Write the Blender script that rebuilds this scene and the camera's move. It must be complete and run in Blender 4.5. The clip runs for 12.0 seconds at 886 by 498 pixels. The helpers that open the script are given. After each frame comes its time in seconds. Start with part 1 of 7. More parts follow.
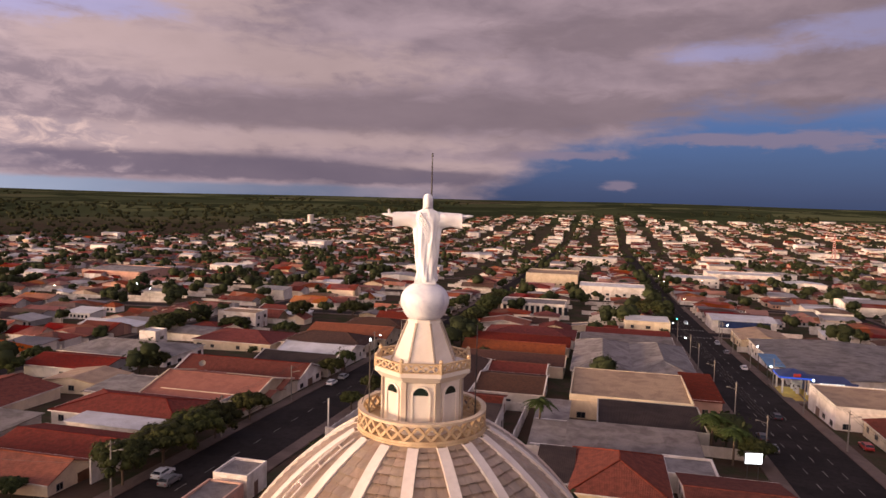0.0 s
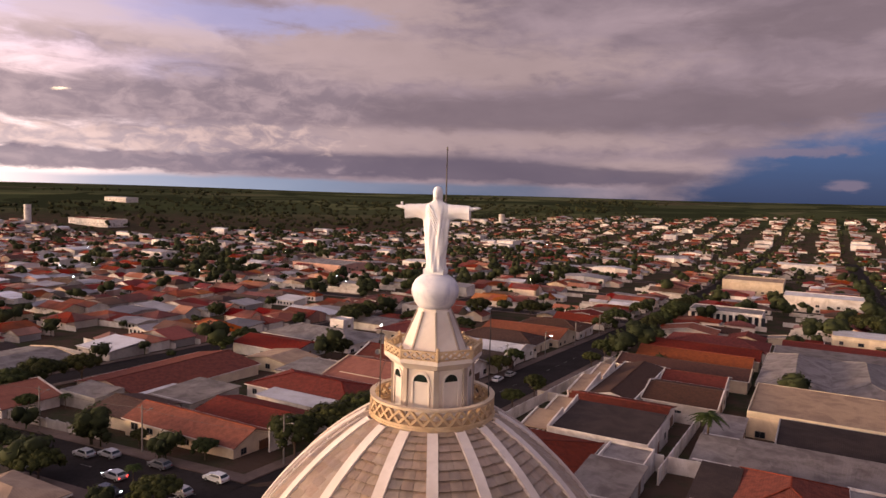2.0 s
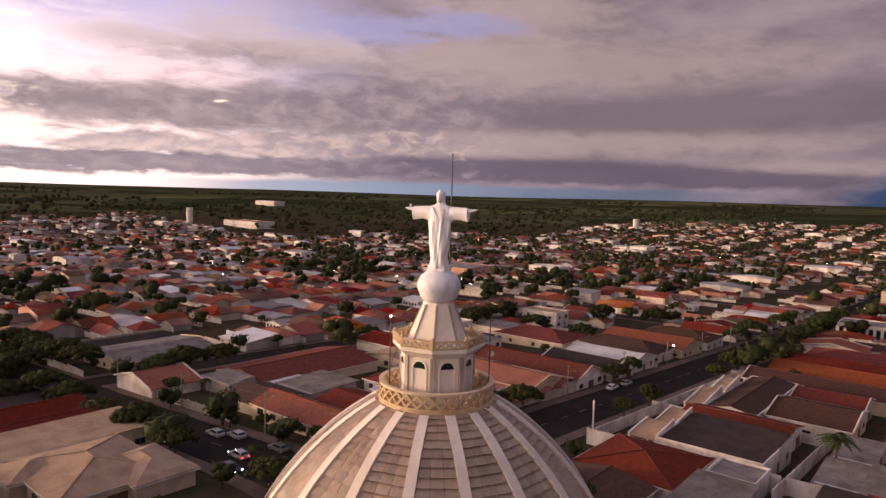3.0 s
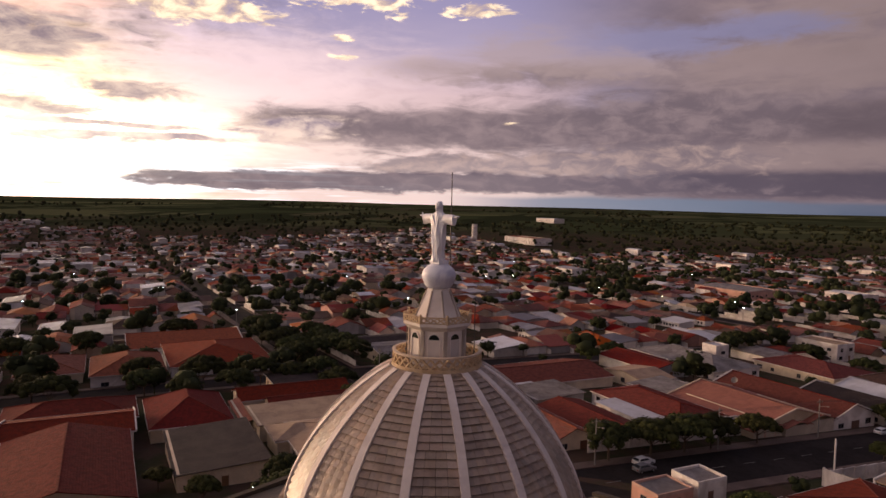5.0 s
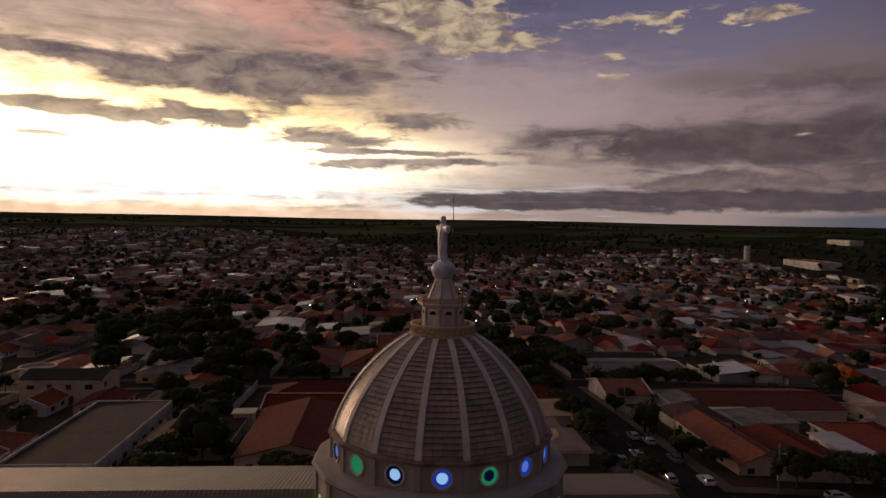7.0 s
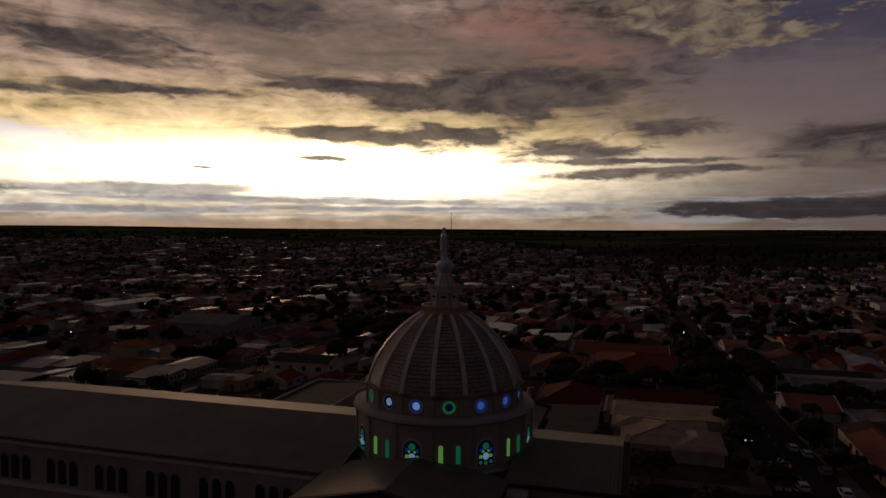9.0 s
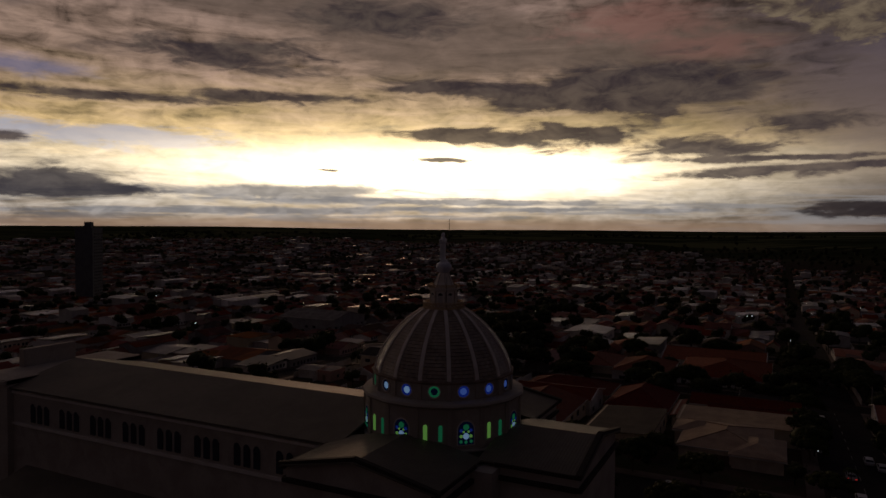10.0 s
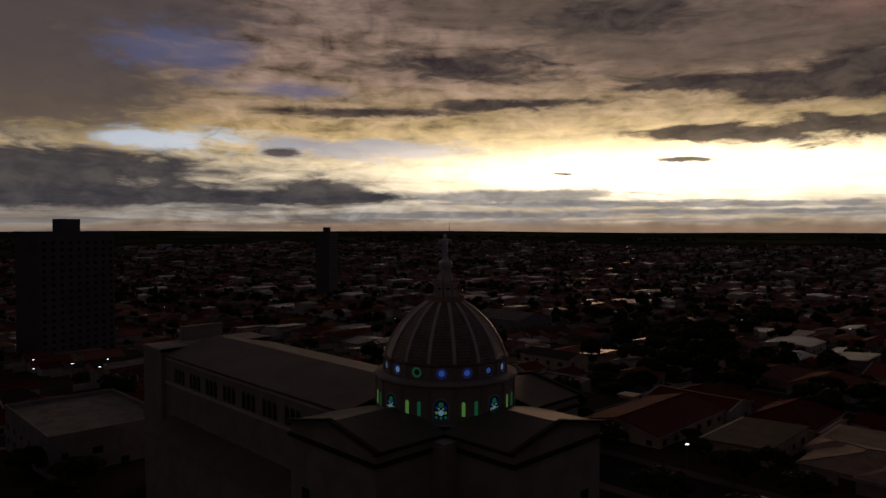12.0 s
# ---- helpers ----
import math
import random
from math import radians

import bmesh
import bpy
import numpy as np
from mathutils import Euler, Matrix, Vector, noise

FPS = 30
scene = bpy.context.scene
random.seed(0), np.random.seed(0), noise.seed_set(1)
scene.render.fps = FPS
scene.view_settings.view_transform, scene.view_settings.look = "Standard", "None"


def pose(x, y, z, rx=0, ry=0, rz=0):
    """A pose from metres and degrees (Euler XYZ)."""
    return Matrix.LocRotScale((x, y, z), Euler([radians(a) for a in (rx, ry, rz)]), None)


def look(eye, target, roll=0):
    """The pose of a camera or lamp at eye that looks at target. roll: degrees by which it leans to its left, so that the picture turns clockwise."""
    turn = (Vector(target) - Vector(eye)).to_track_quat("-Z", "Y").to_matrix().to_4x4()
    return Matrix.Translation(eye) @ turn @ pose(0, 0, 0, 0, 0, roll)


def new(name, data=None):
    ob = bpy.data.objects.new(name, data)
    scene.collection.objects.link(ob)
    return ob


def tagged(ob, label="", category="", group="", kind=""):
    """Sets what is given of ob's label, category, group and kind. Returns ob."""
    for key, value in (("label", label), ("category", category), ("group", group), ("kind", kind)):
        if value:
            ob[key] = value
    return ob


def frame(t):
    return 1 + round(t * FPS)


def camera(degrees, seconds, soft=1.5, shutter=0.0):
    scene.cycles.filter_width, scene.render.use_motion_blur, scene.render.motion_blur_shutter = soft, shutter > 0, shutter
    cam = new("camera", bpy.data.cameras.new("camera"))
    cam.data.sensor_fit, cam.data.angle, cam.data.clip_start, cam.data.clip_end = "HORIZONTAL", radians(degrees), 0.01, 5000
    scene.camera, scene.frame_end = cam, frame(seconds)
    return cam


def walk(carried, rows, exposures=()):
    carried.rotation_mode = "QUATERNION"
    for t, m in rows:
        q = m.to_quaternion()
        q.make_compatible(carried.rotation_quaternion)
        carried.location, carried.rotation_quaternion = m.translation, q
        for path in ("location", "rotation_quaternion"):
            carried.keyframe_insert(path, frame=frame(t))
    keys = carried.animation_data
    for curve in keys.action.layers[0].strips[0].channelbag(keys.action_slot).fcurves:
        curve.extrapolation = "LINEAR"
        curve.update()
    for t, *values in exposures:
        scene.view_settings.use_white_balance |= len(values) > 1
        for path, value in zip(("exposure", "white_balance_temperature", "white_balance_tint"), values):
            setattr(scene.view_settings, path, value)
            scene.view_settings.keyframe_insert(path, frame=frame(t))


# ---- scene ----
cam = camera(65.85, 12.0, soft=1.5)
# seconds, x, y, z, yaw, pitch, roll; the grid of the streets runs along x and y, the dome's axis is x = y = 0
PATH = [
    (0.0, 5.72, -22.30, 44.62, 13.07, -4.29, -1.46),
    (0.5, 6.75, -22.16, 44.56, 15.11, -4.53, -1.50),
    (1.0, 8.02, -21.79, 44.61, 19.67, -4.66, -1.62),
    (1.5, 9.75, -21.25, 44.67, 24.60, -4.70, -1.63),
    (2.0, 11.69, -20.57, 44.52, 29.18, -4.69, -1.60),
    (2.5, 13.93, -20.15, 44.67, 34.52, -4.74, -1.60),
    (3.0, 16.68, -19.61, 44.61, 40.26, -4.64, -1.58),
    (5.0, 29.71, -14.57, 44.61, 63.67, -3.77, -1.35),
    (5.5, 33.44, -12.55, 44.64, 69.58, -3.48, -1.37),
    (6.0, 37.51, -9.98, 44.58, 75.21, -3.11, -1.32),
    (6.5, 41.36, -7.01, 44.59, 80.51, -2.83, -1.28),
    (7.0, 45.81, -3.51, 44.56, 85.75, -2.55, -1.15),
    (9.0, 61.75, 17.82, 44.75, 106.27, -1.81, -0.33),
    (9.5, 63.74, 24.53, 44.94, 111.25, -1.77, -0.52),
    (10.0, 64.60, 31.64, 45.26, 116.19, -1.79, -0.41),
    (10.5, 64.15, 38.64, 45.43, 121.18, -1.81, -0.34),
    (11.0, 62.64, 45.31, 45.02, 126.08, -1.46, -0.02),
    (11.5, 60.14, 51.91, 44.90, 131.04, -1.23, 0.27),
    (12.0, 57.01, 57.67, 45.16, 135.56, -1.56, -0.09),
]
walk(cam, [(t, pose(x, y, z, 90 + pitch, roll, yaw)) for t, x, y, z, yaw, pitch, roll in PATH],
     [(0.0, 0.40), (3.0, 0.18), (5.0, -0.45), (5.5, -0.82), (6.5, -1.55), (7.0, -1.92), (9.0, -3.38), (9.5, -3.62), (12.0, -3.85)])

# ---------------------------------------------------------------- light
SUN_YAW = 122.0     # degrees from +y towards -x
SUN_DIR = Vector((-math.sin(radians(SUN_YAW)), math.cos(radians(SUN_YAW)), 0.0))
sun_data = bpy.data.lights.new("sun", "SUN")
sun_data.energy, sun_data.angle, sun_data.color = 2.3, radians(6.0), (1.0, 0.54, 0.32)
sun = new("sun", sun_data)
sun.matrix_world = look(SUN_DIR * 100 + Vector((0, 0, 8.6)), (0, 0, 0))


class Net:
    """Short hand for node trees."""

    def __init__(self, tree):
        self.tree = tree
        tree.nodes.clear()

    def node(self, kind, inputs=()):
        n = self.tree.nodes.new(kind)
        for name, v in dict(inputs).items():
            self.put(n.inputs[name], v)
        return n

    def put(self, socket, v):
        if isinstance(v, bpy.types.NodeSocket):
            self.tree.links.new(v, socket)
        else:
            socket.default_value = v

    def math(self, op, a, b=0.0, c=0.0, clamp=False):
        n = self.node("ShaderNodeMath")
        n.operation, n.use_clamp = op, clamp
        for i, v in enumerate((a, b, c)):
            self.put(n.inputs[i], v)
        return n.outputs[0]

    def vmath(self, op, a, b=(0, 0, 0)):
        n = self.node("ShaderNodeVectorMath")
        n.operation = op
        self.put(n.inputs[0], a)
        if op == "SCALE":
            self.put(n.inputs["Scale"], b)
        else:
            self.put(n.inputs[1], b)
        return n.outputs["Value"] if op in ("DOT_PRODUCT", "LENGTH") else n.outputs[0]

    def mix(self, fac, a, b, blend="MIX"):
        n = self.node("ShaderNodeMix")
        n.data_type, n.blend_type = "RGBA", blend
        self.put(n.inputs[0], fac)
        for i, v in ((6, a), (7, b)):
            self.put(n.inputs[i], (*v, 1.0) if isinstance(v, tuple) and len(v) == 3 else v)
        return n.outputs[2]

    def ramp(self, fac, *stops):
        n = self.node("ShaderNodeValToRGB")
        el = n.color_ramp.elements
        while len(el) < len(stops):
            el.new(0.5)
        for e, (p, col) in zip(el, stops):
            e.position, e.color = p, (*col, 1.0) if isinstance(col, tuple) else (col, col, col, 1.0)
        self.put(n.inputs[0], fac)
        return n.outputs[0]

    def step(self, v, lo, hi, a=0.0, b=1.0):
        n = self.node("ShaderNodeMapRange")
        n.interpolation_type = "SMOOTHSTEP"
        for i, x in enumerate((v, lo, hi, a, b)):
            self.put(n.inputs[i], x)
        return n.outputs[0]

    def noise(self, vec, scale, detail=4.0, rough=0.55, distort=0.0, lac=2.0):
        n = self.node("ShaderNodeTexNoise", {"Scale": scale, "Detail": detail, "Roughness": rough, "Distortion": distort, "Lacunarity": lac})
        if vec is not None:
            self.put(n.inputs["Vector"], vec)
        return n.outputs[0]


def build_sky():
    """A sunset under broken cloud: grey-mauve overcast away from it, a bright gap over the horizon towards it."""
    world = bpy.data.worlds.new("sky")
    scene.world = world
    world.use_nodes = True
    k = Net(world.node_tree)
    way = k.vmath("NORMALIZE", k.node("ShaderNodeTexCoord").outputs["Generated"])
    xyz = k.node("ShaderNodeSeparateXYZ", {0: way}).outputs
    deg = 180 / math.pi
    el = k.math("MULTIPLY", k.math("ARCSINE", xyz[2]), deg)                                            # degrees over the horizon
    ahead = k.vmath("DOT_PRODUCT", way, tuple(SUN_DIR))
    right = k.vmath("DOT_PRODUCT", way, (SUN_DIR.y, -SUN_DIR.x, 0.0))
    az = k.math("MULTIPLY", k.math("ARCTAN2", right, ahead), deg)                                      # degrees to the right of the sunset
    off = k.math("ABSOLUTE", az)

    def field(ka, ke, z, scale=1.0, detail=5.0, rough=0.5, distort=0.2):
        """Cloud noise about zero, drawn out along the horizon."""
        v = k.node("ShaderNodeCombineXYZ", {0: k.math("MULTIPLY", az, ka), 1: k.math("MULTIPLY", el, ke), 2: z}).outputs[0]
        return k.math("SUBTRACT", k.noise(v, scale, detail, rough, distort), 0.5)

    rag = field(0.13, 0.42, 0.0, 1.0, 8.0, 0.58, 0.35)         # ragged edges
    puff = field(0.45, 0.9, 3.0, 1.0, 7.0, 0.58, 0.5)          # fine billows
    billow = field(0.11, 0.26, 7.0, 1.0, 6.0, 0.50, 0.4)       # large soft billows
    sheet = field(0.10, 0.75, 5.0, 1.2, 7.0, 0.60, 0.6)        # ripples of the high sheet
    wisp = field(0.10, 2.0, 4.0, 1.0, 5.0, 0.58, 0.1)          # streaks along the horizon
    torn = k.math("ADD", k.math("MULTIPLY", field(0.24, 0.95, 11.0, 1.0, 8.0, 0.60, 0.5), 1.0), k.math("MULTIPLY", puff, 0.45))
    place = k.node("ShaderNodeCombineXYZ", {0: k.math("MULTIPLY_ADD", billow, 3.0, az), 1: k.math("MULTIPLY_ADD", puff, 0.5, el), 2: 0.0}).outputs[0]

    def blob(a, e, wa, we):
        """How thick one cloud is: it thins out from its azimuth and elevation over its half sizes."""
        d = k.vmath("MULTIPLY", k.vmath("SUBTRACT", place, (a, e, 0.0)), (0.85 / wa, 0.85 / we, 0.0))
        return k.math("EXPONENT", k.math("MULTIPLY", k.vmath("DOT_PRODUCT", d, d), -1.0))

    def clouds(rows, ragged=2.2, lo=0.30, hi=0.72):
        """The mask of several clouds, torn at the edges by the noise."""
        m = None
        for r in rows:
            b = blob(*r)
            m = b if m is None else k.math("ADD", m, b)
        gate = k.step(m, 0.04, 0.22)
        return k.math("MULTIPLY", gate, k.step(k.math("MULTIPLY_ADD", torn, ragged, m), lo, hi))

    def veil(lift, *stops):
        """Colour by elevation, up to 20 degrees; values over one through a common factor."""
        top = max(max(c) for _, c in stops)
        return k.vmath("SCALE", k.ramp(k.math("DIVIDE", k.math("MULTIPLY_ADD", sheet, lift, el), 20.0, clamp=True), *[(e / 20.0, tuple(x / top for x in c)) for e, c in stops]), top)

    # open sky and thin cloud behind the rest, towards the sunset, beside it and away from it
    w_veil = veil(7.0, (0, (3.0, 2.3, 1.8)), (2.2, (3.6, 3.3, 3.0)), (5, (5.6, 4.6, 3.3)), (7.5, (5.4, 3.7, 1.6)), (9.5, (3.9, 2.65, 1.55)), (12.5, (2.7, 1.8, 1.35)), (20, (1.9, 1.3, 1.1)))
    m_veil = veil(2.0, (0, (1.4, 1.05, 0.98)), (2.5, (1.3, 0.98, 0.95)), (5, (1.28, 0.92, 0.90)), (9, (1.08, 0.76, 0.80)), (13, (0.66, 0.54, 0.76)), (20, (0.32, 0.31, 0.66)))
    e_veil = veil(1.0, (0, (0.035, 0.055, 0.125)), (2.0, (0.036, 0.070, 0.175)), (6, (0.055, 0.11, 0.28)), (11, (0.20, 0.19, 0.33)), (20, (0.27, 0.24, 0.38)))
    back = k.mix(k.step(off, 90.0, 58.0), e_veil, m_veil)
    w_veil = k.vmath("SCALE", w_veil, k.math("SUBTRACT", 1.0, k.math("MULTIPLY", k.step(az, 6.0, 26.0, 0.0, 0.45), k.step(el, 5.5, 9.0))))
    back = k.mix(k.step(az, 44.0, 23.0), back, w_veil)
    air = k.node("ShaderNodeTexSky")
    air.sky_type, air.sun_disc, air.altitude, air.dust_density = "NISHITA", False, 400.0, 1.5
    air.sun_elevation, air.sun_rotation = radians(4.0), radians(-SUN_YAW)
    back = k.mix(0.08, back, k.vmath("SCALE", air.outputs[0], 0.12))
    west = k.step(off, 52.0, 26.0)
    back = k.vmath("SCALE", back, k.math("ADD", 1.0, k.math("MULTIPLY", west, k.math("MULTIPLY_ADD", sheet, 3.1, k.math("MULTIPLY", puff, 2.4)))))

    def lay(mask, amount, colour):
        return k.mix(k.math("MULTIPLY", mask, amount), back, colour)

    # tints of the high cloud: brown masses, a salmon flush, blue openings
    back = lay(clouds(((5.0, 14.6, 10.0, 2.6), (-6.0, 17.5, 12.0, 1.4), (24.0, 14.2, 9.0, 1.6)), 1.5, 0.10, 0.95), 0.75, (1.15, 0.82, 0.66))
    back = lay(clouds(((21.5, 16.2, 5.5, 1.4), (27.5, 13.6, 4.0, 0.9)), 1.7, 0.15, 0.95), 0.65, (2.3, 1.12, 0.92))
    back = lay(clouds(((-43.6, 10.7, 9.0, 3.2), (-36.0, 16.5, 8.0, 1.5), (-52.0, 13.0, 10.0, 5.0)), 1.5, 0.10, 0.95), 0.85, (0.66, 0.54, 0.58))
    back = lay(clouds(((-34.5, 13.8, 4.6, 1.5), (-25.5, 11.2, 3.5, 0.6)), 1.5, 0.10, 0.95), 0.75, (0.95, 1.05, 2.0))
    back = lay(clouds(((-33.0, 7.0, 5.5, 0.8), (-37.5, 6.9, 2.5, 0.5)), 2.6, 0.25, 1.2), 0.8, (6.0, 6.9, 8.2))
    back = lay(clouds(((-20.5, 6.7, 8.5, 0.75),), 1.9, 0.2, 0.8), 0.85, (2.3, 2.6, 3.7))
    back = lay(clouds(((42.0, 9.6, 11.0, 3.6),), 1.0, 0.05, 0.95), 0.8, (1.42, 1.05, 1.08))
    # the gap where the sun stands behind the cloud
    ea = k.math("DIVIDE", k.math("SUBTRACT", az, 5.0), 19.0)
    ee = k.math("DIVIDE", k.math("SUBTRACT", k.math("MULTIPLY_ADD", rag, 1.8, el), 4.6), 2.0)
    core = k.math("EXPONENT", k.math("MULTIPLY", k.math("ADD", k.math("MULTIPLY", ea, ea), k.math("MULTIPLY", ee, ee)), -1.0))
    wide = k.math("EXPONENT", k.math("MULTIPLY", k.math("ADD", k.math("POWER", k.math("DIVIDE", k.math("SUBTRACT", az, 4.0), 24.0), 2.0), k.math("POWER", k.math("DIVIDE", k.math("SUBTRACT", el, 5.6), 4.0), 2.0)), -1.0))
    light = k.mix(1.0, k.vmath("SCALE", k.mix(core, (0, 0, 0), (1.0, 0.82, 0.56)), 26.0), k.vmath("SCALE", k.mix(wide, (0, 0, 0), (1.0, 0.74, 0.40)), 4.4), "ADD")
    back = k.mix(1.0, back, light, "ADD")
    back = k.vmath("SCALE", back, k.step(az, 32.0, 14.0, 1.0, 1.3))
    # dark streaks over the horizon under the sunset, and the pink line on it
    streak = k.math("MULTIPLY", k.step(wisp, -0.02, 0.12), k.math("MULTIPLY", k.step(el, 3.6, 2.2), k.step(off, 60.0, 40.0)))
    back = lay(streak, 0.65, k.mix(k.step(az, -8.0, -20.0), (3.2, 3.1, 3.2), (1.4, 1.4, 1.6)))
    back = lay(k.math("MULTIPLY", k.step(el, 0.9, 0.2), k.step(off, 48.0, 20.0)), 0.7, (3.6, 2.3, 1.5))
    # the overcast away from the sunset, its lower edge rising to the right where the blue shows
    low = k.math("ADD", k.step(az, 110.0, 119.0, -0.6, 3.6), k.step(az, 118.0, 132.0, 0.0, 3.4))
    deck = k.step(k.math("SUBTRACT", k.math("ADD", el, k.math("MULTIPLY_ADD", rag, 5.0, k.math("MULTIPLY", puff, 1.6))), low), -1.2, 1.6)
    shade = k.math("ADD", k.math("MULTIPLY", billow, 0.85), k.math("MULTIPLY_ADD", rag, 0.35, k.math("MULTIPLY", puff, 0.22)))
    deck_col = k.mix(k.step(shade, -0.34, 0.34), (0.165, 0.122, 0.148), (0.35, 0.255, 0.285))
    deck_col = k.mix(k.math("MULTIPLY", clouds(((61.0, 3.6, 10.0, 1.1), (85.0, 4.0, 6.5, 1.3), (101.0, 4.5, 10.0, 0.9), (95.7, 10.4, 13.0, 1.6), (82.0, 10.6, 7.0, 1.8), (109.0, 2.5, 5.5, 0.5), (60.0, 11.5, 6.0, 2.0), (88.0, 14.5, 7.0, 1.2)), 1.5, 0.10, 0.95), 0.7), deck_col, (0.40, 0.285, 0.28))
    deck_col = k.mix(k.math("MULTIPLY", clouds(((68.0, 6.7, 14.0, 1.3), (93.0, 6.4, 18.0, 1.1), (116.0, 7.3, 16.0, 1.4), (137.0, 6.5, 7.0, 0.9), (122.0, 13.0, 9.0, 1.6)), 1.5, 0.10, 0.95), 0.75), deck_col, (0.165, 0.120, 0.140))
    deck_col = k.mix(k.math("MULTIPLY", clouds(((76.0, 2.1, 19.0, 0.75), (92.0, 2.0, 12.0, 0.7), (106.0, 1.6, 10.0, 0.5)), 1.5, 0.10, 0.95), 0.85), deck_col, (0.115, 0.090, 0.125))
    deck_col = k.mix(k.math("MULTIPLY", clouds(((64.0, 12.2, 4.0, 1.3), (71.0, 8.6, 4.0, 1.0), (83.4, 13.6, 4.0, 0.9), (74.0, 12.8, 5.0, 1.3), (140.0, 12.6, 4.0, 1.0), (131.0, 11.5, 4.0, 0.7)), 1.5, 0.10, 0.95), 0.8), deck_col, (0.28, 0.26, 0.43))
    deck_col = k.vmath("SCALE", deck_col, k.math("MULTIPLY", k.step(az, 100.0, 62.0, 1.0, 1.4), k.step(az, 124.0, 144.0, 1.0, 0.8)))
    far_side = k.math("MULTIPLY", k.step(az, 62.0, 80.0), 1.0)
    far_side = k.math("MAXIMUM", far_side, k.step(az, -60.0, -80.0))
    total = k.mix(k.math("MULTIPLY", deck, far_side), back, deck_col)
    back = total
    # grey banks beside the sunset, over the pale line of open sky
    back = lay(k.math("MULTIPLY", clouds(((54.0, 6.0, 9.5, 1.5), (68.0, 6.2, 10.0, 1.7), (80.0, 7.6, 9.0, 2.2), (66.0, 10.6, 7.0, 0.9), (47.0, 6.6, 4.0, 0.7)), 1.8, 0.12, 1.05), k.step(az, 96.0, 78.0)), 0.92, k.mix(k.step(puff, -0.15, 0.2), (0.235, 0.175, 0.205), (0.40, 0.29, 0.31)))
    back = lay(clouds(((66.0, 3.4, 9.0, 0.9), (56.0, 3.0, 4.0, 0.5), (78.0, 4.2, 6.0, 0.9)), 1.9, 0.2, 0.8), 0.75, k.mix(k.step(puff, -0.1, 0.15), (0.32, 0.24, 0.27), (0.66, 0.46, 0.42)))
    back = lay(clouds(((50.0, 1.75, 13.0, 0.6), (68.0, 1.8, 14.0, 0.7), (41.0, 1.4, 7.0, 0.45)), 1.6, 0.3, 0.75), 0.9, k.mix(k.step(puff, -0.1, 0.2), (0.215, 0.165, 0.205), (0.34, 0.25, 0.28)))
    strip = k.math("MULTIPLY", k.math("MULTIPLY", k.step(off, 112.0, 96.0), k.step(az, 56.0, 68.0)), k.step(k.math("MULTIPLY_ADD", rag, 0.8, el), 1.0, 0.55))
    back = lay(strip, 0.8, k.mix(k.step(az, 72.0, 98.0), (0.27, 0.33, 0.46), (0.11, 0.14, 0.22)))
    # strips of lit cloud across the blue
    back = lay(clouds(((137.5, 4.9, 6.0, 0.55), (129.0, 5.0, 3.5, 0.4), (119.0, 3.7, 5.0, 0.35), (123.5, 1.3, 1.1, 0.35)), 1.9, 0.2, 0.8), 0.75, (0.20, 0.155, 0.21))
    # dark clouds before the sunset, one by one
    main = clouds(((23.8, 11.5, 8.6, 1.7), (17.0, 10.6, 7.0, 1.1), (14.5, 7.5, 8.5, 0.85), (27.2, 6.2, 5.4, 0.55), (28.6, 4.3, 5.0, 0.36), (4.9, 11.5, 4.3, 0.6), (-11.9, 13.3, 7.2, 1.0), (6.0, 7.6, 2.6, 0.4), (34.0, 8.0, 3.2, 0.7), (37.0, 4.7, 6.0, 0.22), (33.0, 5.4, 9.0, 0.2),
                   (-3.6, 4.6, 1.2, 0.13), (5.5, 5.6, 2.0, 0.16), (-26.8, 6.3, 1.4, 0.28), (0.5, 16.8, 6.0, 1.3), (-20.0, 9.6, 8.0, 0.35), (-8.0, 10.4, 6.0, 0.4), (46.5, 6.2, 3.4, 0.8)), 2.1, 0.16, 0.82)
    left = clouds(((-41.0, 4.7, 10.5, 1.0), (-38.0, 2.6, 12.0, 0.75), (-23.2, 3.45, 3.6, 0.75), (-51.0, 3.8, 9.0, 2.2), (-25.0, 2.55, 6.0, 0.36)), 1.8, 0.22, 0.9)
    bars = clouds(((-8.0, 2.9, 9.5, 0.55), (8.0, 2.1, 14.0, 0.24), (14.0, 1.5, 16.0, 0.2), (-14.0, 1.2, 14.0, 0.25)), 1.9, 0.2, 0.8)
    rim = k.math("MULTIPLY", k.math("MULTIPLY", main, k.math("SUBTRACT", 1.0, main)), wide)
    back = k.mix(1.0, back, k.vmath("SCALE", k.mix(rim, (0, 0, 0), (1.0, 0.68, 0.24)), 9.0), "ADD")
    back = lay(bars, 0.85, k.mix(k.step(puff, -0.1, 0.2), (2.4, 2.35, 2.5), (4.6, 4.3, 4.2)))
    dark = k.mix(k.step(k.math("MULTIPLY_ADD", rag, 0.6, puff), -0.2, 0.25), (0.36, 0.27, 0.34), (1.15, 0.86, 0.72))
    dark = k.mix(k.step(el, 9.0, 5.0), dark, k.vmath("SCALE", dark, 1.35))
    back = lay(main, 0.93, dark)
    back = lay(left, 0.94, k.mix(k.step(k.math("MULTIPLY_ADD", rag, 0.8, puff), -0.15, 0.28), (0.42, 0.38, 0.50), (0.95, 0.82, 0.86)))
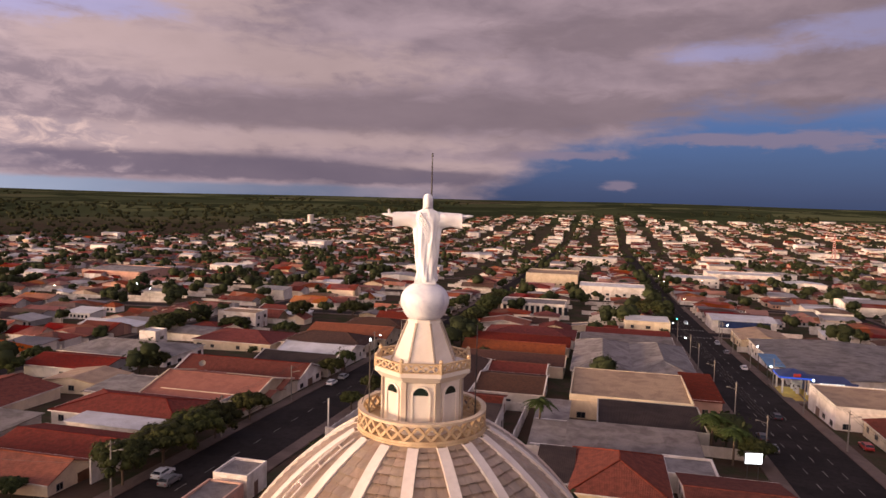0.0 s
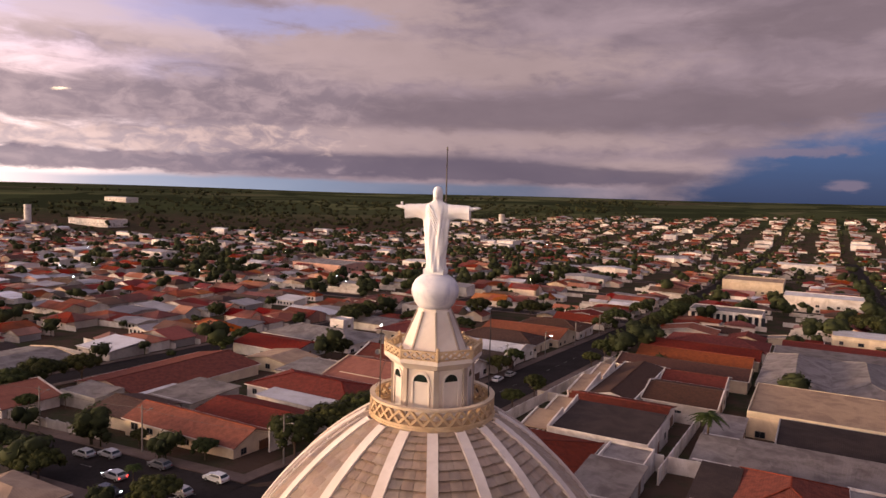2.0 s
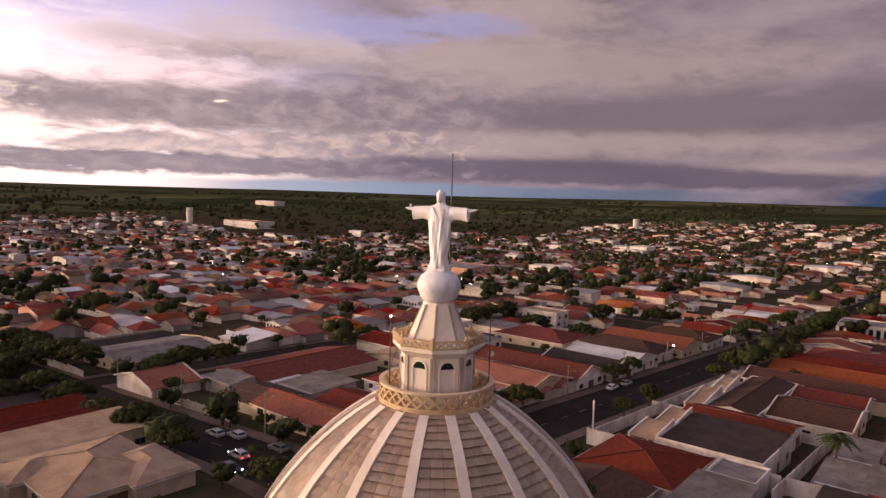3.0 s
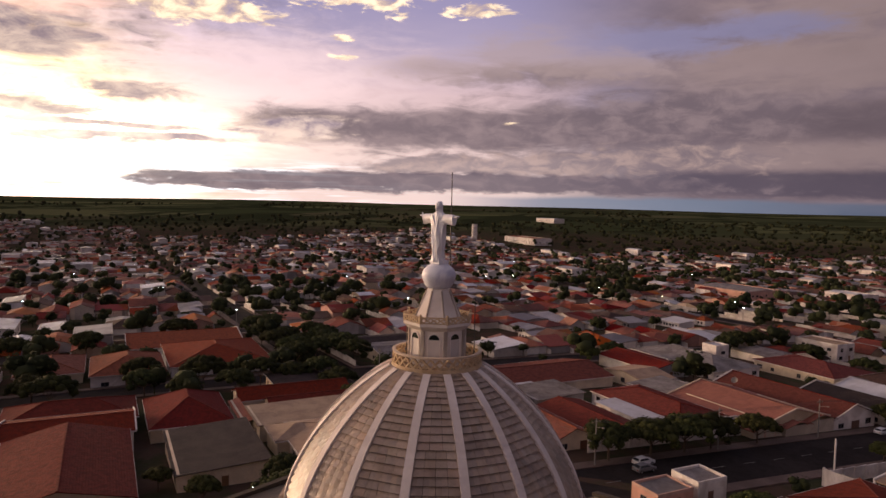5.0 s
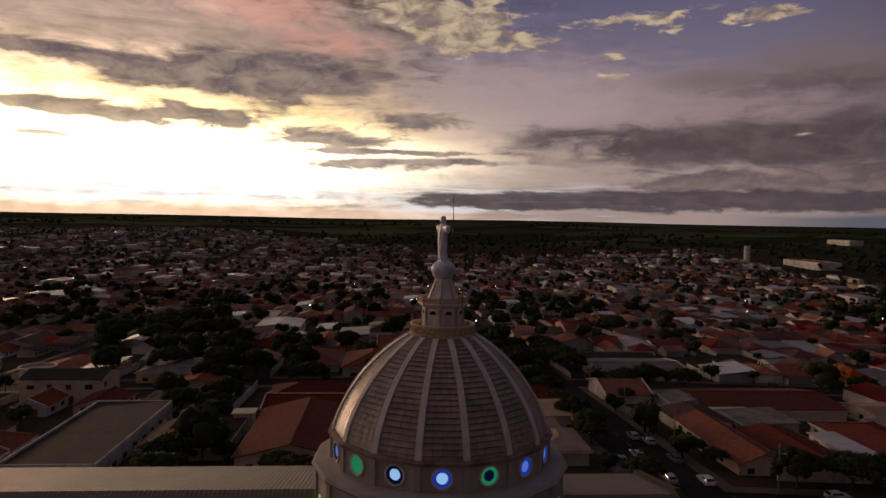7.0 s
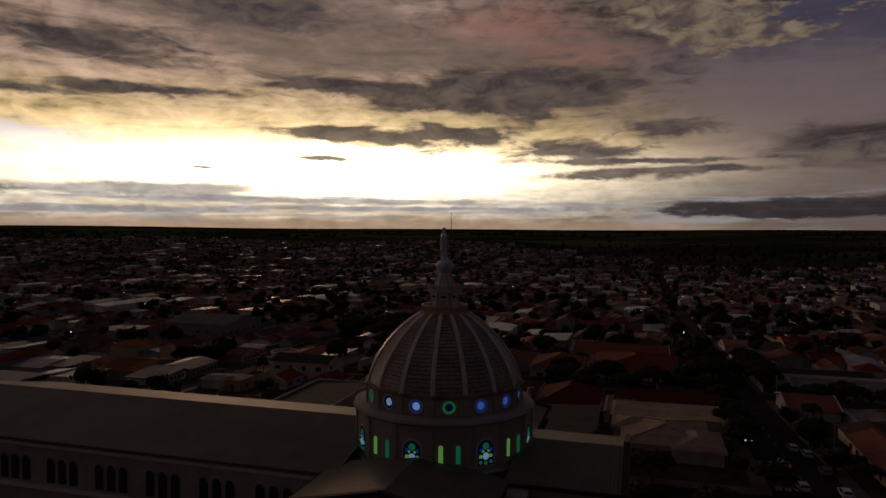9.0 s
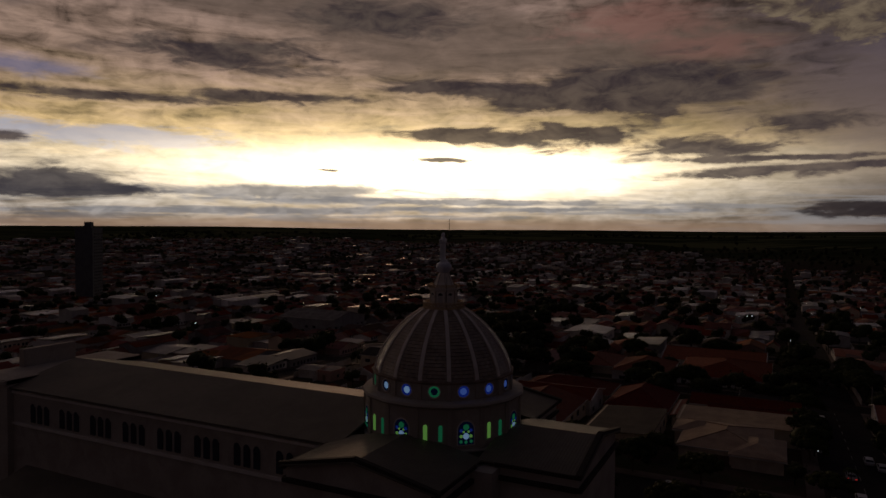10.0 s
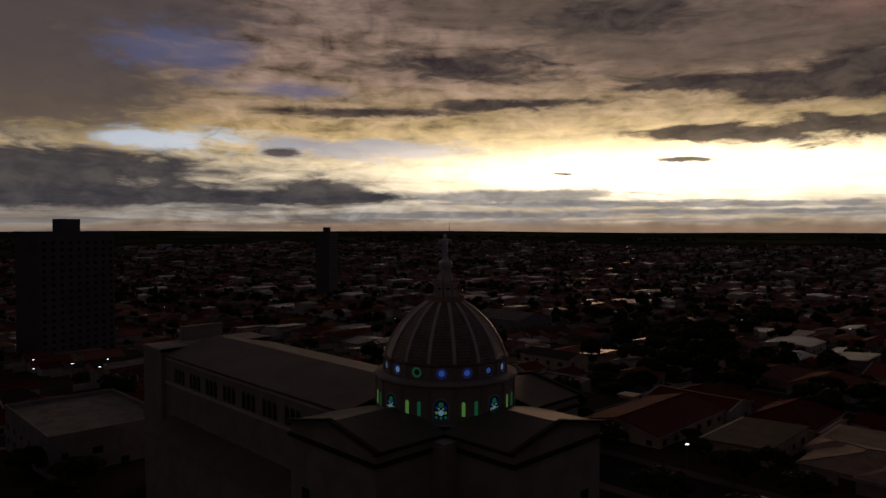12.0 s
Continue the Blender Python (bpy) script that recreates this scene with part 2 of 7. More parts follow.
    # sunlit cumulus heads high on the right of the sunset
    heads = k.math("MAXIMUM", clouds(((37.0, 15.6, 5.4, 1.5), (40.5, 14.2, 4.0, 0.7), (34.0, 17.0, 4.0, 1.2)), 3.2, 0.4, 0.8), clouds(((50.0, 12.9, 0.9, 0.35), (50.2, 11.6, 1.1, 0.3), (47.5, 15.5, 2.2, 0.5), (53.5, 15.6, 3.0, 0.6), (61.0, 15.5, 3.0, 0.7), (63.5, 6.6, 0.7, 0.25)), 3.4, 0.55, 0.95))
    back = lay(k.math("MULTIPLY", heads, k.step(puff, -0.22, 0.02)), 0.85, k.mix(k.step(puff, -0.10, 0.16), (0.95, 0.68, 0.52), (2.3, 1.75, 1.15)))
    back = lay(clouds(((65.2, 12.4, 3.6, 1.5), (58.0, 10.9, 5.0, 0.9), (72.0, 11.0, 4.0, 1.0)), 1.5, 0.10, 0.95), 0.6, (0.62, 0.45, 0.44))
    # grey-blue added overhead, unseen, to dim the ground; below the horizon nothing but dusk-grey land
    total = k.mix(k.step(el, 18.0, 42.0, 0.0, 0.8), back, (0.20, 0.20, 0.30))
    total = k.mix(k.step(el, -0.2, -1.5), total, (0.05, 0.045, 0.045))
    bg = k.node("ShaderNodeBackground", {"Color": total, "Strength": 1.0})
    out = k.node("ShaderNodeOutputWorld")
    k.tree.links.new(bg.outputs[0], out.inputs[0])


build_sky()


# ---------------------------------------------------------------- materials
def surface(name, colour, rough=0.8, other=None, grain=3.0, stain=0.35, bump=0.25, vary=0.0, metal=0.0, island=False, wave=None, spec=0.3, patch=0.0):
    """A weathered surface: two scales of variation over a base colour, fine relief, and a shade of its own for each object."""
    m = bpy.data.materials.new(name)
    m.use_nodes = True
    k = Net(m.node_tree)
    co = k.node("ShaderNodeTexCoord").outputs["Object"]
    small, large = k.noise(co, grain * 4, 5.0, 0.65), k.noise(co, grain * 0.35, 4.0, 0.6, 0.5)
    dark = tuple(c * (1 - stain) for c in colour)
    col = k.mix(k.step(large, 0.35, 0.68), colour, other or dark)
    col = k.mix(k.math("MULTIPLY", k.step(small, 0.45, 0.75), 0.6), col, tuple(c * (1 - stain * 0.8) for c in colour))
    if vary:
        n = k.node("ShaderNodeNewGeometry").outputs["Random Per Island"] if island else k.node("ShaderNodeObjectInfo").outputs["Random"]
        if patch:
            n = k.node("ShaderNodeSeparateColor", {0: k.node("ShaderNodeTexVoronoi", {"Vector": k.vmath("MULTIPLY", co, (1, 1, 0)), "Scale": patch}).outputs["Color"]}).outputs[0]
        hue = k.node("ShaderNodeHueSaturation", {"Color": col, "Hue": k.math("MULTIPLY_ADD", n, 0.03 * min(1, vary * 2), 0.5 - 0.015 * min(1, vary * 2)),
                                                 "Saturation": k.math("MULTIPLY_ADD", k.math("FRACT", k.math("MULTIPLY", n, 7.3)), -vary, 1.0 + vary * 0.3),
                                                 "Value": k.math("MULTIPLY_ADD", k.math("FRACT", k.math("MULTIPLY", n, 13.7)), vary * 1.4, 1.0 - vary * 0.7)})
        col = hue.outputs[0]
    height = small
    if wave:
        uv = k.node("ShaderNodeTexCoord").outputs["UV"]
        axes = k.node("ShaderNodeSeparateXYZ", {0: uv}).outputs
        # the hollows of the wave and the foot of each course are coloured darker
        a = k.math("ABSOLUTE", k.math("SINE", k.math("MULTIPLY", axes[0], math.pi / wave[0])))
        height = k.math("ADD", k.math("MULTIPLY", small, 0.3), a)
        if wave[1]:
            b = k.math("FRACT", k.math("DIVIDE", axes[1], wave[1]))
            height = k.math("ADD", height, k.math("MULTIPLY", b, 0.8))
            col = k.mix(k.math("MULTIPLY", k.step(b, 0.2, 0.0), 0.35), col, tuple(c * 0.35 for c in colour))
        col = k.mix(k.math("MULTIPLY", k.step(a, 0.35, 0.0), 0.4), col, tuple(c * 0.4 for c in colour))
    b = k.node("ShaderNodeBump", {"Strength": bump, "Distance": 0.05, "Height": height})
    bs = k.node("ShaderNodeBsdfPrincipled", {"Base Color": col, "Roughness": k.math("MULTIPLY_ADD", small, 0.25, rough - 0.12), "Metallic": metal,
                                             "Specular IOR Level": spec, "Normal": b.outputs[0]})
    out = k.node("ShaderNodeOutputMaterial")
    k.tree.links.new(bs.outputs[0], out.inputs[0])
    return m


def glowing(name, colour, strength):
    m = bpy.data.materials.new(name)
    m.use_nodes = True
    k = Net(m.node_tree)
    e = k.node("ShaderNodeEmission", {"Color": (*colour, 1.0), "Strength": strength})
    out = k.node("ShaderNodeOutputMaterial")
    k.tree.links.new(e.outputs[0], out.inputs[0])
    return m


def glassy(name, colour, rough=0.08):
    m = bpy.data.materials.new(name)
    m.use_nodes = True
    k = Net(m.node_tree)
    co = k.node("ShaderNodeTexCoord").outputs["Object"]
    bs = k.node("ShaderNodeBsdfPrincipled", {"Base Color": (*colour, 1.0), "Roughness": rough, "Specular IOR Level": 0.6,
                                             "Normal": k.node("ShaderNodeBump", {"Strength": 0.05, "Height": k.noise(co, 2.0)}).outputs[0]})
    out = k.node("ShaderNodeOutputMaterial")
    k.tree.links.new(bs.outputs[0], out.inputs[0])
    return m


M = {
    "plaster_white": surface("plaster_white", (0.76, 0.71, 0.66), 0.85, (0.50, 0.44, 0.39), 0.7, 0.4, 0.15, vary=0.15),
    "plaster_cream": surface("plaster_cream", (0.66, 0.55, 0.40), 0.85, (0.50, 0.40, 0.29), 0.8, 0.3, 0.15, vary=0.25),
    "plaster_grey": surface("plaster_grey", (0.42, 0.40, 0.38), 0.9, (0.30, 0.28, 0.27), 0.8, 0.35, 0.2, vary=0.3),
    "plaster_pink": surface("plaster_pink", (0.58, 0.33, 0.26), 0.9, (0.44, 0.26, 0.20), 0.8, 0.3, 0.2, vary=0.25),
    "tile_red": surface("tile_red", (0.185, 0.034, 0.022), 0.9, (0.115, 0.026, 0.018), 3.2, 0.5, 0.9, vary=0.24, spec=0.08, wave=(0.24, 0.40)),
    "tile_orange": surface("tile_orange", (0.30, 0.085, 0.044), 0.9, (0.19, 0.060, 0.036), 3.2, 0.5, 0.9, vary=0.24, spec=0.08, wave=(0.24, 0.40)),
    "tile_pink": surface("tile_pink", (0.36, 0.14, 0.10), 0.85, (0.28, 0.11, 0.08), 1.2, 0.3, 0.8, vary=0.1, spec=0.08, wave=(0.24, 0.40)),
    "tile_brown": surface("tile_brown", (0.105, 0.055, 0.042), 0.85, (0.065, 0.038, 0.031), 5.0, 0.5, 0.9, vary=0.32, spec=0.08, wave=(0.24, 0.40)),
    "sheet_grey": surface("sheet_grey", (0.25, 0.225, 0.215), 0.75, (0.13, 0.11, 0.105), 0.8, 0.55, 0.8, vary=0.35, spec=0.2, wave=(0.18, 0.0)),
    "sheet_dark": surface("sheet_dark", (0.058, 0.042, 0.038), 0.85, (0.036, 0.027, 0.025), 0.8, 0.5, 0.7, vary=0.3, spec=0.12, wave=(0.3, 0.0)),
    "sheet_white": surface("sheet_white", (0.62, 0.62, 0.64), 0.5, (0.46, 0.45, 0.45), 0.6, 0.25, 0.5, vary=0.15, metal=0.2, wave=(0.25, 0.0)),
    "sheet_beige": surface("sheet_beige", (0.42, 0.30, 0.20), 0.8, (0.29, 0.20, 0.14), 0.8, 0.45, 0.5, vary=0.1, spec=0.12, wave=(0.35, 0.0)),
    "asphalt": surface("asphalt", (0.024, 0.020, 0.019), 0.95, (0.036, 0.030, 0.028), 0.25, 0.35, 0.3, spec=0.05),
    "kerb": surface("kerb", (0.15, 0.105, 0.085), 0.9, (0.09, 0.062, 0.05), 0.4, 0.35, 0.2),
    "paint": surface("paint", (0.26, 0.24, 0.21), 0.9, (0.09, 0.08, 0.075), 1.0, 0.5, 0.1),
    "paint_yellow": surface("paint_yellow", (0.55, 0.38, 0.08), 0.8, (0.38, 0.27, 0.07), 1.0, 0.5, 0.1),
    "glass": glassy("window_glass", (0.02, 0.024, 0.03)),
    "frame": surface("window_frame", (0.25, 0.22, 0.2), 0.6, None, 2.0, 0.2, 0.05),
    "wood": surface("door_wood", (0.20, 0.10, 0.055), 0.6, (0.13, 0.07, 0.04), 2.0, 0.3, 0.2, vary=0.3),
    "bark": surface("bark", (0.12, 0.085, 0.06), 0.95, (0.07, 0.05, 0.04), 2.0, 0.4, 0.8),
    "concrete": surface("concrete", (0.24, 0.22, 0.20), 0.9, (0.16, 0.145, 0.13), 0.6, 0.35, 0.3, vary=0.15),
}


def leafy(name, colour, island=True):
    m = bpy.data.materials.new(name)
    m.use_nodes = True
    k = Net(m.node_tree)
    n = k.node("ShaderNodeNewGeometry").outputs["Random Per Island"]
    o = k.node("ShaderNodeObjectInfo").outputs["Random"]
    col = k.mix(n, tuple(c * 0.55 for c in colour), (colour[0] * 1.5, colour[1] * 1.35, colour[2] * 1.1))
    col = k.node("ShaderNodeHueSaturation", {"Color": col, "Hue": k.math("MULTIPLY_ADD", o, 0.05, 0.475), "Saturation": 0.95,
                                             "Value": k.math("MULTIPLY_ADD", o, 0.5, 0.75)}).outputs[0]
    bs = k.node("ShaderNodeBsdfPrincipled", {"Base Color": col, "Roughness": 0.8, "Specular IOR Level": 0.06})
    tr = k.node("ShaderNodeBsdfTranslucent", {"Color": col})
    mx = k.node("ShaderNodeMixShader", {0: 0.2})
    k.tree.links.new(bs.outputs[0], mx.inputs[1])
    k.tree.links.new(tr.outputs[0], mx.inputs[2])
    out = k.node("ShaderNodeOutputMaterial")
    k.tree.links.new(mx.outputs[0], out.inputs[0])
    return m


M["leaf"] = leafy("leaf", (0.052, 0.062, 0.022))
M["leaf_dark"] = leafy("leaf_dark", (0.040, 0.050, 0.020))
M["palm"] = leafy("palm_leaf", (0.040, 0.060, 0.020))


def country():
    """Earth and yards in the town, woods and fields beyond it."""
    m = bpy.data.materials.new("country")
    m.use_nodes = True
    k = Net(m.node_tree)
    co = k.node("ShaderNodeTexCoord").outputs["Object"]
    far = k.vmath("LENGTH", k.vmath("MULTIPLY", co, (1, 1, 0)))
    # greens of the far land lightened in their colour, in place of haze
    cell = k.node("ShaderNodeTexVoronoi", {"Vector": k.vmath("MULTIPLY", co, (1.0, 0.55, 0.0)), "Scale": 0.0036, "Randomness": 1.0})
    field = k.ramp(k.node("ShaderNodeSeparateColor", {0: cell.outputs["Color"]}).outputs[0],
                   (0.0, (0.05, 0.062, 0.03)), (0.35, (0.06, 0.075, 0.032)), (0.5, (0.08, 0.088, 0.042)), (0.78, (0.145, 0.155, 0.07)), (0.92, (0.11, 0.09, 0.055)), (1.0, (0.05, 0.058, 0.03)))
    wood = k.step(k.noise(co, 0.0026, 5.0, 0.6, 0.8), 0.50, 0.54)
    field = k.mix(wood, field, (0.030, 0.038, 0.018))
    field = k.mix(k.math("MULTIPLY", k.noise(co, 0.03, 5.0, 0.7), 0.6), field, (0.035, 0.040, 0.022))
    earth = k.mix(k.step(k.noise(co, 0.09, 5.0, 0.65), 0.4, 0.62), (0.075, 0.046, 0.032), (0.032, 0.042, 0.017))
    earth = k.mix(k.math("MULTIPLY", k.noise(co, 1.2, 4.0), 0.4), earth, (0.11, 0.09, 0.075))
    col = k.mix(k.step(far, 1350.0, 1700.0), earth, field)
    bs = k.node("ShaderNodeBsdfPrincipled", {"Base Color": col, "Roughness": 0.95, "Specular IOR Level": 0.0,
                                             "Normal": k.node("ShaderNodeBump", {"Strength": 0.1, "Distance": 0.1, "Height": k.noise(co, 3.0)}).outputs[0]})
    out = k.node("ShaderNodeOutputMaterial")
    k.tree.links.new(bs.outputs[0], out.inputs[0])
    return m


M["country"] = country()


# ---------------------------------------------------------------- mesh building
class Shape:
    """Vertices and faces of one mesh, with metres along and up each roof face as its uv."""

    def __init__(self):
        self.v, self.f, self.uv, self.mi = [], [], [], []

    def face(self, pts, uvs=None, mi=0):
        n = len(self.v)
        self.v.extend([tuple(p) for p in pts])
        self.f.append(tuple(range(n, n + len(pts))))
        self.uv.append(uvs or [(p[0] + p[1], p[2]) for p in pts])
        self.mi.append(mi)

    def slope(self, pts, mi=0):
        """A sloping face; its first two corners are the eave."""
        a, b = Vector(pts[0]), Vector(pts[1])
        e = (b - a).normalized()
        n = e.cross(Vector(pts[-1]) - a)
        up = n.cross(e).normalized() if n.length > 1e-6 else Vector((0, 0, 1))
        self.face(pts, [((Vector(p) - a).dot(e), (Vector(p) - a).dot(up)) for p in pts], mi)

    def box(self, x0, x1, y0, y1, z0, z1, mi=0):
        p = [(x, y, z) for z in (z0, z1) for y in (y0, y1) for x in (x0, x1)]
        for q in ((0, 2, 3, 1), (4, 5, 7, 6), (0, 1, 5, 4), (2, 6, 7, 3), (0, 4, 6, 2), (1, 3, 7, 5)):
            self.face([p[i] for i in q], None, mi)
        return self

    def beam(self, a, b, w, h):
        """A square bar from a to b."""
        a, b = Vector(a), Vector(b)
        d = (b - a).normalized()
        s = d.cross(Vector((0, 0, 1)))
        s = (s.normalized() if s.length > 1e-4 else Vector((1, 0, 0))) * w / 2
        u = s.cross(d).normalized() * h / 2
        r = [a - s - u, a + s - u, a + s + u, a - s + u]
        t = [p + (b - a) for p in r]
        for i in range(4):
            j = (i + 1) % 4
            self.face([r[i], r[j], t[j], t[i]])
        self.face(r[::-1])
        self.face(t)
        return self

    def lathe(self, profile, sides, turn=0.0, closed=False, centre=(0, 0)):
        """Turns (radius, height) pairs round the upright axis."""
        rings = [[(centre[0] + r * math.cos(turn + math.tau * i / sides), centre[1] + r * math.sin(turn + math.tau * i / sides), z) for i in range(sides)] for r, z in profile]
        n = len(self.v)
        for ring in rings:
            self.v.extend(ring)
        pairs = list(range(len(rings) - 1)) + ([len(rings) - 1] if closed else [])
        for a in pairs:
            b = (a + 1) % len(rings)
            for i in range(sides):
                j = (i + 1) % sides
                self.f.append((n + a * sides + i, n + a * sides + j, n + b * sides + j, n + b * sides + i))
                self.uv.append([(0, 0)] * 4)
                self.mi.append(0)
        return self

    def cap(self, radius, z, sides, turn=0.0, down=False, centre=(0, 0)):
        ring = [(centre[0] + radius * math.cos(turn + math.tau * i / sides), centre[1] + radius * math.sin(turn + math.tau * i / sides), z) for i in range(sides)]
        self.face(ring[::-1] if down else ring)
        return self

    def mesh(self, name, mats, smooth=False):
        me = bpy.data.meshes.new(name)
        me.from_pydata(self.v, [], self.f)
        layer = me.uv_layers.new(name="metres")
        layer.data.foreach_set("uv", np.array([c for f in self.uv for p in f for c in p], dtype=np.float32))
        for m in mats if isinstance(mats, (list, tuple)) else [mats]:
            me.materials.append(m)
        me.polygons.foreach_set("material_index", np.array(self.mi, dtype=np.int32))
        if smooth:
            me.polygons.foreach_set("use_smooth", np.ones(len(self.f), dtype=bool))
        me.update()
        return me


def part(name, shape, mats, parent=None, label="", at=None, smooth=False):
    """Links a shape as one mesh object, under its thing."""
    ob = new(name, shape if isinstance(shape, bpy.types.Mesh) else shape.mesh(name, mats, smooth))
    if parent is not None:
        ob.parent = parent
    if at is not None:
        ob.matrix_basis = at
    return tagged(ob, label)


def thing(name, at, label, category, group=""):
    """The base of a thing: an empty that carries its parts."""
    ob = new(name)
    ob.empty_display_size = 0.2
    ob.matrix_basis = at
    return tagged(ob, label, category, group)


def roof_shape(kind, hx, hy, z, rise, over=0.45, axis="x", thick=0.14):
    """Roof over a rectangle of half sizes hx, hy; the ridge runs along the axis."""
    s = Shape()
    flip = axis == "y"
    a, b = (hy, hx) if flip else (hx, hy)
    a, b = a + over, b + over
    drop = rise * over / max(b - over, 0.5)
    z0 = z - drop
    def P(x, y, zz):
        return (-y, x, zz) if flip else (x, y, zz)
    if kind == "gable":
        faces = [[(-a, -b, z0), (a, -b, z0), (a, 0, z + rise), (-a, 0, z + rise)], [(a, b, z0), (-a, b, z0), (-a, 0, z + rise), (a, 0, z + rise)]]
    elif kind == "hip":
        r = max(a - b, 0.15)
        faces = [[(-a, -b, z0), (a, -b, z0), (r, 0, z + rise), (-r, 0, z + rise)], [(a, b, z0), (-a, b, z0), (-r, 0, z + rise), (r, 0, z + rise)],
                 [(a, -b, z0), (a, b, z0), (r, 0, z + rise)], [(-a, b, z0), (-a, -b, z0), (-r, 0, z + rise)]]
    elif kind == "shed":
        faces = [[(-a, -b, z0), (a, -b, z0), (a, b, z + rise), (-a, b, z + rise)]]
    else:
        faces = [[(-a, -b, z), (a, -b, z), (a, b, z + 0.12), (-a, b, z + 0.12)]]
    for f in faces:
        s.slope([P(*p) for p in f])
        s.face([P(p[0], p[1], p[2] - thick) for p in f[::-1]])
        q = [P(*p) for p in f]
        for i in range(len(q)):
            c, d = q[i], q[(i + 1) % len(q)]
            s.face([(c[0], c[1], c[2] - thick), (d[0], d[1], d[2] - thick), d, c])
    return s


def height(x, y):
    """The lie of the land: the church stands on a rise, hills close the view."""
    d = math.hypot(x, y)
    z = -45.0 * (1.0 - math.exp(-max(d - 80.0, 0.0) / 700.0))
    if d > 1100:
        z += (84.0 + 5.0 * math.sin(math.atan2(y, x) * 5.0) + 3.0 * math.sin(math.atan2(y, x) * 13.0 + 1.0)) * (1.0 - math.exp(-(d - 1100.0) / 1250.0))
    return z


# ---------------------------------------------------------------- ground, streets and pavements
def build_ground():
    def lines():
        a = [i * 6.0 for i in range(0, 50)]
        step = 6.0
        while a[-1] < 4900:
            step = min(step * 1.09, 160)
            a.append(min(a[-1] + step, 4900.0))
        return [-x for x in a[:0:-1]] + a
    xs = lines()
    n = len(xs)
    v = [(x, y, height(x, y)) for y in xs for x in xs]
    f = [(j * n + i, j * n + i + 1, j * n + n + i + 1, j * n + n + i) for j in range(n - 1) for i in range(n - 1)]
    me = bpy.data.meshes.new("ground")
    me.from_pydata(v, [], f)
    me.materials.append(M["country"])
    me.polygons.foreach_set("use_smooth", np.ones(len(f), dtype=bool))
    tagged(new("ground", me), "earth yards and green farmland under the town", "ground", "", "structure")


build_ground()

STREETS_X = [-664, -563, -462, -361, -260, -158, -55, 46, 147, 248, 349, 450]          # centres of the streets along y
STREETS_Y = [-690, -570, -450, -285, -120, 46, 290, 410, 530, 650, 770, 890, 1010]     # centres of the streets along x
HALF_X = {46: 8.0, -55: 7.0}                                                           # half widths of the carriageways
HALF_Y = {46: 6.5}


def strip(shape, x0, x1, y0, y1, lift, thick=0.0):
    """A draped strip; with a thickness it gets its kerb faces."""
    nx, ny = max(1, int((x1 - x0) / 12)), max(1, int((y1 - y0) / 12))
    n = len(shape.v)
    for j in range(ny + 1):
        for i in range(nx + 1):
            x, y = x0 + (x1 - x0) * i / nx, y0 + (y1 - y0) * j / ny
            shape.v.append((x, y, height(x, y) + lift))
    for j in range(ny):
        for i in range(nx):
            a = n + j * (nx + 1) + i
            shape.f.append((a, a + 1, a + nx + 2, a + nx + 1))
            shape.uv.append([(0, 0)] * 4)
            shape.mi.append(0)
    if thick:
        edge = [(i, 0) for i in range(nx)] + [(nx, j) for j in range(ny)] + [(i, ny) for i in range(nx, 0, -1)] + [(0, j) for j in range(ny, 0, -1)]
        for (i, j), (a, b) in zip(edge, edge[1:] + edge[:1]):
            p, q = shape.v[n + j * (nx + 1) + i], shape.v[n + b * (nx + 1) + a]
            shape.face([(p[0], p[1], p[2] - thick), (q[0], q[1], q[2] - thick), q, p])


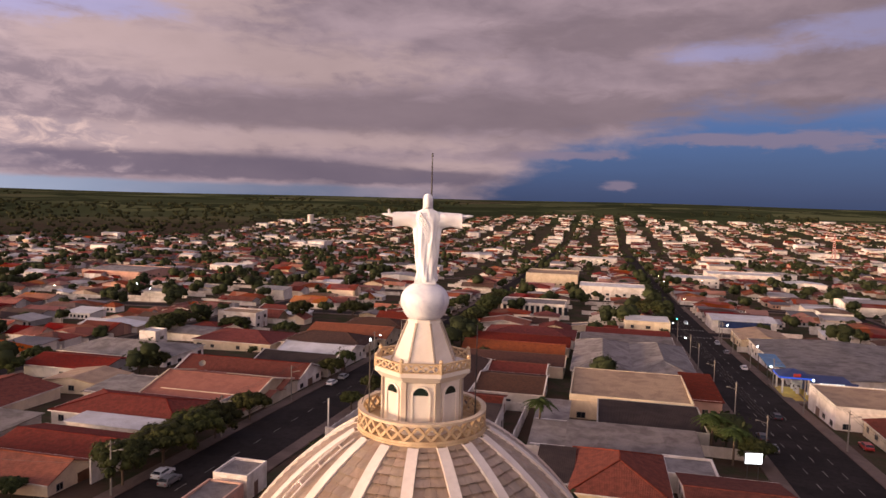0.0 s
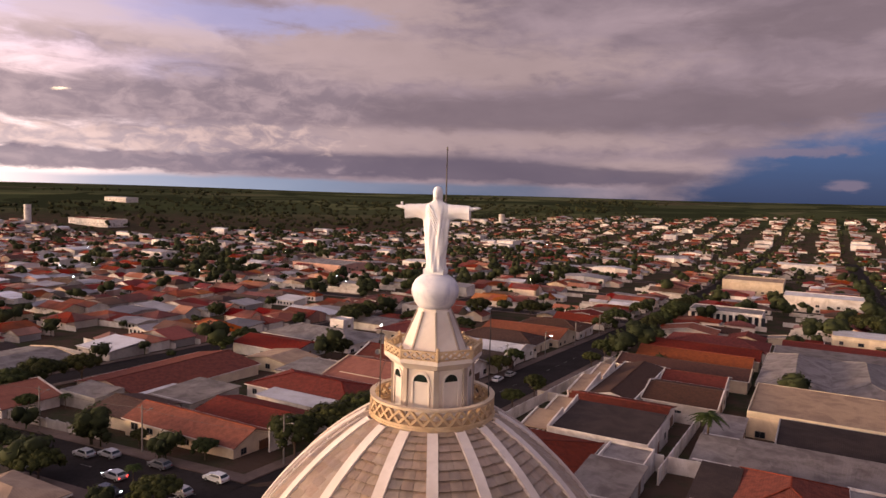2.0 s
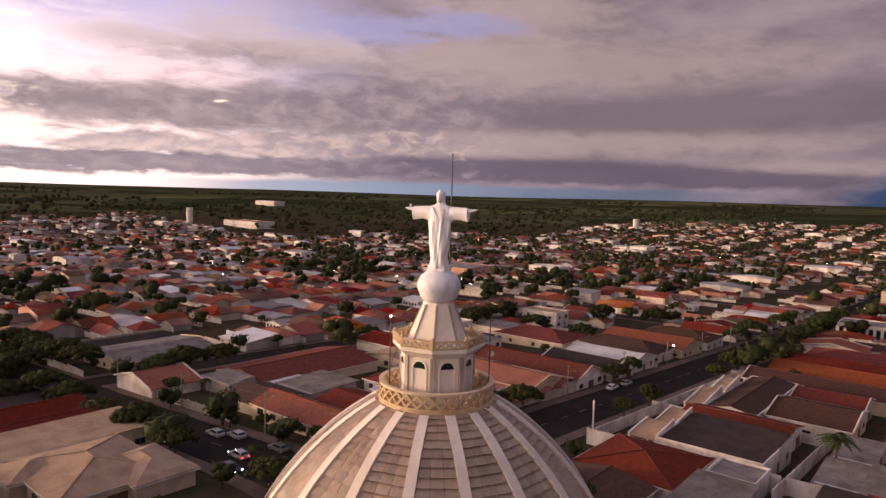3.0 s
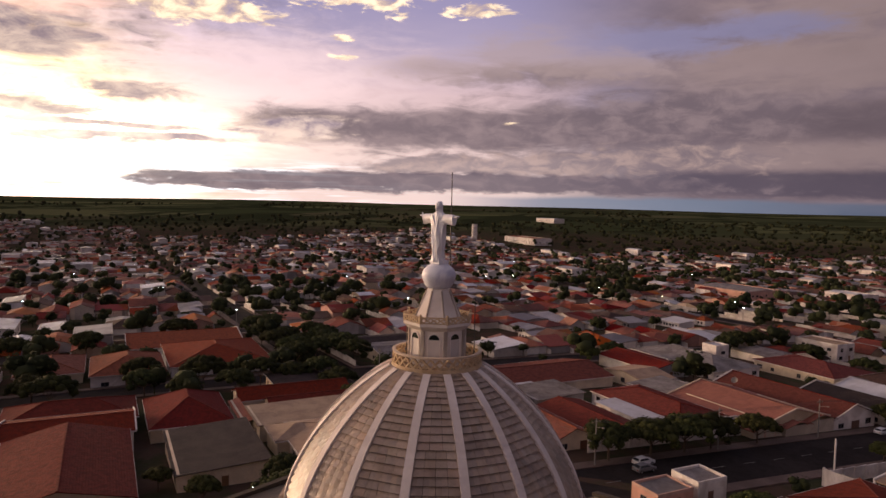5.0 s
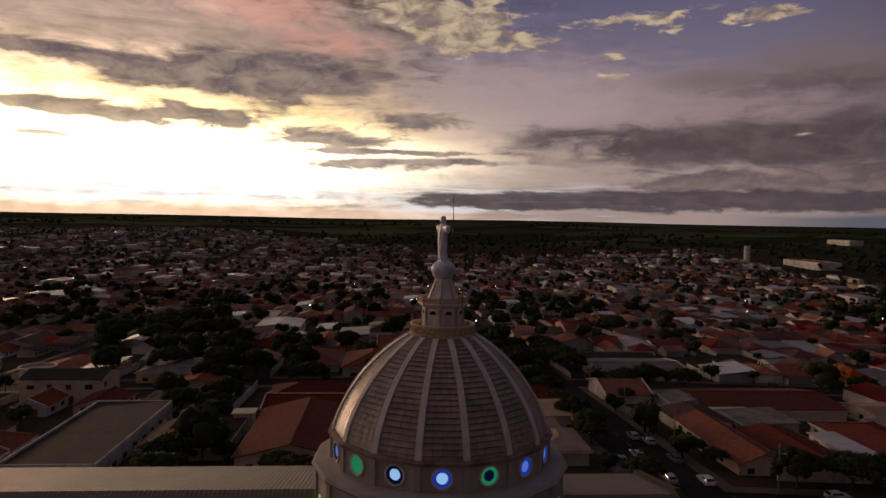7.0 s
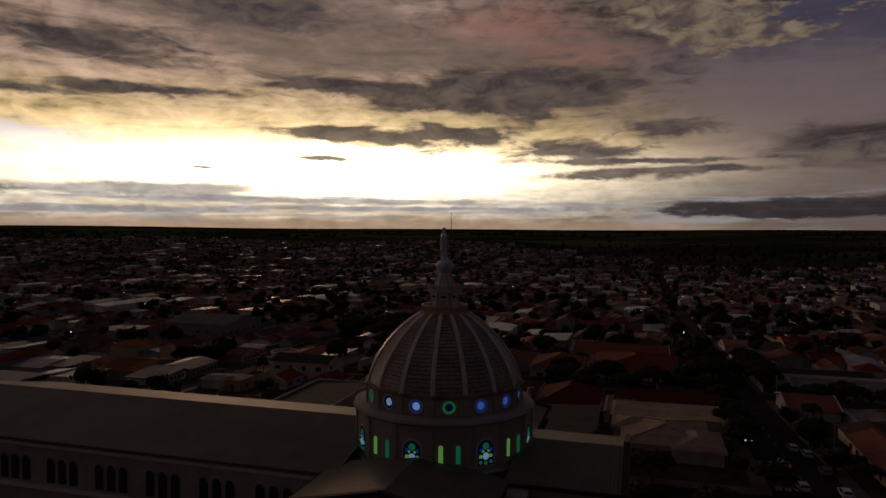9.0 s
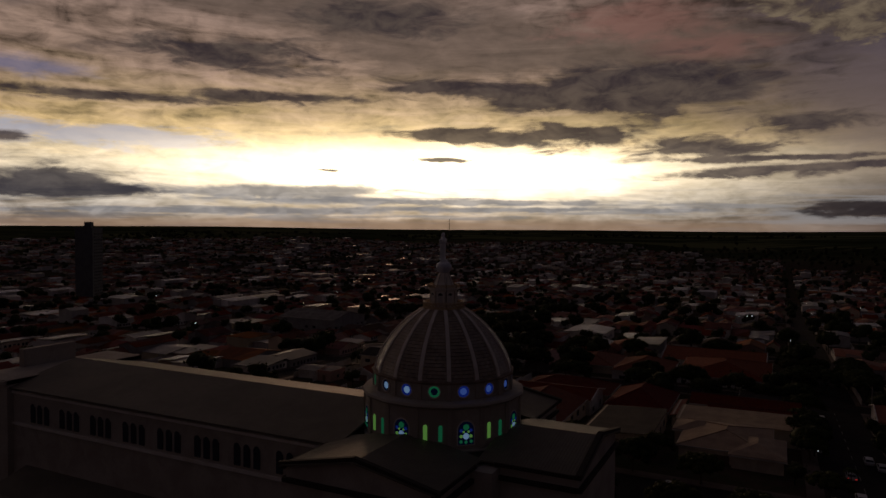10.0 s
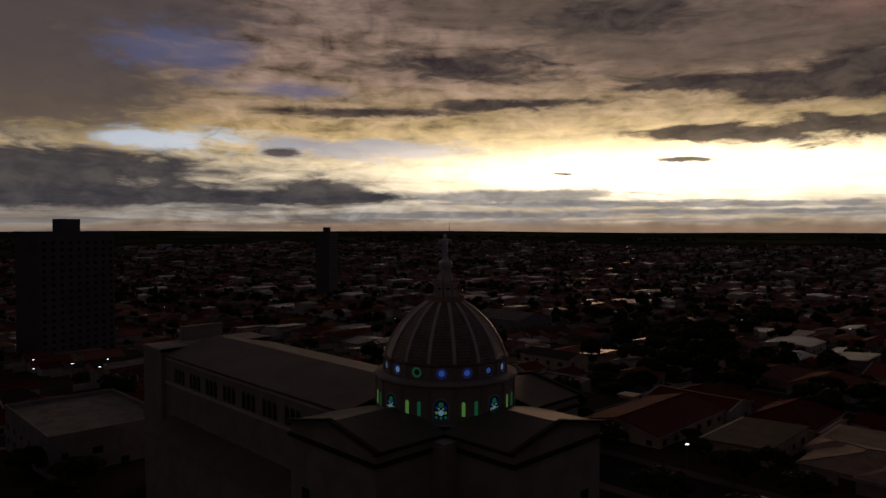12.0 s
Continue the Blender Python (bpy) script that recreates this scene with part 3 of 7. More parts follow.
def build_streets():
    s = Shape()
    for x in STREETS_X:
        h = HALF_X.get(x, 5.5)
        strip(s, x - h, x + h, STREETS_Y[0], STREETS_Y[-1], 0.10)
    part("road", s, M["asphalt"], None, "dark asphalt streets with painted lane lines")
    s = Shape()
    for y in STREETS_Y:
        h = HALF_Y.get(y, 5.5)
        for a, b in zip(STREETS_X, STREETS_X[1:]):
            strip(s, a + HALF_X.get(a, 5.5), b - HALF_X.get(b, 5.5), y - h, y + h, 0.10)
    part("road", s, M["asphalt"], None, "dark asphalt cross streets between the blocks")
    for o in scene.objects:
        if o.name.startswith("road"):
            tagged(o, "", "road", "", "structure")
    s = Shape()
    for a, b in zip(STREETS_X, STREETS_X[1:]):
        for c, d in zip(STREETS_Y, STREETS_Y[1:]):
            x0, x1 = a + HALF_X.get(a, 5.5), b - HALF_X.get(b, 5.5)
            y0, y1 = c + HALF_Y.get(c, 5.5), d - HALF_Y.get(d, 5.5)
            w = 2.8
            strip(s, x0, x0 + w, y0, y1, 0.26, 0.3)
            strip(s, x1 - w, x1, y0, y1, 0.26, 0.3)
            strip(s, x0 + w, x1 - w, y0, y0 + w, 0.26, 0.3)
            strip(s, x0 + w, x1 - w, y1 - w, y1, 0.26, 0.3)
    tagged(part("pavement", s, M["kerb"], None, "worn concrete pavements with raised kerbs round the blocks"), "", "pavement", "", "structure")
    s = Shape()
    for x in (-55, 46):
        for lane in ((-3.2, 0.0, 3.2) if x == 46 else (0.0,)):
            for i in range(70):
                y = 50 + i * 8.0
                if abs(y - 290) > 14:
                    strip(s, x + lane - 0.09, x + lane + 0.09, y, y + 3.0, 0.125)
    for y in (278.5, 301.5):
        for i in range(11):
            strip(s, 46 - 7 + i * 1.3, 46 - 7 + i * 1.3 + 0.65, y - 1.6, y + 1.6, 0.125)
    for i in range(9):
        strip(s, -61.0 + i * 1.3, -60.3 + i * 1.3, 31.0, 34.0, 0.125)
    for i in range(20):
        y = 46
        x = -148 + i * 8.0
        if abs(x + 55) > 12 and x < 30:
            strip(s, x, x + 3.0, y - 0.09, y + 0.09, 0.125)
    tagged(part("road_marking", s, M["paint"], None, "faded white dashed lane lines and zebra crossings"), "", "road marking", "", "structure")


build_streets()


# ---------------------------------------------------------------- the church
M["church"] = surface("church_plaster", (0.46, 0.40, 0.34), 0.9, (0.36, 0.30, 0.25), 0.9, 0.3, 0.2)
M["church_white"] = surface("church_white", (0.76, 0.69, 0.62), 0.8, (0.66, 0.57, 0.48), 1.2, 0.22, 0.15)
M["ochre"] = surface("ochre_stone", (0.62, 0.47, 0.30), 0.9, (0.46, 0.32, 0.18), 2.2, 0.4, 0.4)
M["parapet_rail"] = surface("parapet_rail", (0.70, 0.57, 0.42), 0.9, (0.54, 0.41, 0.27), 2.0, 0.35, 0.3)
M["marble"] = surface("statue_white", (0.86, 0.87, 0.91), 0.4, (0.74, 0.72, 0.72), 2.5, 0.15, 0.3, spec=0.5)
M["globe"] = surface("globe_paint", (0.84, 0.83, 0.85), 0.45, (0.50, 0.50, 0.60), 3.2, 0.12, 0.15)
M["dome_tile"] = surface("dome_tile", (0.38, 0.275, 0.195), 0.42, (0.24, 0.17, 0.118), 1.6, 0.45, 0.5, vary=0.22, spec=0.7)
M["rib"] = surface("rib_paint", (0.82, 0.73, 0.66), 0.75, (0.66, 0.57, 0.50), 1.5, 0.22, 0.2)
M["iron"] = surface("iron", (0.10, 0.09, 0.085), 0.6, None, 3.0, 0.3, 0.1, metal=0.6)
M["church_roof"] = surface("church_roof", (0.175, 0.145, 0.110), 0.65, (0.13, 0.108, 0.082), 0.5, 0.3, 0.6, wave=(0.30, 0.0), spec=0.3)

R0, Z0, RISE = 7.12, 30.5, 7.08


def dome_r(z):
    """The dome's outline: radius at a height."""
    return R0 * max(0.0, 1.0 - ((z - Z0) / RISE) ** 1.52) ** (1 / 1.6)


RIB_TURN = math.radians(8.2)
# near-black of the open joints, also used to draw in shade on edges
M["joint_shade"] = surface("dark_joint_shade", (0.05, 0.038, 0.03), 0.9, None, 2.0, 0.3, 0.2)
church = thing("church", Matrix.Identity(4), "cream plastered church with a tiled dome and a lantern", "church")


def build_dome():
    top = 36.85
    levels = [Z0 + (top - Z0) * (1 - (1 - i / 26) ** 1.35) for i in range(27)]
    dome = part("dome", Shape().lathe([(dome_r(z) - 0.05, z) for z in levels], 16, RIB_TURN), M["joint_shade"], church, "grey-brown sixteen-sided tiled dome with pale ribs")
    # ribs
    turn = RIB_TURN
    s = Shape()
    for i in range(26):
        z0, z1 = levels[i], levels[i + 1]
        for sgn in (0,):
            w0, w1 = 0.20 - 0.03 * i / 26, 0.20 - 0.03 * (i + 1) / 26
            a0, a1, b0, b1 = dome_r(z0) - 0.04, dome_r(z1) - 0.04, dome_r(z0) + 0.15, dome_r(z1) + 0.15
            s.face([(b0, -w0, z0), (b0, w0, z0), (b1, w1, z1), (b1, -w1, z1)])
            s.face([(a0, -w0, z0), (b0, -w0, z0), (b1, -w1, z1), (a1, -w1, z1)])
            s.face([(b0, w0, z0), (a0, w0, z0), (a1, w1, z1), (b1, w1, z1)])
    me = s.mesh("rib", M["rib"])
    for i in range(16):
        part("rib", me, None, dome, "pale plastered rib" if i == 0 else "", Matrix.Rotation(turn + math.tau * i / 16, 4, "Z"))
    # tiles: courses between the ribs
    courses = 24
    cl = [Z0 + (top - Z0) * (1 - (1 - i / courses) ** 1.35) for i in range(courses + 1)]
    rnd = random.Random(4)
    for c in range(courses):
        z0, z1 = cl[c], cl[c + 1]
        zt = z1 - 0.16 * (z1 - z0)
        r0, rt = dome_r(z0), dome_r(zt)
        n = 4 if c < 12 else (3 if c < 19 else 2)
        fa = Vector((math.cos(0), math.sin(0), 0))
        fb = Vector((math.cos(math.tau / 16), math.sin(math.tau / 16), 0))
        out = (fa + fb).normalized()
        def spot(r, z, u, lift):
            """A point of the facet, u from rib to rib, lifted off it."""
            side = r * 2 * math.sin(math.pi / 16)
            m = min(0.45, 0.17 / side)
            p = fa * r + (fb - fa) * r * (m + (1 - 2 * m) * u) + out * lift
            return (p.x, p.y, z)
        meshes = []
        for kx in range(n):
            t = Shape()
            g = 0.012
            a0, a1 = kx / n + g / n, (kx + 1) / n - g / n
            lo, hi = 0.115, 0.015
            am = (a0 + a1) / 2
            p = [spot(r0, z0, a0, lo), spot(r0, z0, am, lo + 0.02), spot(r0, z0, a1, lo), spot(rt, zt, a1, hi), spot(rt, zt, am, hi + 0.015), spot(rt, zt, a0, hi)]
            q = [spot(r0, z0, a0, -0.05), spot(r0, z0, a1, -0.05)]
            t.face([p[0], p[1], p[4], p[5]])
            t.face([p[1], p[2], p[3], p[4]])
            # front edge of the course, coloured near-black to draw in its shadow line
            t.face([q[0], q[1], p[2], p[1], p[0]], None, 1)
            t.face([q[0], p[0], p[5]])
            t.face([p[2], q[1], p[3]])
            meshes.append(t.mesh("tile", [M["dome_tile"], M["joint_shade"]]))
        for i in range(16):
            for me in meshes:
                TILES.append((me, dome, Matrix.Rotation(turn + math.tau * i / 16 + rnd.uniform(-0.0006, 0.0006), 4, "Z")))
    return dome


TILES = []
dome = build_dome()


def build_drum():
    s = Shape().lathe([(7.16, Z0 - 0.30), (7.52, Z0 - 0.16), (7.54, Z0 + 0.02), (7.34, Z0 + 0.10), (7.0, Z0 + 0.14)], 16, RIB_TURN)
    part("dome_cornice", s, M["cornice"], church, "dark stained moulded cornice")
    s = Shape().lathe([(7.30, 28.70), (7.30, Z0 - 0.05)], 16, RIB_TURN)
    upper = part("drum", s, M["church"], church, "cream drum with round stained glass windows")
    s = Shape().lathe([(7.3, 28.78), (8.45, 28.62), (8.60, 28.42), (8.42, 28.22), (8.22, 28.12), (8.22, 24.3), (8.5, 24.2), (8.5, 23.4)], 16, RIB_TURN)
    lower = part("lower_drum", s, M["church"], church, "cream lower drum with arched stained glass windows")
    pil = Shape().box(7.20, 7.40, -0.20, 0.20, 28.78, Z0 - 0.2).mesh("pilaster", M["church"])
    pil2 = Shape().box(8.12, 8.32, -0.22, 0.22, 24.3, 28.15).mesh("pilaster", M["church"])
    RA, RB = 7.30 * math.cos(math.pi / 16), 8.22 * math.cos(math.pi / 16)
    # raised frame of each flat panel
    pf = Shape()
    for y0, y1, z0, z1 in ((-1.2, 1.2, 28.86, 28.93), (-1.2, 1.2, 30.22, 30.29), (-1.2, -1.13, 28.93, 30.22), (1.13, 1.2, 28.93, 30.22)):
        pf.box(RA - 0.02, RA + 0.04, y0, y1, z0, z1)
    pf_m = pf.mesh("panel_frame", M["church"])
    # round windows: painted ring, coloured disc
    def disc(r, rad, z, sides=20, depth=0.05):
        q = Shape()
        ring = [(r + depth, rad * math.cos(math.tau * i / sides), z + rad * math.sin(math.tau * i / sides)) for i in range(sides)]
        back = [(r - 0.05, y, zz) for _, y, zz in ring]
        q.face(ring)
        for i in range(sides):
            j = (i + 1) % sides
            q.face([back[i], back[j], ring[j], ring[i]])
        return q
    def hoop(r, r1, r2, z, sides=20, depth=0.10):
        q = Shape()
        for i in range(sides):
            a, b = math.tau * i / sides, math.tau * (i + 1) / sides
            def p(x, rr, t):
                return (x, rr * math.cos(t), z + rr * math.sin(t))
            q.face([p(r + depth, r1, a), p(r + depth, r2, a), p(r + depth, r2, b), p(r + depth, r1, b)])
            q.face([p(r + depth, r2, a), p(r - 0.05, r2, a), p(r - 0.05, r2, b), p(r + depth, r2, b)])
            q.face([p(r - 0.05, r1, a), p(r + depth, r1, a), p(r + depth, r1, b), p(r - 0.05, r1, b)])
        return q
    zc = 29.60
    hoop_m = hoop(RA, 0.56, 0.66, zc, depth=0.12).mesh("surround", M["church_white"])
    rings = {c: hoop(RA, 0.34, 0.56, zc, depth=0.03).mesh("glass_ring", M[c]) for c in ("glass_blue", "glass_green", "glass_navy")}
    hearts = {c: disc(RA, 0.34, zc, depth=0.025).mesh("glass_disc", M[c]) for c in ("glass_pale", "glass_green", "glass_navy", "glass_sky")}
    look_of = [("glass_green", "glass_navy"), ("glass_blue", "glass_sky"), ("glass_blue", "glass_sky"), ("glass_navy", "glass_sky"),
               ("glass_blue", "glass_pale"), ("glass_navy", "glass_navy"), ("glass_blue", "glass_sky"), ("glass_green", "glass_green"), ("glass_blue", "glass_pale"), ("glass_navy", "glass_sky"),
               ("glass_blue", "glass_sky"), ("glass_green", "glass_navy"), ("glass_navy", "glass_sky"), ("glass_green", "glass_green"), ("glass_navy", "glass_pale"), ("glass_blue", "glass_pale")]
    for i in range(16):
        m = Matrix.Rotation(RIB_TURN + math.tau * (i + 0.5) / 16, 4, "Z")
        w = part("window", hoop_m, None, upper, "", m)
        a, b = look_of[i]
        part("glass_ring", rings[a], None, w, "")
        part("glass_disc", hearts[b], None, w, "")
        part("panel_frame", pf_m, None, upper, "", m)
        part("pilaster", pil, None, upper, "", Matrix.Rotation(RIB_TURN + math.tau * i / 16, 4, "Z"))
        part("pilaster", pil2, None, lower, "", Matrix.Rotation(RIB_TURN + math.tau * i / 16, 4, "Z"))
    # arched windows and pairs of slits in the lower drum
    def arch(r, half, z0, z1, depth, sides=12):
        pts = [(-half, z0), (half, z0)] + [(half * math.cos(math.pi * i / sides), z1 - half + half * math.sin(math.pi * i / sides)) for i in range(sides + 1)]
        q = Shape()
        q.face([(r + depth, y, z) for y, z in pts])
        for i in range(len(pts)):
            (y0, a), (y1, b) = pts[i], pts[(i + 1) % len(pts)]
            q.face([(r - 0.1, y0, a), (r - 0.1, y1, b), (r + depth, y1, b), (r + depth, y0, a)])
        return q
    def pane(r, y, z, rad, c, w):
        part("pane", M["pane_" + c + str(rad)], None, w, "", Matrix.Translation((r, y, z)))
    for c in ("green", "lime", "pale", "blue"):
        for rad in (0.16, 0.30, 0.11):
            M["pane_" + c + str(rad)] = disc(0, rad, 0, 14, 0.03).mesh("pane", M["glass_" + c])
    big_m = arch(RB, 0.78, 24.75, 26.95, 0.05).mesh("window", M["glass_navy"])
    rim_m = arch(RB, 0.90, 24.65, 27.08, 0.03).mesh("surround", M["church_white"])
    slit_m = {c: arch(RB, 0.19, 25.1, 26.65, 0.05).mesh("window", M[c]) for c in ("glass_lime", "glass_green")}
    for i in range(8):
        base = RIB_TURN + math.tau * (2 * i + 1.5) / 16
        m = Matrix.Rotation(base, 4, "Z")
        w = part("window", big_m, None, lower, "arched stained glass window in greens and blues" if i == 0 else "", m)
        part("surround", rim_m, None, w)
        for y, z, rad, c in ((0, 26.4, 0.30, "green"), (0, 25.55, 0.30, "pale"), (-0.48, 26.1, 0.16, "blue"), (0.48, 26.1, 0.16, "blue"), (-0.48, 25.55, 0.16, "lime"),
                             (0.48, 25.55, 0.16, "lime"), (-0.5, 25.05, 0.16, "green"), (0.5, 25.05, 0.16, "green"), (0, 24.98, 0.16, "green"), (-0.25, 25.98, 0.11, "lime"), (0.25, 25.98, 0.11, "lime")):
            pane(RB + 0.05, y, z, rad, c, w)
        for kx, c in ((-1, "glass_lime"), (1, "glass_green")):
            part("window", slit_m[c], None, lower, "", Matrix.Rotation(base + math.pi / 8, 4, "Z") @ Matrix.Translation((0, kx * 0.73, 0)))


# glass made to glow, in place of daylight passing through from the far side
for name, col, e in (("glass_blue", (0.03, 0.08, 0.70), 1.3), ("glass_navy", (0.02, 0.05, 0.22), 0.3), ("glass_green", (0.04, 0.50, 0.22), 1.2), ("glass_lime", (0.30, 0.75, 0.15), 2.2),
                     ("glass_pale", (0.35, 0.60, 1.0), 3.0), ("glass_sky", (0.12, 0.25, 0.95), 2.2)):
    M[name] = glowing(name, col, e)
M["cornice"] = surface("stained_cornice", (0.34, 0.25, 0.19), 0.9, (0.15, 0.105, 0.08), 2.0, 0.4, 0.3)
build_drum()


def build_lantern():
    oct_turn = math.radians(-90 + 12.0 + 22.5)
    # round terrace with its pierced parapet
    s = Shape().lathe([(2.55, 36.55), (2.45, 36.70), (2.22, 36.80), (2.22, 36.90), (2.05, 36.92), (0.5, 36.95)], 64)
    part("terrace", s, M["ochre"], church, "stained ochre terrace round the lantern")
    rail = part("parapet", Shape().lathe([(2.17, 37.45), (2.20, 37.55), (2.02, 37.55), (2.05, 37.45)], 64, closed=True), M["parapet_rail"], church, "pierced ochre parapet of quatrefoils", smooth=False)
    part("parapet_base", Shape().lathe([(2.20, 36.85), (2.20, 36.99), (2.03, 36.99), (2.03, 36.85)], 64, closed=True), M["ochre"], rail)
    def quatrefoil(r, z, w, h, depth, n=28):
        """One pierced cell: a lozenge of stone with a four-lobed hole."""
        q = Shape()
        rings = []
        for i in range(n):
            t = math.tau * i / n
            co, si = math.cos(t), math.sin(t)
            o = (abs(co / (w * 0.54)) ** 1.25 + abs(si / (h * 0.52)) ** 1.25) ** (-1 / 1.25)
            g = min(w, h) * (0.19 + 0.145 * abs(math.cos(2 * t)) ** 0.8)
            rings.append(((o * co, z + o * si), (g * co, z + g * si)))
        for i in range(n):
            (a0, b0), (a1, b1) = rings[i], rings[(i + 1) % n]
            q.face([(r + depth, *b0), (r + depth, *a0), (r + depth, *a1), (r + depth, *b1)])
            q.face([(r - depth, *a0), (r - depth, *b0), (r - depth, *b1), (r - depth, *a1)])
            q.face([(r + depth, *a0), (r - depth, *a0), (r - depth, *a1), (r + depth, *a1)])
            q.face([(r - depth, *b0), (r + depth, *b0), (r + depth, *b1), (r - depth, *b1)])
        return q
    n = 32
    w = math.tau * 2.12 / n
    me = quatrefoil(2.12, 37.22, w, 0.48, 0.06).mesh("quatrefoil", M["ochre"])
    for i in range(n):
        part("quatrefoil", me, None, rail, "", Matrix.Rotation(math.tau * i / n, 4, "Z"))
    # eight-sided body with blind arches
    body = part("lantern", Shape().lathe([(1.50, 36.93), (1.50, 37.05), (1.42, 37.10), (1.42, 38.62), (1.50, 38.66), (1.62, 38.78), (1.72, 38.86), (1.72, 39.0), (1.2, 39.02)], 8, oct_turn), M["church_white"], church, "white eight-sided lantern with blind arches")
    apo = 1.42 * math.cos(math.pi / 8)
    pts = [(-0.26, 37.12), (0.26, 37.12)] + [(0.26 * math.cos(math.pi * i / 10), 38.22 + 0.26 * math.sin(math.pi * i / 10)) for i in range(11)]
    door = Shape()
    door.face([(apo + 0.015, y, z) for y, z in pts])
    door_m = door.mesh("blind_door", M["plaster_white"])
    def band(w0, w1, depth, top):
        q = Shape()
        for i in range(len(pts) - 1):
            def out(p, g):
                y, z = p
                if z <= 37.13:
                    return (y + math.copysign(g, y), z)
                a = math.atan2(max(z - 38.22, 0), y)
                return (y + g * math.cos(a), z + g * math.sin(a))
            j = i + 1
            if i == 0:
                continue
            a, b, c, d2 = out(pts[i], w0), out(pts[i], w1), out(pts[j], w1), out(pts[j], w0)
            q.face([(apo + depth, *a), (apo + depth, *b), (apo + depth, *c), (apo + depth, *d2)])
            q.face([(apo + depth, *b), (apo - 0.02, *b), (apo - 0.02, *c), (apo + depth, *c)])
            q.face([(apo - 0.02, *a), (apo + depth, *a), (apo + depth, *d2), (apo - 0.02, *d2)])
        a, b, c, d2 = (pts[-1][0] - w0, pts[-1][1]), (pts[-1][0] - w1, pts[-1][1]), (pts[-1][0] - w1, 37.12), (pts[-1][0] - w0, 37.12)
        for x in (apo + depth,):
            q.face([(x, *a), (x, *b), (x, *c), (x, *d2)])
        q.face([(apo + depth, *b), (apo - 0.02, *b), (apo - 0.02, *c), (apo + depth, *c)])
        return q
    band_m = band(0.0, 0.06, 0.05, 0).mesh("arch_moulding", M["church_white"])
    fan = Shape()
    fan.face([(apo + 0.03, 0.25 * math.cos(math.pi * i / 10), 38.22 + 0.25 * math.sin(math.pi * i / 10)) for i in range(11)])
    fan_m = fan.mesh("fanlight", M["glass_dark"])
    corner = Shape().box(1.36, 1.46, -0.09, 0.09, 37.1, 38.64).mesh("corner_pilaster", M["church"])
    for i in range(8):
        m = Matrix.Rotation(oct_turn + math.tau * (i + 0.5) / 8, 4, "Z")
        part("blind_door", door_m, None, body, "", m)
        part("arch_moulding", band_m, None, body, "", m)
        part("fanlight", fan_m, None, body, "dark green fanlight" if i == 0 else "", m)
        part("corner_pilaster", corner, None, body, "", Matrix.Rotation(oct_turn + math.tau * i / 8, 4, "Z"))
    # upper gallery with small pierced parapet and corner knobs
    gal = part("gallery", Shape().lathe([(1.72, 39.0), (1.74, 39.04), (1.62, 39.04), (1.60, 39.0)], 8, oct_turn, closed=True), M["ochre"], church, "ochre pierced gallery under the spire")
    a8 = 1.68 * math.cos(math.pi / 8)
    qm = quatrefoil(a8, 39.16, 0.32, 0.24, 0.04).mesh("quatrefoil", M["ochre"])
    top_m = Shape().box(a8 - 0.05, a8 + 0.05, -0.66, 0.66, 39.27, 39.32).mesh("gallery_rail", M["ochre"])
    knob = Shape().lathe([(0.07, 38.98), (0.08, 39.30), (0.05, 39.33), (0.075, 39.38), (0.05, 39.43), (0.001, 39.46)], 8).mesh("knob", M["ochre"])
    for i in range(8):
        m = Matrix.Rotation(oct_turn + math.tau * (i + 0.5) / 8, 4, "Z")
        for kx in (-1.5, -0.5, 0.5, 1.5):
            part("quatrefoil", qm, None, gal, "", m @ Matrix.Translation((0, kx * 0.32, 0)))
        part("gallery_rail", top_m, None, gal, "", m)
        part("knob", knob, None, gal, "", Matrix.Rotation(oct_turn + math.tau * i / 8, 4, "Z") @ Matrix.Translation((1.66, 0, 0)))
    # eight-sided spire with ribs, and the globe
    prof = [(1.20, 39.02), (1.14, 39.14), (0.60, 40.42), (0.58, 40.50), (0.50, 40.55)]
    spire = part("spire", Shape().lathe(prof, 8, oct_turn), M["church_white"], church, "white eight-sided spire")
    rb = Shape().beam((1.16, 0, 39.1), (0.60, 0, 40.44), 0.07, 0.06).mesh("spire_rib", M["church"])
    for i in range(8):
        part("spire_rib", rb, None, spire, "", Matrix.Rotation(oct_turn + math.tau * i / 8, 4, "Z"))
    g = [(0.50, 40.53), (0.60, 40.58), (0.70, 40.72)] + [(0.83 * math.cos(t), 41.14 + 0.64 * math.sin(t)) for t in [math.radians(a) for a in range(-25, 80, 8)]] + [(0.001, 41.79)]
    part("globe", Shape().lathe(g, 32), M["globe"], church, "white painted globe", smooth=True)
    part("plinth", Shape().box(-0.36, 0.36, -0.30, 0.30, 41.72, 41.90), M["marble"], church, "", Matrix.Rotation(math.radians(12), 4, "Z"))
    # cables and lamp poles on the terrace
    for i, (a, r, zt) in enumerate(((math.radians(-150), 1.85, 39.8), (math.radians(35), 2.0, 40.2))):
        x, y = r * math.cos(a), r * math.sin(a)
        pole = part("lamp_pole", Shape().lathe([(0.025, 36.9), (0.02, zt)], 6, centre=(x, y)), M["iron"], church)
        if i == 0:
            part("lamp", Shape().lathe([(0.015, zt), (0.035, zt + 0.02), (0.035, zt + 0.07), (0.001, zt + 0.09)], 8, centre=(x, y)), M["lamp"], pole)
    mast = Vector((0.0, 0.59, 0))
    m = Shape().lathe([(0.035, 41.0), (0.03, 44.5), (0.018, 46.0)], 6, centre=(0.0, 0.6)).lathe([(0.03, 46.0), (0.03, 46.12), (0.001, 46.14)], 6, centre=(0.0, 0.6))
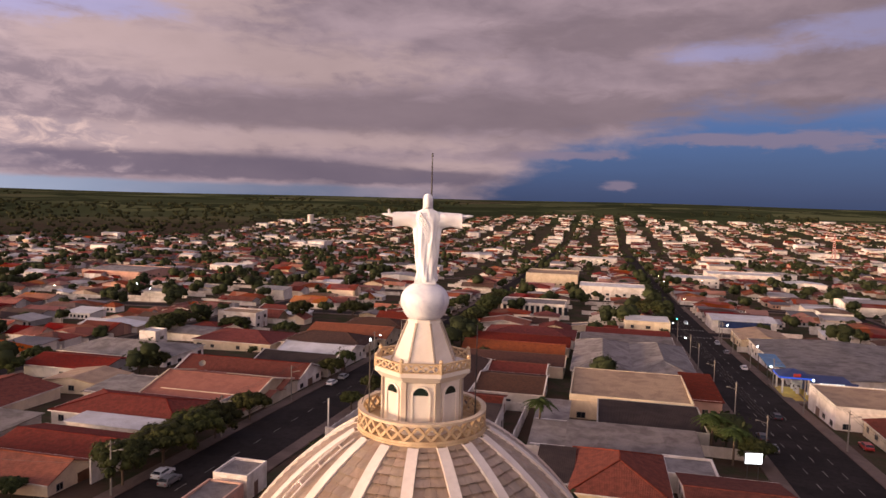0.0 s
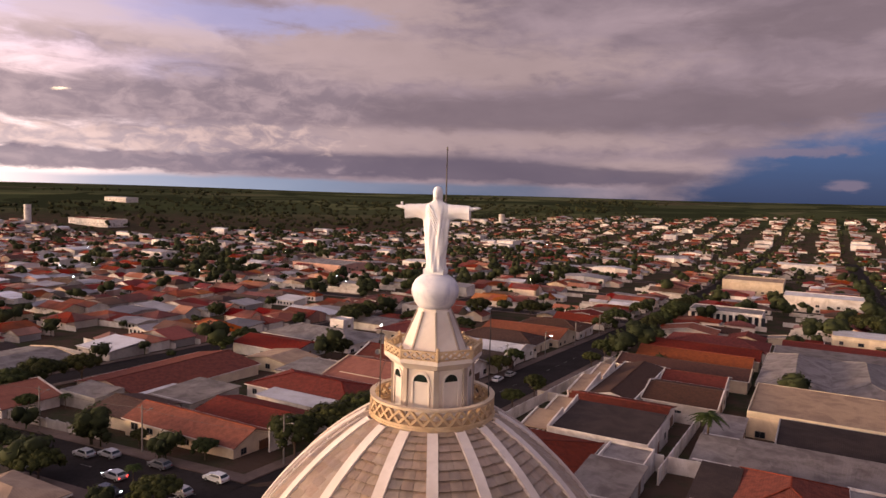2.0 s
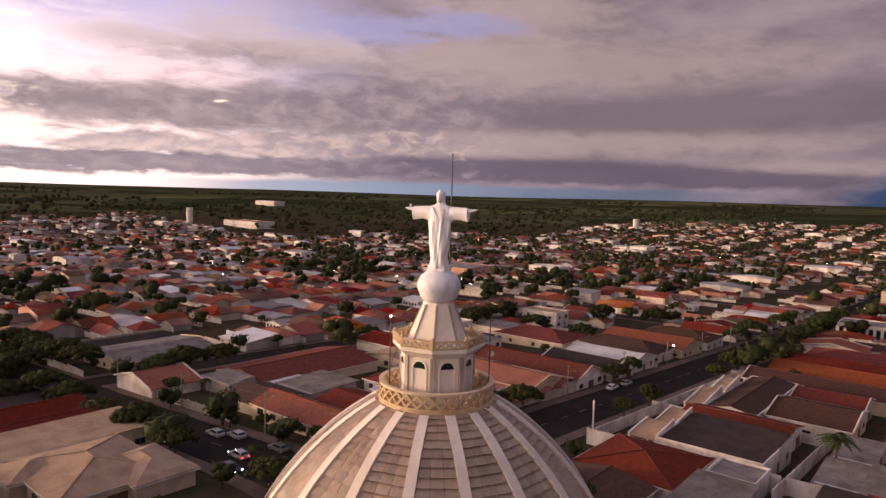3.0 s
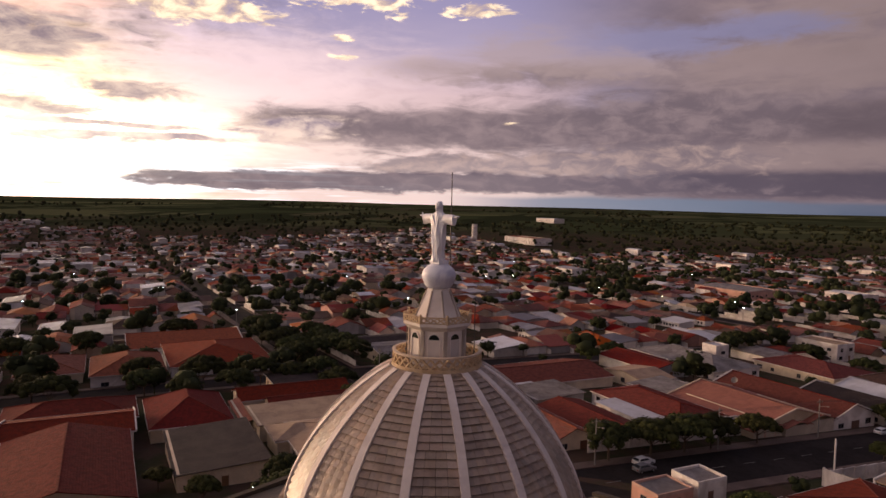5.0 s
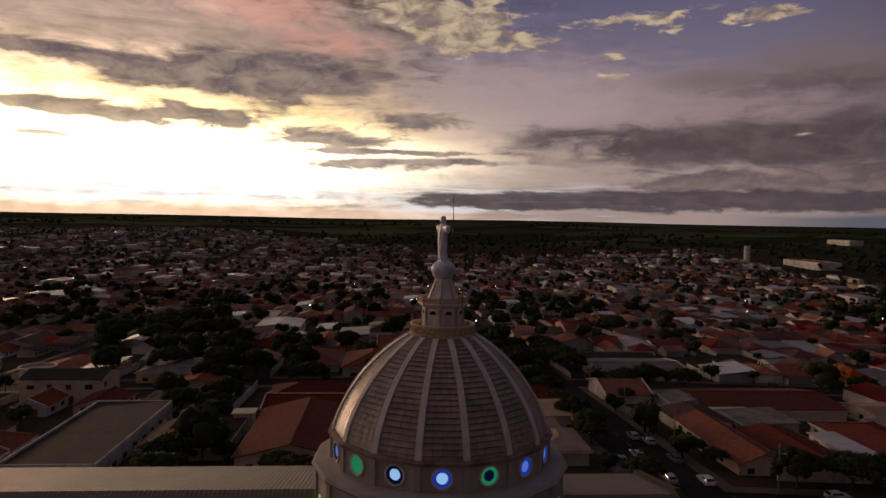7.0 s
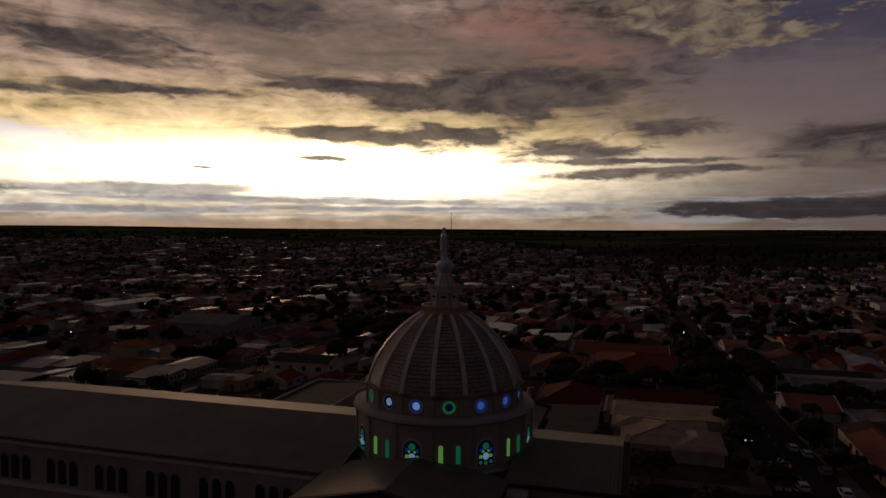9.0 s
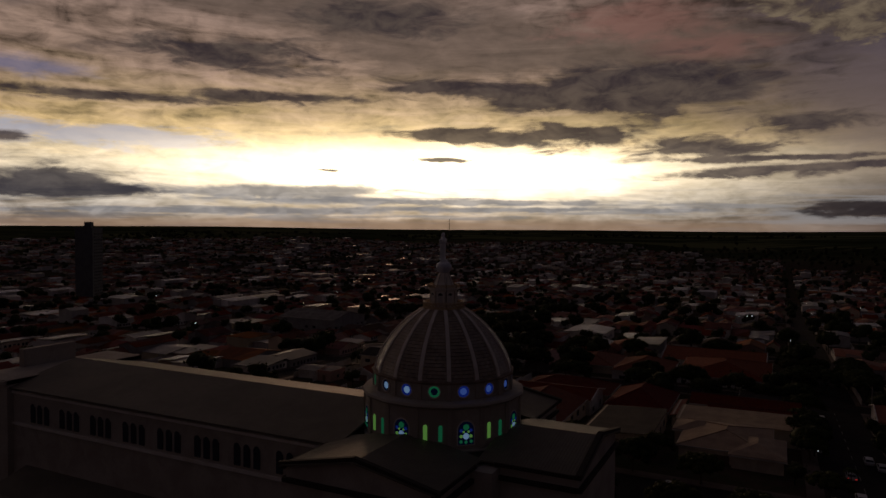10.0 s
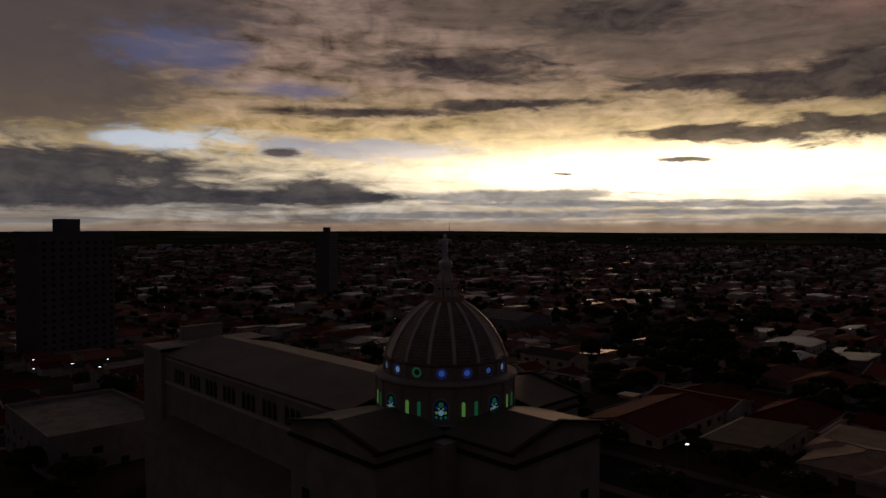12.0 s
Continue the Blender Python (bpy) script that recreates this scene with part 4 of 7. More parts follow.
    m.beam((0, 0.6, 41.1), (0, 0.2, 41.1), 0.05, 0.05)
    tagged(part("lightning_rod", m, M["iron"], None, "thin dark lightning rod behind the statue"), "", "lightning rod")
    c = Shape().beam((-2.0, -0.6, 37.5), (-1.55, -0.35, 39.05), 0.02, 0.02)
    part("cable", c, M["iron"], church)


def build_ladder():
    """An iron ladder laid up the dome beside a rib."""
    a = math.radians(-139.0)
    m = Matrix.Rotation(a, 4, "Z")
    root = thing("ladder", Matrix.Identity(4), "pale metal ladder laid up the curve of the dome", "ladder")
    zs = [31.0 + i * 0.25 for i in range(24)]
    def at(z, y):
        return m @ Vector((dome_r(z) + 0.16, y, z))
    for y in (-0.2, 0.2):
        s = Shape()
        for z0, z1 in zip(zs, zs[1:]):
            s.beam(at(z0, y), at(z1, y), 0.045, 0.045)
        part("rail", s, M["rib"], root)
    for z in zs[::2]:
        part("rung", Shape().beam(at(z, -0.2), at(z, 0.2), 0.035, 0.035), M["rib"], root)


build_ladder()
M["glass_dark"] = glassy("glass_dark_green", (0.006, 0.016, 0.012), 0.25)
M["lamp"] = glowing("lamp_white", (0.9, 0.95, 1.0), 6.0)
build_lantern()


def build_statue():
    """One plain mesh: a robed figure with arms spread wide."""
    s = Shape()
    sides = 72
    rows = [(0.00, 0.34, 0.28), (0.06, 0.35, 0.29), (0.2, 0.32, 0.27), (0.4, 0.315, 0.26), (0.6, 0.325, 0.26), (0.8, 0.345, 0.26), (1.0, 0.375, 0.265), (1.2, 0.39, 0.27), (1.4, 0.405, 0.27), (1.6, 0.415, 0.27), (1.8, 0.42, 0.265),
            (2.0, 0.44, 0.255), (2.15, 0.46, 0.235), (2.27, 0.44, 0.21), (2.38, 0.34, 0.18), (2.45, 0.20, 0.15), (2.50, 0.125, 0.13)]
    rings = []
    for z, rx, ry in rows:
        ring = []
        for i in range(sides):
            a = math.tau * i / sides
            fold = 1 + (0.13 * math.sin(a * 7 + z * 2.4 + math.sin(z * 2.3)) + 0.06 * math.sin(a * 16 - z * 3.4 + math.sin(a * 3))) * (1 if z < 1.9 else 0.35)
            ring.append((rx * fold * math.cos(a), ry * fold * math.sin(a) - 0.03 * math.sin(z), z))
        rings.append(ring)
    def skin(rings, close=True):
        n, k = len(s.v), len(rings[0])
        for r in rings:
            s.v.extend(r)
        for a in range(len(rings) - 1):
            for i in range(k):
                j = (i + 1) % k
                s.f.append((n + a * k + i, n + a * k + j, n + (a + 1) * k + j, n + (a + 1) * k + i))
                s.uv.append([(0, 0)] * 4)
                s.mi.append(0)
        if close:
            s.face(rings[-1])
            s.face(rings[0][::-1])
    skin(rings)
    # head with hair falling to the shoulders
    skin([[(rx * math.cos(math.tau * i / 16), ry * math.sin(math.tau * i / 16) + y, z) for i in range(16)] for z, rx, ry, y in
          ((2.30, 0.19, 0.14, 0.06), (2.45, 0.18, 0.15, 0.05), (2.55, 0.165, 0.16, 0.02), (2.68, 0.165, 0.185, 0.0), (2.80, 0.165, 0.19, 0.0), (2.90, 0.14, 0.165, 0.01), (2.97, 0.08, 0.10, 0.015), (2.99, 0.01, 0.01, 0.02))])
    # the face and beard stand a little out of the hair
    skin([[(rx * math.cos(math.tau * i / 10), -0.13 + ry * math.sin(math.tau * i / 10), z) for i in range(10)] for z, rx, ry in
          ((2.50, 0.05, 0.05), (2.56, 0.09, 0.09), (2.66, 0.105, 0.09), (2.78, 0.105, 0.075), (2.86, 0.08, 0.05))])
    for sg in (-1, 1):
        # wide hanging sleeves
        sl = []
        for x, zt, zb, dy in ((0.24, 2.37, 1.45, 0.19), (0.40, 2.37, 1.66, 0.18), (0.52, 2.365, 1.80, 0.165), (0.64, 2.36, 1.86, 0.16), (0.76, 2.355, 1.87, 0.155), (0.88, 2.35, 1.86, 0.155), (1.00, 2.345, 1.84, 0.155), (1.10, 2.34, 1.82, 0.16), (1.16, 2.335, 1.81, 0.16)):
            ring = []
            for i in range(16):
                a = math.tau * i / 16
                w = 1 + 0.16 * math.sin(a * 3 + x * 23) + 0.08 * math.sin(x * 61)
                zz = (zt + zb) / 2 + (zt - zb) / 2 * math.sin(a) * (1 + 0.03 * math.sin(x * 21))
                ring.append((sg * x, dy * w * math.cos(a) * (1 if math.sin(a) > 0 else 0.75), zz))
            sl.append(ring if sg > 0 else ring[::-1])
        skin(sl)
        # forearm and open palm
        skin([[(sg * x, r * math.cos(math.tau * i / 10) * wy, z + r * math.sin(math.tau * i / 10)) for i in (range(10) if sg > 0 else range(9, -1, -1))]
              for x, r, z, wy in ((1.10, 0.085, 2.22, 1), (1.24, 0.065, 2.23, 1), (1.30, 0.06, 2.235, 1.4), (1.40, 0.05, 2.25, 1.9), (1.48, 0.028, 2.26, 2.2), (1.53, 0.012, 2.265, 2.0))])
    s.beam((-1.28, -0.02, 2.24), (-1.30, -0.04, 2.42), 0.05, 0.07)
    # the mantle drawn across the body from one shoulder
    for off, wd in ((0.0, 0.10), (0.09, 0.08), (0.17, 0.07), (0.26, 0.06)):
        prev = None
        for i in range(14):
            t = i / 13
            z = 2.34 - 1.55 * t - off * 0.9
            x = -0.24 + 0.56 * math.sin(t * 1.75) - off * 0.4
            rx, ry = 0.36, 0.245
            y = -ry * math.sqrt(max(0.03, 1 - (x / (rx + 0.05)) ** 2)) - 0.045
            if prev:
                s.beam(prev, (x, y, z), wd * 0.6, 0.05)
            prev = (x, y, z)
    ob = part("statue", s, M["marble"], None, "white robed statue with outstretched arms on a globe", Matrix.Translation((0.05, -0.08, 41.80)) @ Matrix.Rotation(math.radians(12), 4, "Z") @ Matrix.Diagonal((1, 1, 0.985, 1)), smooth=True)
    tagged(ob, "", "statue")


build_statue()


def build_nave():
    ridge, eave, half = 26.2, 24.2, 9.6
    s = roof_shape("gable", half, 25.7, eave, ridge - eave, 0.5, "y", 0.2)
    part("nave_roof", s, M["church_roof"], church, "long low ribbed sheet roof of the nave", Matrix.Translation((0, -32.7, 0)))
    s = Shape().box(-half, half, -58, -8, 0, eave - 0.15)
    walls = part("nave_wall", s, M["church"], church)
    s = Shape()
    for z in (23.3, 19.2):
        s.box(-half - 0.25, half + 0.25, -58, -8, z, z + 0.35)
    part("nave_cornice", s, M["church_white"], church)
    s = Shape().box(-half - 4.6, half + 4.6, -55, -9, 0, 12.5)
    part("aisle", s, M["church"], church)
    s = Shape()
    for sg in (-1, 1):
        a, b = half + 5.0, half - 0.1
        pts = [(sg * a, -55.3, 12.55), (sg * a, -8.7, 12.55), (sg * b, -8.7, 14.2), (sg * b, -55.3, 14.2)]
        s.slope(pts if sg > 0 else [pts[1], pts[0], pts[3], pts[2]])
    part("aisle_roof", s, M["church_roof"], church)
    # clerestory windows in threes
    win = Shape().box(-0.12, 0.12, -0.42, 0.42, 19.9, 21.9)
    win.face([(0.12, 0.42 * math.cos(math.pi * i / 8), 21.9 + 0.42 * math.sin(math.pi * i / 8)) for i in range(9)])
    win_m = win.mesh("window", M["glass_navy_dull"])
    for sg in (-1, 1):
        for g in range(8):
            for j in (-1, 0, 1):
                part("window", win_m, None, walls, "", Matrix.Translation((sg * half, -12.5 - g * 5.7 + j * 1.35, 0)) @ Matrix.Rotation(0 if sg > 0 else math.pi, 4, "Z"))
    # crossing block under the drum, and the arms of the transept
    part("crossing", Shape().box(-9.4, 9.4, -9.4, 9.4, 0, 23.7), M["church"], church)
    part("crossing_gutter", Shape().lathe([(8.3, 24.1), (10.6, 23.95), (10.9, 23.7)], 16, RIB_TURN), M["joint_shade"], church)
    for m in (Matrix.Identity(4), Matrix.Rotation(math.pi, 4, "Z"), Matrix.Rotation(math.pi / 2, 4, "Z")):
        s = Shape().box(9.0, 16.6, -7.4, 7.4, 0, 24.1)
        s.face([(16.6, -7.4, 24.1), (16.6, 7.4, 24.1), (16.6, 0, 25.5)])
        arm = part("transept", s, M["church"], church, "", m)
        part("transept_roof", roof_shape("gable", 4.6, 7.4, 24.2, 1.4, 0.3, "x", 0.15), M["church_roof"], arm, "", Matrix.Translation((12.2, 0, 0)))
        # coping, string courses and cornices near-black: the parapet's shadow lines put into their colour
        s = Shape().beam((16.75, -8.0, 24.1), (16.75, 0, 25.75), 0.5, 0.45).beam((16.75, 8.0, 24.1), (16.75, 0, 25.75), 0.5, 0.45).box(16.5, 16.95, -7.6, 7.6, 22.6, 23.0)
        part("gable_coping", s, M["joint_shade"], arm)
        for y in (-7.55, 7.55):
            part("string_course", Shape().box(9.0, 16.6, y - 0.2, y + 0.2, 22.6, 23.0), M["joint_shade"], arm)
            part("cornice", Shape().box(9.0, 16.9, y - 0.25, y + 0.25, 23.8, 24.15), M["joint_shade"], arm)
        for y in (-4.5, 0.0, 4.5):
            part("window", Shape().box(16.52, 16.64, y - 0.7, y + 0.7, 12.0, 17.5), M["glass_navy_dull"], arm)
    part("facade", Shape().box(-10.4, 10.4, -65.5, -57.9, 0, 25.0).box(-10.7, 10.7, -65.8, -57.9, 24.4, 24.9).box(-4, 4, -65.5, -64.5, 25.0, 27.5), M["church"], church)


M["glass_navy_dull"] = glassy("dull_window", (0.03, 0.04, 0.06), 0.25)
build_nave()


# ---------------------------------------------------------------- houses
WALLS = ["plaster_white", "plaster_cream", "plaster_grey", "plaster_pink"]
ROOF_WORD = {"tile_red": "red clay tile", "tile_orange": "orange clay tile", "tile_pink": "pink clay tile", "tile_brown": "dark brown tile", "sheet_grey": "grey fibre sheet",
             "sheet_dark": "dark sheet", "sheet_white": "white metal", "sheet_beige": "beige sheet"}
ROOF_WORD["plaster_cream"] = "cream slab"
WALL_WORD = {"plaster_white": "white", "plaster_cream": "cream", "plaster_grey": "grey", "plaster_pink": "terracotta"}


def ridge_shape(kind, hx, hy, z, rise, axis, over=0.45):
    """Ridge and hip caps."""
    s = Shape()
    flip = axis == "y"
    a, b = (hy + over, hx + over) if flip else (hx + over, hy + over)
    def P(x, y, zz):
        return (-y, x, zz) if flip else (x, y, zz)
    t = z + rise + 0.05
    if kind == "gable":
        s.beam(P(-a, 0, t), P(a, 0, t), 0.26, 0.14)
    else:
        r = max(a - b, 0.15)
        z0 = z - rise * over / max(b - over, 0.5) + 0.05
        s.beam(P(-r, 0, t), P(r, 0, t), 0.26, 0.14)
        for sx in (-1, 1):
            for sy in (-1, 1):
                s.beam(P(sx * a, sy * b, z0), P(sx * r, 0, t), 0.24, 0.13)
    return s


WIN_M, DOOR_M, GATE_M = {}, {}, {}


def window_mesh(w, h):
    key = (round(w, 1), round(h, 1))
    if key not in WIN_M:
        f = Shape()
        for a, b, c, d in ((-w / 2 - 0.07, -w / 2, -0.07, h + 0.07), (w / 2, w / 2 + 0.07, -0.07, h + 0.07), (-w / 2, w / 2, -0.07, 0.0), (-w / 2, w / 2, h, h + 0.07), (-0.03, 0.03, 0, h)):
            f.box(a, b, -0.05, 0.03, c, d)
        p = Shape().box(-w / 2, w / 2, -0.02, 0.03, 0, h)
        WIN_M[key] = (f.mesh("window_frame", M["frame"]), p.mesh("pane", M["glass"]))
    return WIN_M[key]


def add_window(parent, x, y, z, rz, w=1.4, h=1.1):
    f, p = window_mesh(w, h)
    o = part("window", f, None, parent, "", pose(x, y, z, 0, 0, rz))
    part("pane", p, None, o)


def add_door(parent, x, y, z, rz, w=0.9, h=2.1):
    key = (w, h)
    if key not in DOOR_M:
        s = Shape().box(-w / 2, w / 2, -0.05, 0.03, 0, h).box(-w / 2 - 0.08, -w / 2, -0.07, 0.03, 0, h + 0.08).box(w / 2, w / 2 + 0.08, -0.07, 0.03, 0, h + 0.08)
        DOOR_M[key] = s.mesh("door", M["wood"])
    part("door", DOOR_M[key], None, parent, "", pose(x, y, z, 0, 0, rz))


HOUSES = []     # footprints that are taken


def house(x0, x1, y0, y1, eave=3.2, rise=1.9, kind="gable", axis="x", roof="tile_red", wall="plaster_white", parapet=0.0, rnd=None, word="house", label=None, windows=True, verge=False):
    """A house on a rectangle of the plan: walls, roof with ridge caps, windows, doors, and where wanted a parapet round the roof."""
    cx, cy, hx, hy = (x0 + x1) / 2, (y0 + y1) / 2, (x1 - x0) / 2, (y1 - y0) / 2
    HOUSES.append((x0, x1, y0, y1))
    zg = height(cx, cy)
    rnd = rnd or random.Random(int(cx * 31 + cy * 17))
    storeys = "two-storey " if eave > 5.5 and word == "house" else ""
    lab = label or f"{storeys}{WALL_WORD[wall]} plastered {word} with a {ROOF_WORD[roof]} roof"
    root = thing(word, Matrix.Translation((cx, cy, zg)), lab, "building" if word != "house" else "house", "houses of the town")
    s = Shape().box(-hx, hx, -hy, hy, -1.2, eave)
    if kind == "gable":
        if axis == "x":
            for x in (-hx, hx):
                s.face([(x, -hy, eave), (x, hy, eave), (x, 0, eave + rise - 0.1)])
        else:
            for y in (-hy, hy):
                s.face([(-hx, y, eave), (hx, y, eave), (0, y, eave + rise - 0.1)])
    elif kind == "shed":
        for x in (-hx, hx):
            s.face([(x, -hy, eave), (x, hy, eave), (x, hy, eave + rise - 0.1)])
        s.face([(-hx, hy, eave), (hx, hy, eave), (hx, hy, eave + rise - 0.1), (-hx, hy, eave + rise - 0.1)])
    part("wall", s, M[wall], root)
    over = -0.28 if parapet else 0.45
    part("roof", roof_shape(kind, hx, hy, eave, rise, over, axis), M[roof], root)
    if kind in ("gable", "hip") and roof.startswith("tile") or kind == "hip":
        part("ridge_cap", ridge_shape(kind, hx, hy, eave, rise, axis, over), M[roof], root)
    if kind == "gable" and verge:
        for sg in (-1, 1):
            p = Shape()
            for sy in (-1, 1):
                if axis == "x":
                    p.beam((sg * (hx + over), sy * (hy + over), eave - rise * over / hy + 0.12), (sg * (hx + over), 0, eave + rise + 0.14), 0.26, 0.34)
                else:
                    p.beam((sy * (hx + over), sg * (hy + over), eave - rise * over / hx + 0.12), (0, sg * (hy + over), eave + rise + 0.14), 0.26, 0.34)
            part("verge", p, M[wall], root)
    if parapet:
        p = Shape()
        t = 0.22
        for a, b, c, d in ((-hx, hx, -hy, -hy + t), (-hx, hx, hy - t, hy), (-hx, -hx + t, -hy + t, hy - t), (hx - t, hx, -hy + t, hy - t)):
            p.box(a - 0.004, b + 0.004, c - 0.004, d + 0.004, eave - 0.1, eave + parapet)
        part("parapet", p, M[wall], root)
    if kind in ("gable", "hip") and not parapet and windows:
        zb = eave - rise * over / (hy if axis == "x" else hx) if kind == "gable" else eave - rise * over / min(hx, hy)
        ends = ((-hx - over, hx + over, -hy - over - 0.03, -hy - over + 0.02), (-hx - over, hx + over, hy + over - 0.02, hy + over + 0.03))
        sides = ((-hx - over - 0.03, -hx - over + 0.02, -hy - over, hy + over), (hx + over - 0.02, hx + over + 0.03, -hy - over, hy + over))
        for a, b, c, d in (ends if kind == "gable" and axis == "x" else (sides if kind == "gable" else ends + sides)):
            part("fascia", Shape().box(a, b, c, d, zb - 0.2, zb + 0.02), M["plaster_white"], root)
    if windows:
        for floor in range(1 if eave < 5.4 else 2):
            zf = 1.05 + floor * 2.9
            for side in range(4):
                ln = hx if side in (0, 2) else hy
                n = max(1, int(ln * 2 / 4.6))
                for i in range(n):
                    u = -ln + (i + 0.5) * 2 * ln / n + rnd.uniform(-0.4, 0.4)
                    if rnd.random() < 0.22:
                        continue
                    px, py, rz = ((u, -hy, 0), (hx, u, 90), (u, hy, 180), (-hx, u, 270))[side]
                    if floor == 0 and i == n // 2 and side in (1, 3):
                        add_door(root, px, py, 0.05, rz, rnd.choice((0.9, 2.6)), 2.15)
                    else:
                        add_window(root, px, py, zf, rz, rnd.choice((1.2, 1.5, 1.8)), rnd.choice((1.0, 1.2)))
    return root


M["blue_panel"] = surface("blue_panel", (0.02, 0.04, 0.14), 0.5, None, 1.0, 0.3, 0.1)
# the block west of the dome's street, as it stands
house(-139.5, -117, 76, 112, 2.9, 2.0, "gable", "y", "tile_red", "plaster_cream", label="long cream house with a red tile roof and terracotta porch")
house(-100, -72, 60, 69.5, 3.0, 1.9, "gable", "x", "tile_orange", "plaster_cream")
house(-93, -70.5, 70.5, 82, 3.1, 1.2, "gable", "x", "tile_red", "plaster_white")
house(-101, -72.5, 92, 107, 3.3, 1.9, "hip", "x", "tile_red", "plaster_white")
house(-113, -100.5, 75.5, 89, 3.0, 0.5, "shed", "x", "sheet_grey", "plaster_grey")
house(-116, -113.4, 73, 84, 2.8, 0.2, "flat", "x", "sheet_white", "plaster_white", windows=False)
house(-113, -101.2, 61.5, 73.5, 3.0, 1.4, "gable", "x", "tile_brown", "plaster_cream", windows=False)
house(-92, -71, 86, 91.4, 3.0, 0.2, "flat", "x", "sheet_white", "plaster_white", label="white flat-roofed car port beside the red roofed house")
house(-126, -110, 116.5, 128, 3.2, 1.2, "gable", "y", "sheet_beige", "plaster_cream")
house(-108, -94, 109, 121, 3.0, 0.8, "shed", "x", "sheet_grey", "plaster_white")
pink = house(-93, -67, 109, 131, 3.2, 2.7, "gable", "x", "tile_pink", "plaster_cream", label="cream house with a stepped pink tile roof", verge=True)
for x0, x1, y0, y1, e, r, ax in ((-9, 13.6, -13.5, -4, 2.9, 1.3, "x"), (-2, 14.2, 2.5, 11.8, 2.9, 1.3, "x"), (3, 14.4, -4.5, 3.5, 2.7, 0.9, "x")):
    o = Matrix.Translation(((x0 + x1) / 2, (y0 + y1) / 2, 0))
    part("wing_wall", Shape().box((x0 - x1) / 2, (x1 - x0) / 2, (y0 - y1) / 2, (y1 - y0) / 2, -1.2, e), M["plaster_cream"], pink, "", o)
    part("wing_roof", roof_shape("gable", (x1 - x0) / 2, (y1 - y0) / 2, e, r, 0.5, ax), M["tile_pink"], pink, "", o)
    part("ridge_cap", ridge_shape("gable", (x1 - x0) / 2, (y1 - y0) / 2, e, r, ax), M["plaster_cream"], pink, "", o)
part("dish", Shape().lathe([(0.02, 0.0), (0.5, 0.12), (0.85, 0.4)], 14), M["concrete"], pink, "grey satellite dish", pose(-9, 7, 6.0, 50, 0, 20))
house(-100, -66, 132, 147, 3.4, 2.6, "gable", "x", "tile_red", "plaster_white", verge=True)
house(-87, -65, 149.5, 163, 3.6, 1.8, "gable", "x", "sheet_dark", "plaster_white", label="white house with a black sheet roof and white verges", verge=True)
house(-88, -66, 165, 180, 3.6, 1.8, "gable", "x", "sheet_white", "plaster_white", verge=True)
house(-152, -116, 150, 170, 3.6, 2.2, "hip", "x", "sheet_grey", "plaster_white", label="white house with a low grey hipped roof and a square tower")
house(-140, -134, 171, 177, 6.6, 0.6, "flat", "x", "sheet_white", "plaster_white", parapet=0.5)
house(-146, -129, 228, 238, 6.2, 0.4, "flat", "x", "sheet_beige", "plaster_white", parapet=0.6, label="white two-storey box house with a flat roof")
house(-126, -98, 180, 200, 3.6, 2.2, "hip", "x", "tile_red", "plaster_cream")
house(-96, -68, 184, 200, 3.6, 2.6, "hip", "x", "tile_brown", "plaster_cream")
house(-96, -66, 203, 222, 3.6, 2.4, "gable", "x", "tile_orange", "plaster_cream")
house(-92, -66, 226, 244, 3.6, 2.4, "hip", "x", "tile_brown", "plaster_white")
house(-146, -122, 131, 146, 3.4, 1.6, "gable", "x", "tile_red", "plaster_grey")
# the long block between the two streets
house(-0.5, 15.8, 166, 208, 5.0, 2.4, "hip", "y", "sheet_grey", "plaster_grey", word="warehouse")
house(16, 32.5, 166, 208, 5.0, 2.4, "hip", "y", "sheet_grey", "plaster_grey", word="warehouse")
house(0.5, 26.5, 128, 153, 5.2, 0.9, "shed", "x", "sheet_beige", "plaster_cream", parapet=1.0, word="warehouse")
house(6.5, 27, 110, 127, 4.2, 0.5, "shed", "x", "sheet_dark", "plaster_grey", parapet=0.5, word="warehouse")
house(1.5, 24, 96, 109, 3.3, 0.8, "shed", "x", "sheet_grey", "plaster_grey", word="warehouse")
house(3, 17, 76, 94, 3.2, 2.6, "hip", "y", "tile_red", "plaster_cream")
house(27.3, 34.5, 142, 164, 4.2, 1.0, "shed", "x", "tile_red", "plaster_pink")
house(-37, -3, 170, 184, 4.0, 1.6, "gable", "x", "tile_brown", "plaster_cream", verge=True)
house(-36, -4, 190, 203, 3.8, 2.0, "gable", "x", "tile_orange", "plaster_white")
house(-36, -3, 206, 220, 3.8, 2.2, "gable", "x", "tile_red", "plaster_cream")
house(-35, -2, 224, 244, 3.8, 2.4, "hip", "x", "tile_red", "plaster_white")
house(0, 32, 214, 232, 4.5, 0.8, "shed", "x", "sheet_grey", "plaster_grey", parapet=0.6, word="warehouse")
house(2, 32, 236, 256, 3.8, 2.0, "gable", "x", "tile_red", "plaster_white")
house(17, 35, 268, 281, 6.6, 0.8, "shed", "x", "sheet_white", "plaster_cream", parapet=0.5)
house(-46, -9, 474, 506, 10.5, 0.8, "shed", "x", "sheet_beige", "plaster_cream", parapet=1.5, word="warehouse", label="tall cream commercial building with a flat parapet roof")
house(-6, 34, 414, 436, 8.6, 1.6, "gable", "x", "sheet_white", "plaster_white", parapet=0.8, word="warehouse", label="white warehouse with a pale metal roof")
fins = house(-42, -10, 318, 336, 6.2, 0.6, "flat", "x", "sheet_grey", "plaster_white", parapet=0.6, word="office_building", label="white two-storey office building with upright fins", windows=False)
